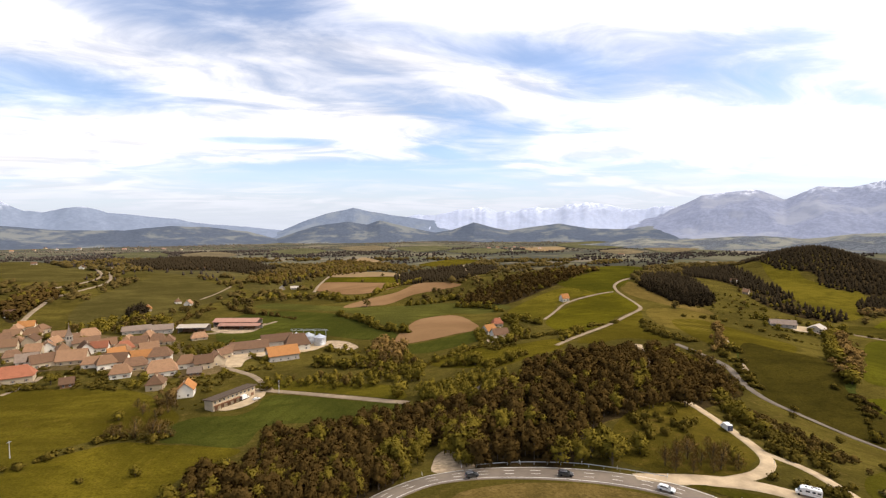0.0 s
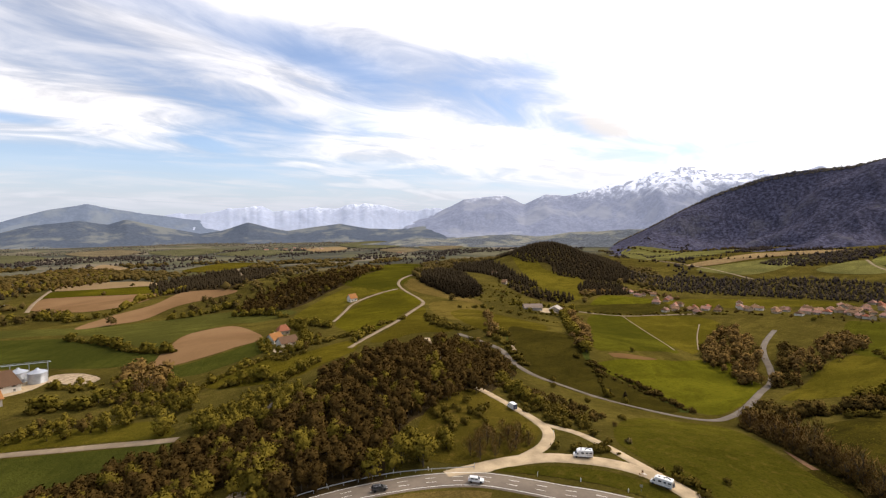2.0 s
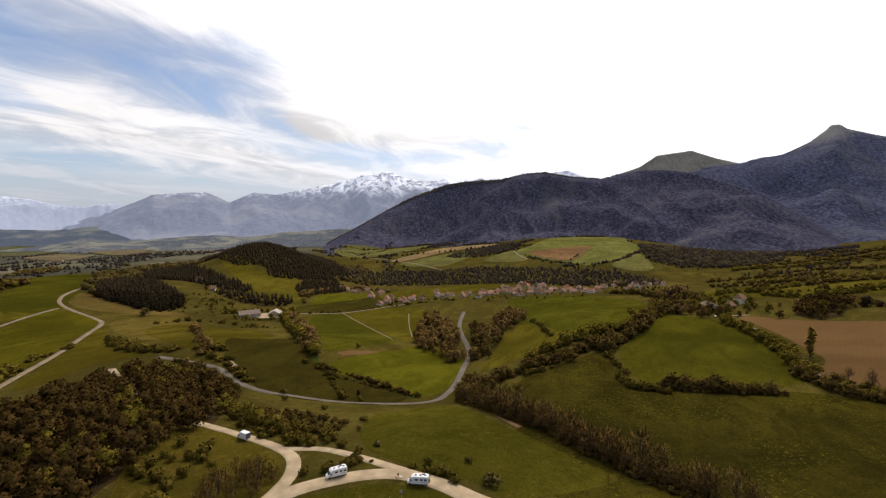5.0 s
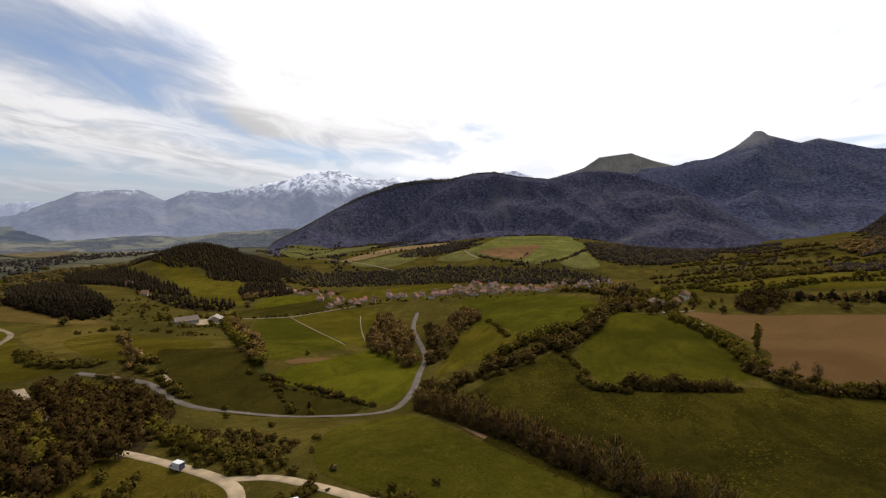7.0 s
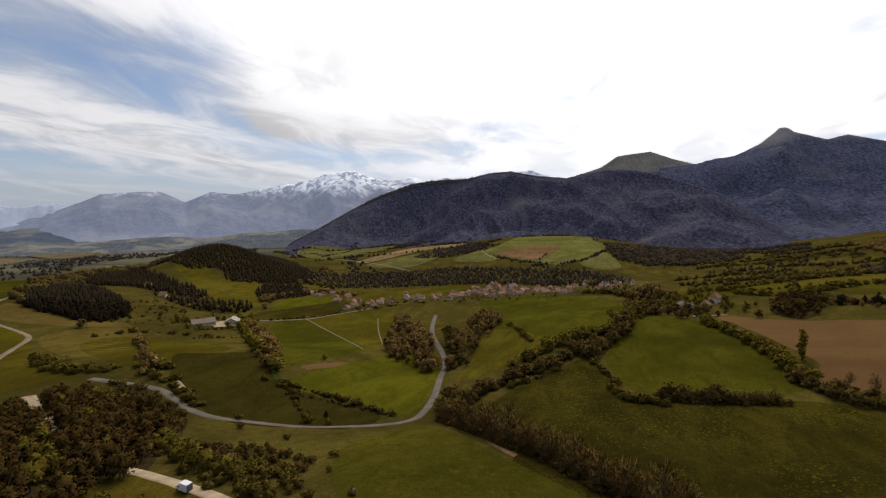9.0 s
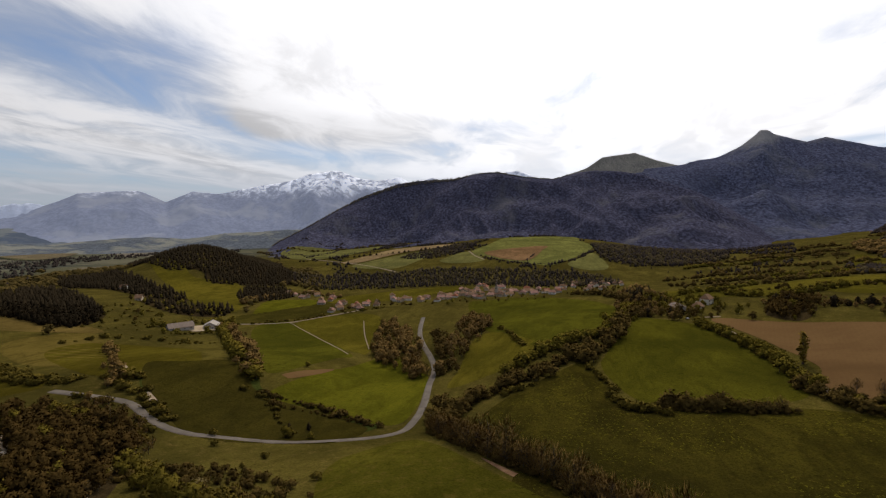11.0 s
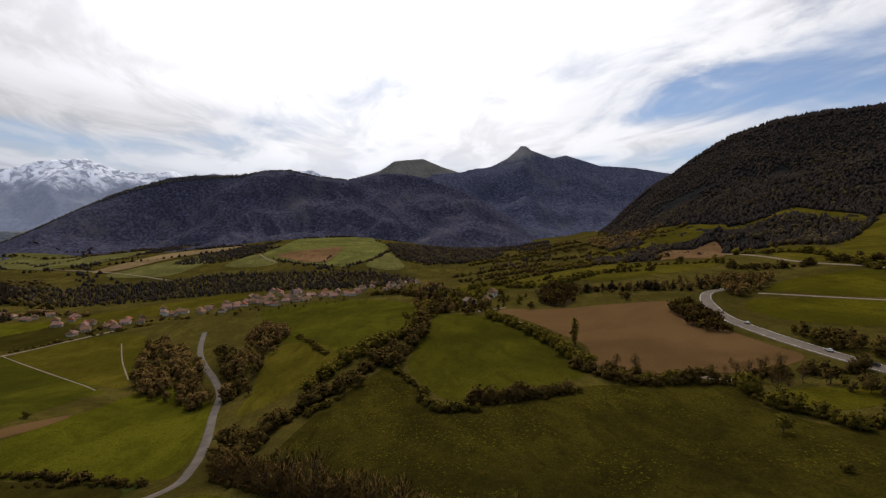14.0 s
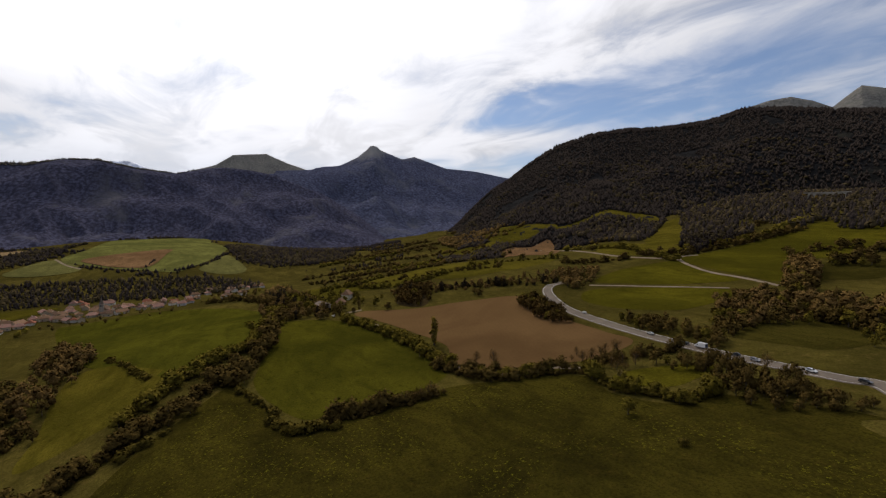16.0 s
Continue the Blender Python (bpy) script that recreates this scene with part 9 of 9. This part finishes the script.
# scattered trees and copses of the wide country
def open_country(n, near, far, b0, b1, kind, tall, threshold, scale, name, label):
    r = near + (far - near) * np.sqrt(rng.random(n))
    b = np.radians(b0 + (b1 - b0) * rng.random(n))
    x, y = 40 + r * np.sin(b), 30 + r * np.cos(b)
    stretch = fbm((x * 0.8 + y * 0.6) / scale, (y * 0.8 - x * 0.6) / (scale * 0.35), 4, 21)
    keep = stretch > threshold
    x, y = x[keep], y[keep]
    free = np.ones(len(x), bool)
    for f in FIELDS:
        free &= ~inside(f, x, y)
    free &= land(x, y) - height(x, y) < 1.0
    places = off_roads(np.stack([x[free], y[free]], 1), 3.0)
    plant_many(name, kind, places, tall * (0.6 + 0.7 * rng.random(len(places))), label, wide=1.3, far=near > 1400)


open_country(11000, 540, 1500, -40, 60, HAZEL, 8.0, 0.56, 190, "copses", "scattered spring-green copses and hedges in open country")
open_country(12000, 900, 2400, -40, 75, MOUNT, 8.0, 0.57, 300, "copses", "dark copses and hedges of the plain")
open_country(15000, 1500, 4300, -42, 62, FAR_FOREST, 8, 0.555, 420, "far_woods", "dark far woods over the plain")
open_country(7000, 900, 2000, 62, 112, MOUNT, 8, 0.58, 260, "copses", "dark copses below the wooded mountain")
open_country(1800, 430, 1500, 100, 165, THICKET, 7, 0.59, 150, "copses", "scattered trees and hedges on the slopes")


def mountain_trees(name, grid, n, kind, tall, v0, v1, label, low=0.0, reach=1.0):
    """Trees on a mountain side between two levels of its face."""
    X, Y, Z = grid
    rows, cols = X.shape
    v = (1 + (v0 + (v1 - v0) * rng.random(n)) * (rows - 2)).clip(1, rows - 1.01)
    u = rng.random(n) * (cols - 1.01) * reach
    i, j = v.astype(int), u.astype(int)
    a, b = v - i, u - j

    def at(A):
        return A[i, j] * (1 - a) * (1 - b) + A[i + 1, j] * a * (1 - b) + A[i, j + 1] * (1 - a) * b + A[i + 1, j + 1] * a * b

    x, y, z = at(X), at(Y), at(Z)
    keep = (fbm(x / 90, y / 90, 4, 33) > low) & (z > height(x, y) - 1)
    free = keep.copy()
    for f in FIELDS:
        free &= ~inside(f, x, y)
    plant_many(name, kind, np.stack([x, y], 1)[free], tall * (0.7 + 0.6 * rng.random(int(free.sum()))), label, z[free] - 0.3, wide=1.25, far=True)


mountain_trees("forest", SOUTH, 30000, MOUNT, 7.5, 0.0, 1.0, "dark forest on the steep mountain side", 0.28, 0.42)
mountain_trees("forest", SOUTH, 3500, MOUNT, 9, 0.0, 0.03, "dark forest along the mountain's crest", 0.0, 0.42)
mountain_trees("forest", SOUTH, 3500, SLOPE_TREE, 6.5, 0.25, 1.0, "spring-green trees on the mountain side", 0.50, 0.42)
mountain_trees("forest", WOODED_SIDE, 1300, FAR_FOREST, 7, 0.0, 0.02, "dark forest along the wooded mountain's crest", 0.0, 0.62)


# ---- viaduct on the mountain side ----
def viaduct(place, heading, arches=6, span=8.0, tall=9.5):
    """A stone viaduct: round arches between piers, deck and parapets."""
    base = thing("viaduct", place, heading, "small pale stone viaduct with round arches on the mountain side", "bridge", sink=0.5, up=1.0)
    half, pier_w, deep = span / 2, 2.0, 4.5
    r = half - pier_w / 2
    spring = tall - r - 1.4
    arch_curve = [(r * math.cos(math.pi * k / 12), spring + r * math.sin(math.pi * k / 12)) for k in range(13)]
    v, faces = [], []
    for y in (-deep / 2, deep / 2):
        v += [(x, y, z) for x, z in arch_curve] + [(x, y, tall) for x, z in arch_curve]
    for k in range(12):
        faces += [(k, k + 1, 13 + k + 1, 13 + k), (26 + k + 1, 26 + k, 39 + k, 39 + k + 1), (k + 1, k, 26 + k, 26 + k + 1)]
    arch = mesh_from("arch", v, faces, False)
    arch.materials.append(STONE)
    n = arches
    for k in range(n):
        part("arch", arch, None, base, at=Matrix.Translation(((k - (n - 1) / 2) * span, 0, 0)))
    for k in range(n + 1):
        part("pier", box_mesh("pier", [(((k - n / 2) * span, 0, (tall - 16) / 2), (pier_w, deep, tall + 16)), (((k - n / 2) * span, 0, spring), (pier_w + 0.3, deep + 0.3, 0.4))]), STONE, base)
    part("deck", box_mesh("deck", [((0, 0, tall + 0.25), (n * span + 14, deep + 0.8, 0.5))]), STONE, base, "pale stone deck")
    for s in (1, -1):
        part("parapet", box_mesh("parapet", [((0, s * (deep / 2 + 0.2), tall + 1.0), (n * span + 14, 0.35, 1.0))]), STONE, base)


viaduct((463, -870), 68)


# ---- limestone boulders on the slope above the country road ----
def boulder(place, size, seed):
    r = random.Random(seed)
    bm = bmesh.new()
    bmesh.ops.create_icosphere(bm, subdivisions=2, radius=size)
    for q in bm.verts:
        k = 0.72 + 0.5 * r.random()
        q.co = Vector((q.co.x * k * 1.2, q.co.y * k, q.co.z * k * 0.7))
    me = bpy.data.meshes.new("boulder")
    bm.to_mesh(me)
    bm.free()
    me.materials.append(STONE)
    base = thing("boulder", place, r.uniform(0, 360), "pale weathered limestone boulder on the grassy slope", "rock", "boulders on the slope", sink=size * 0.25)
    part("stone", me, None, base)


boulder_rng = random.Random(8)
for bx, by in ((168, 250), (172, 254), (176, 259), (181, 265), (165, 247), (170, 258)):
    for _ in range(3):
        boulder((bx + boulder_rng.uniform(-3, 3), by + boulder_rng.uniform(-3, 3)), boulder_rng.uniform(0.5, 1.5), boulder_rng.random())
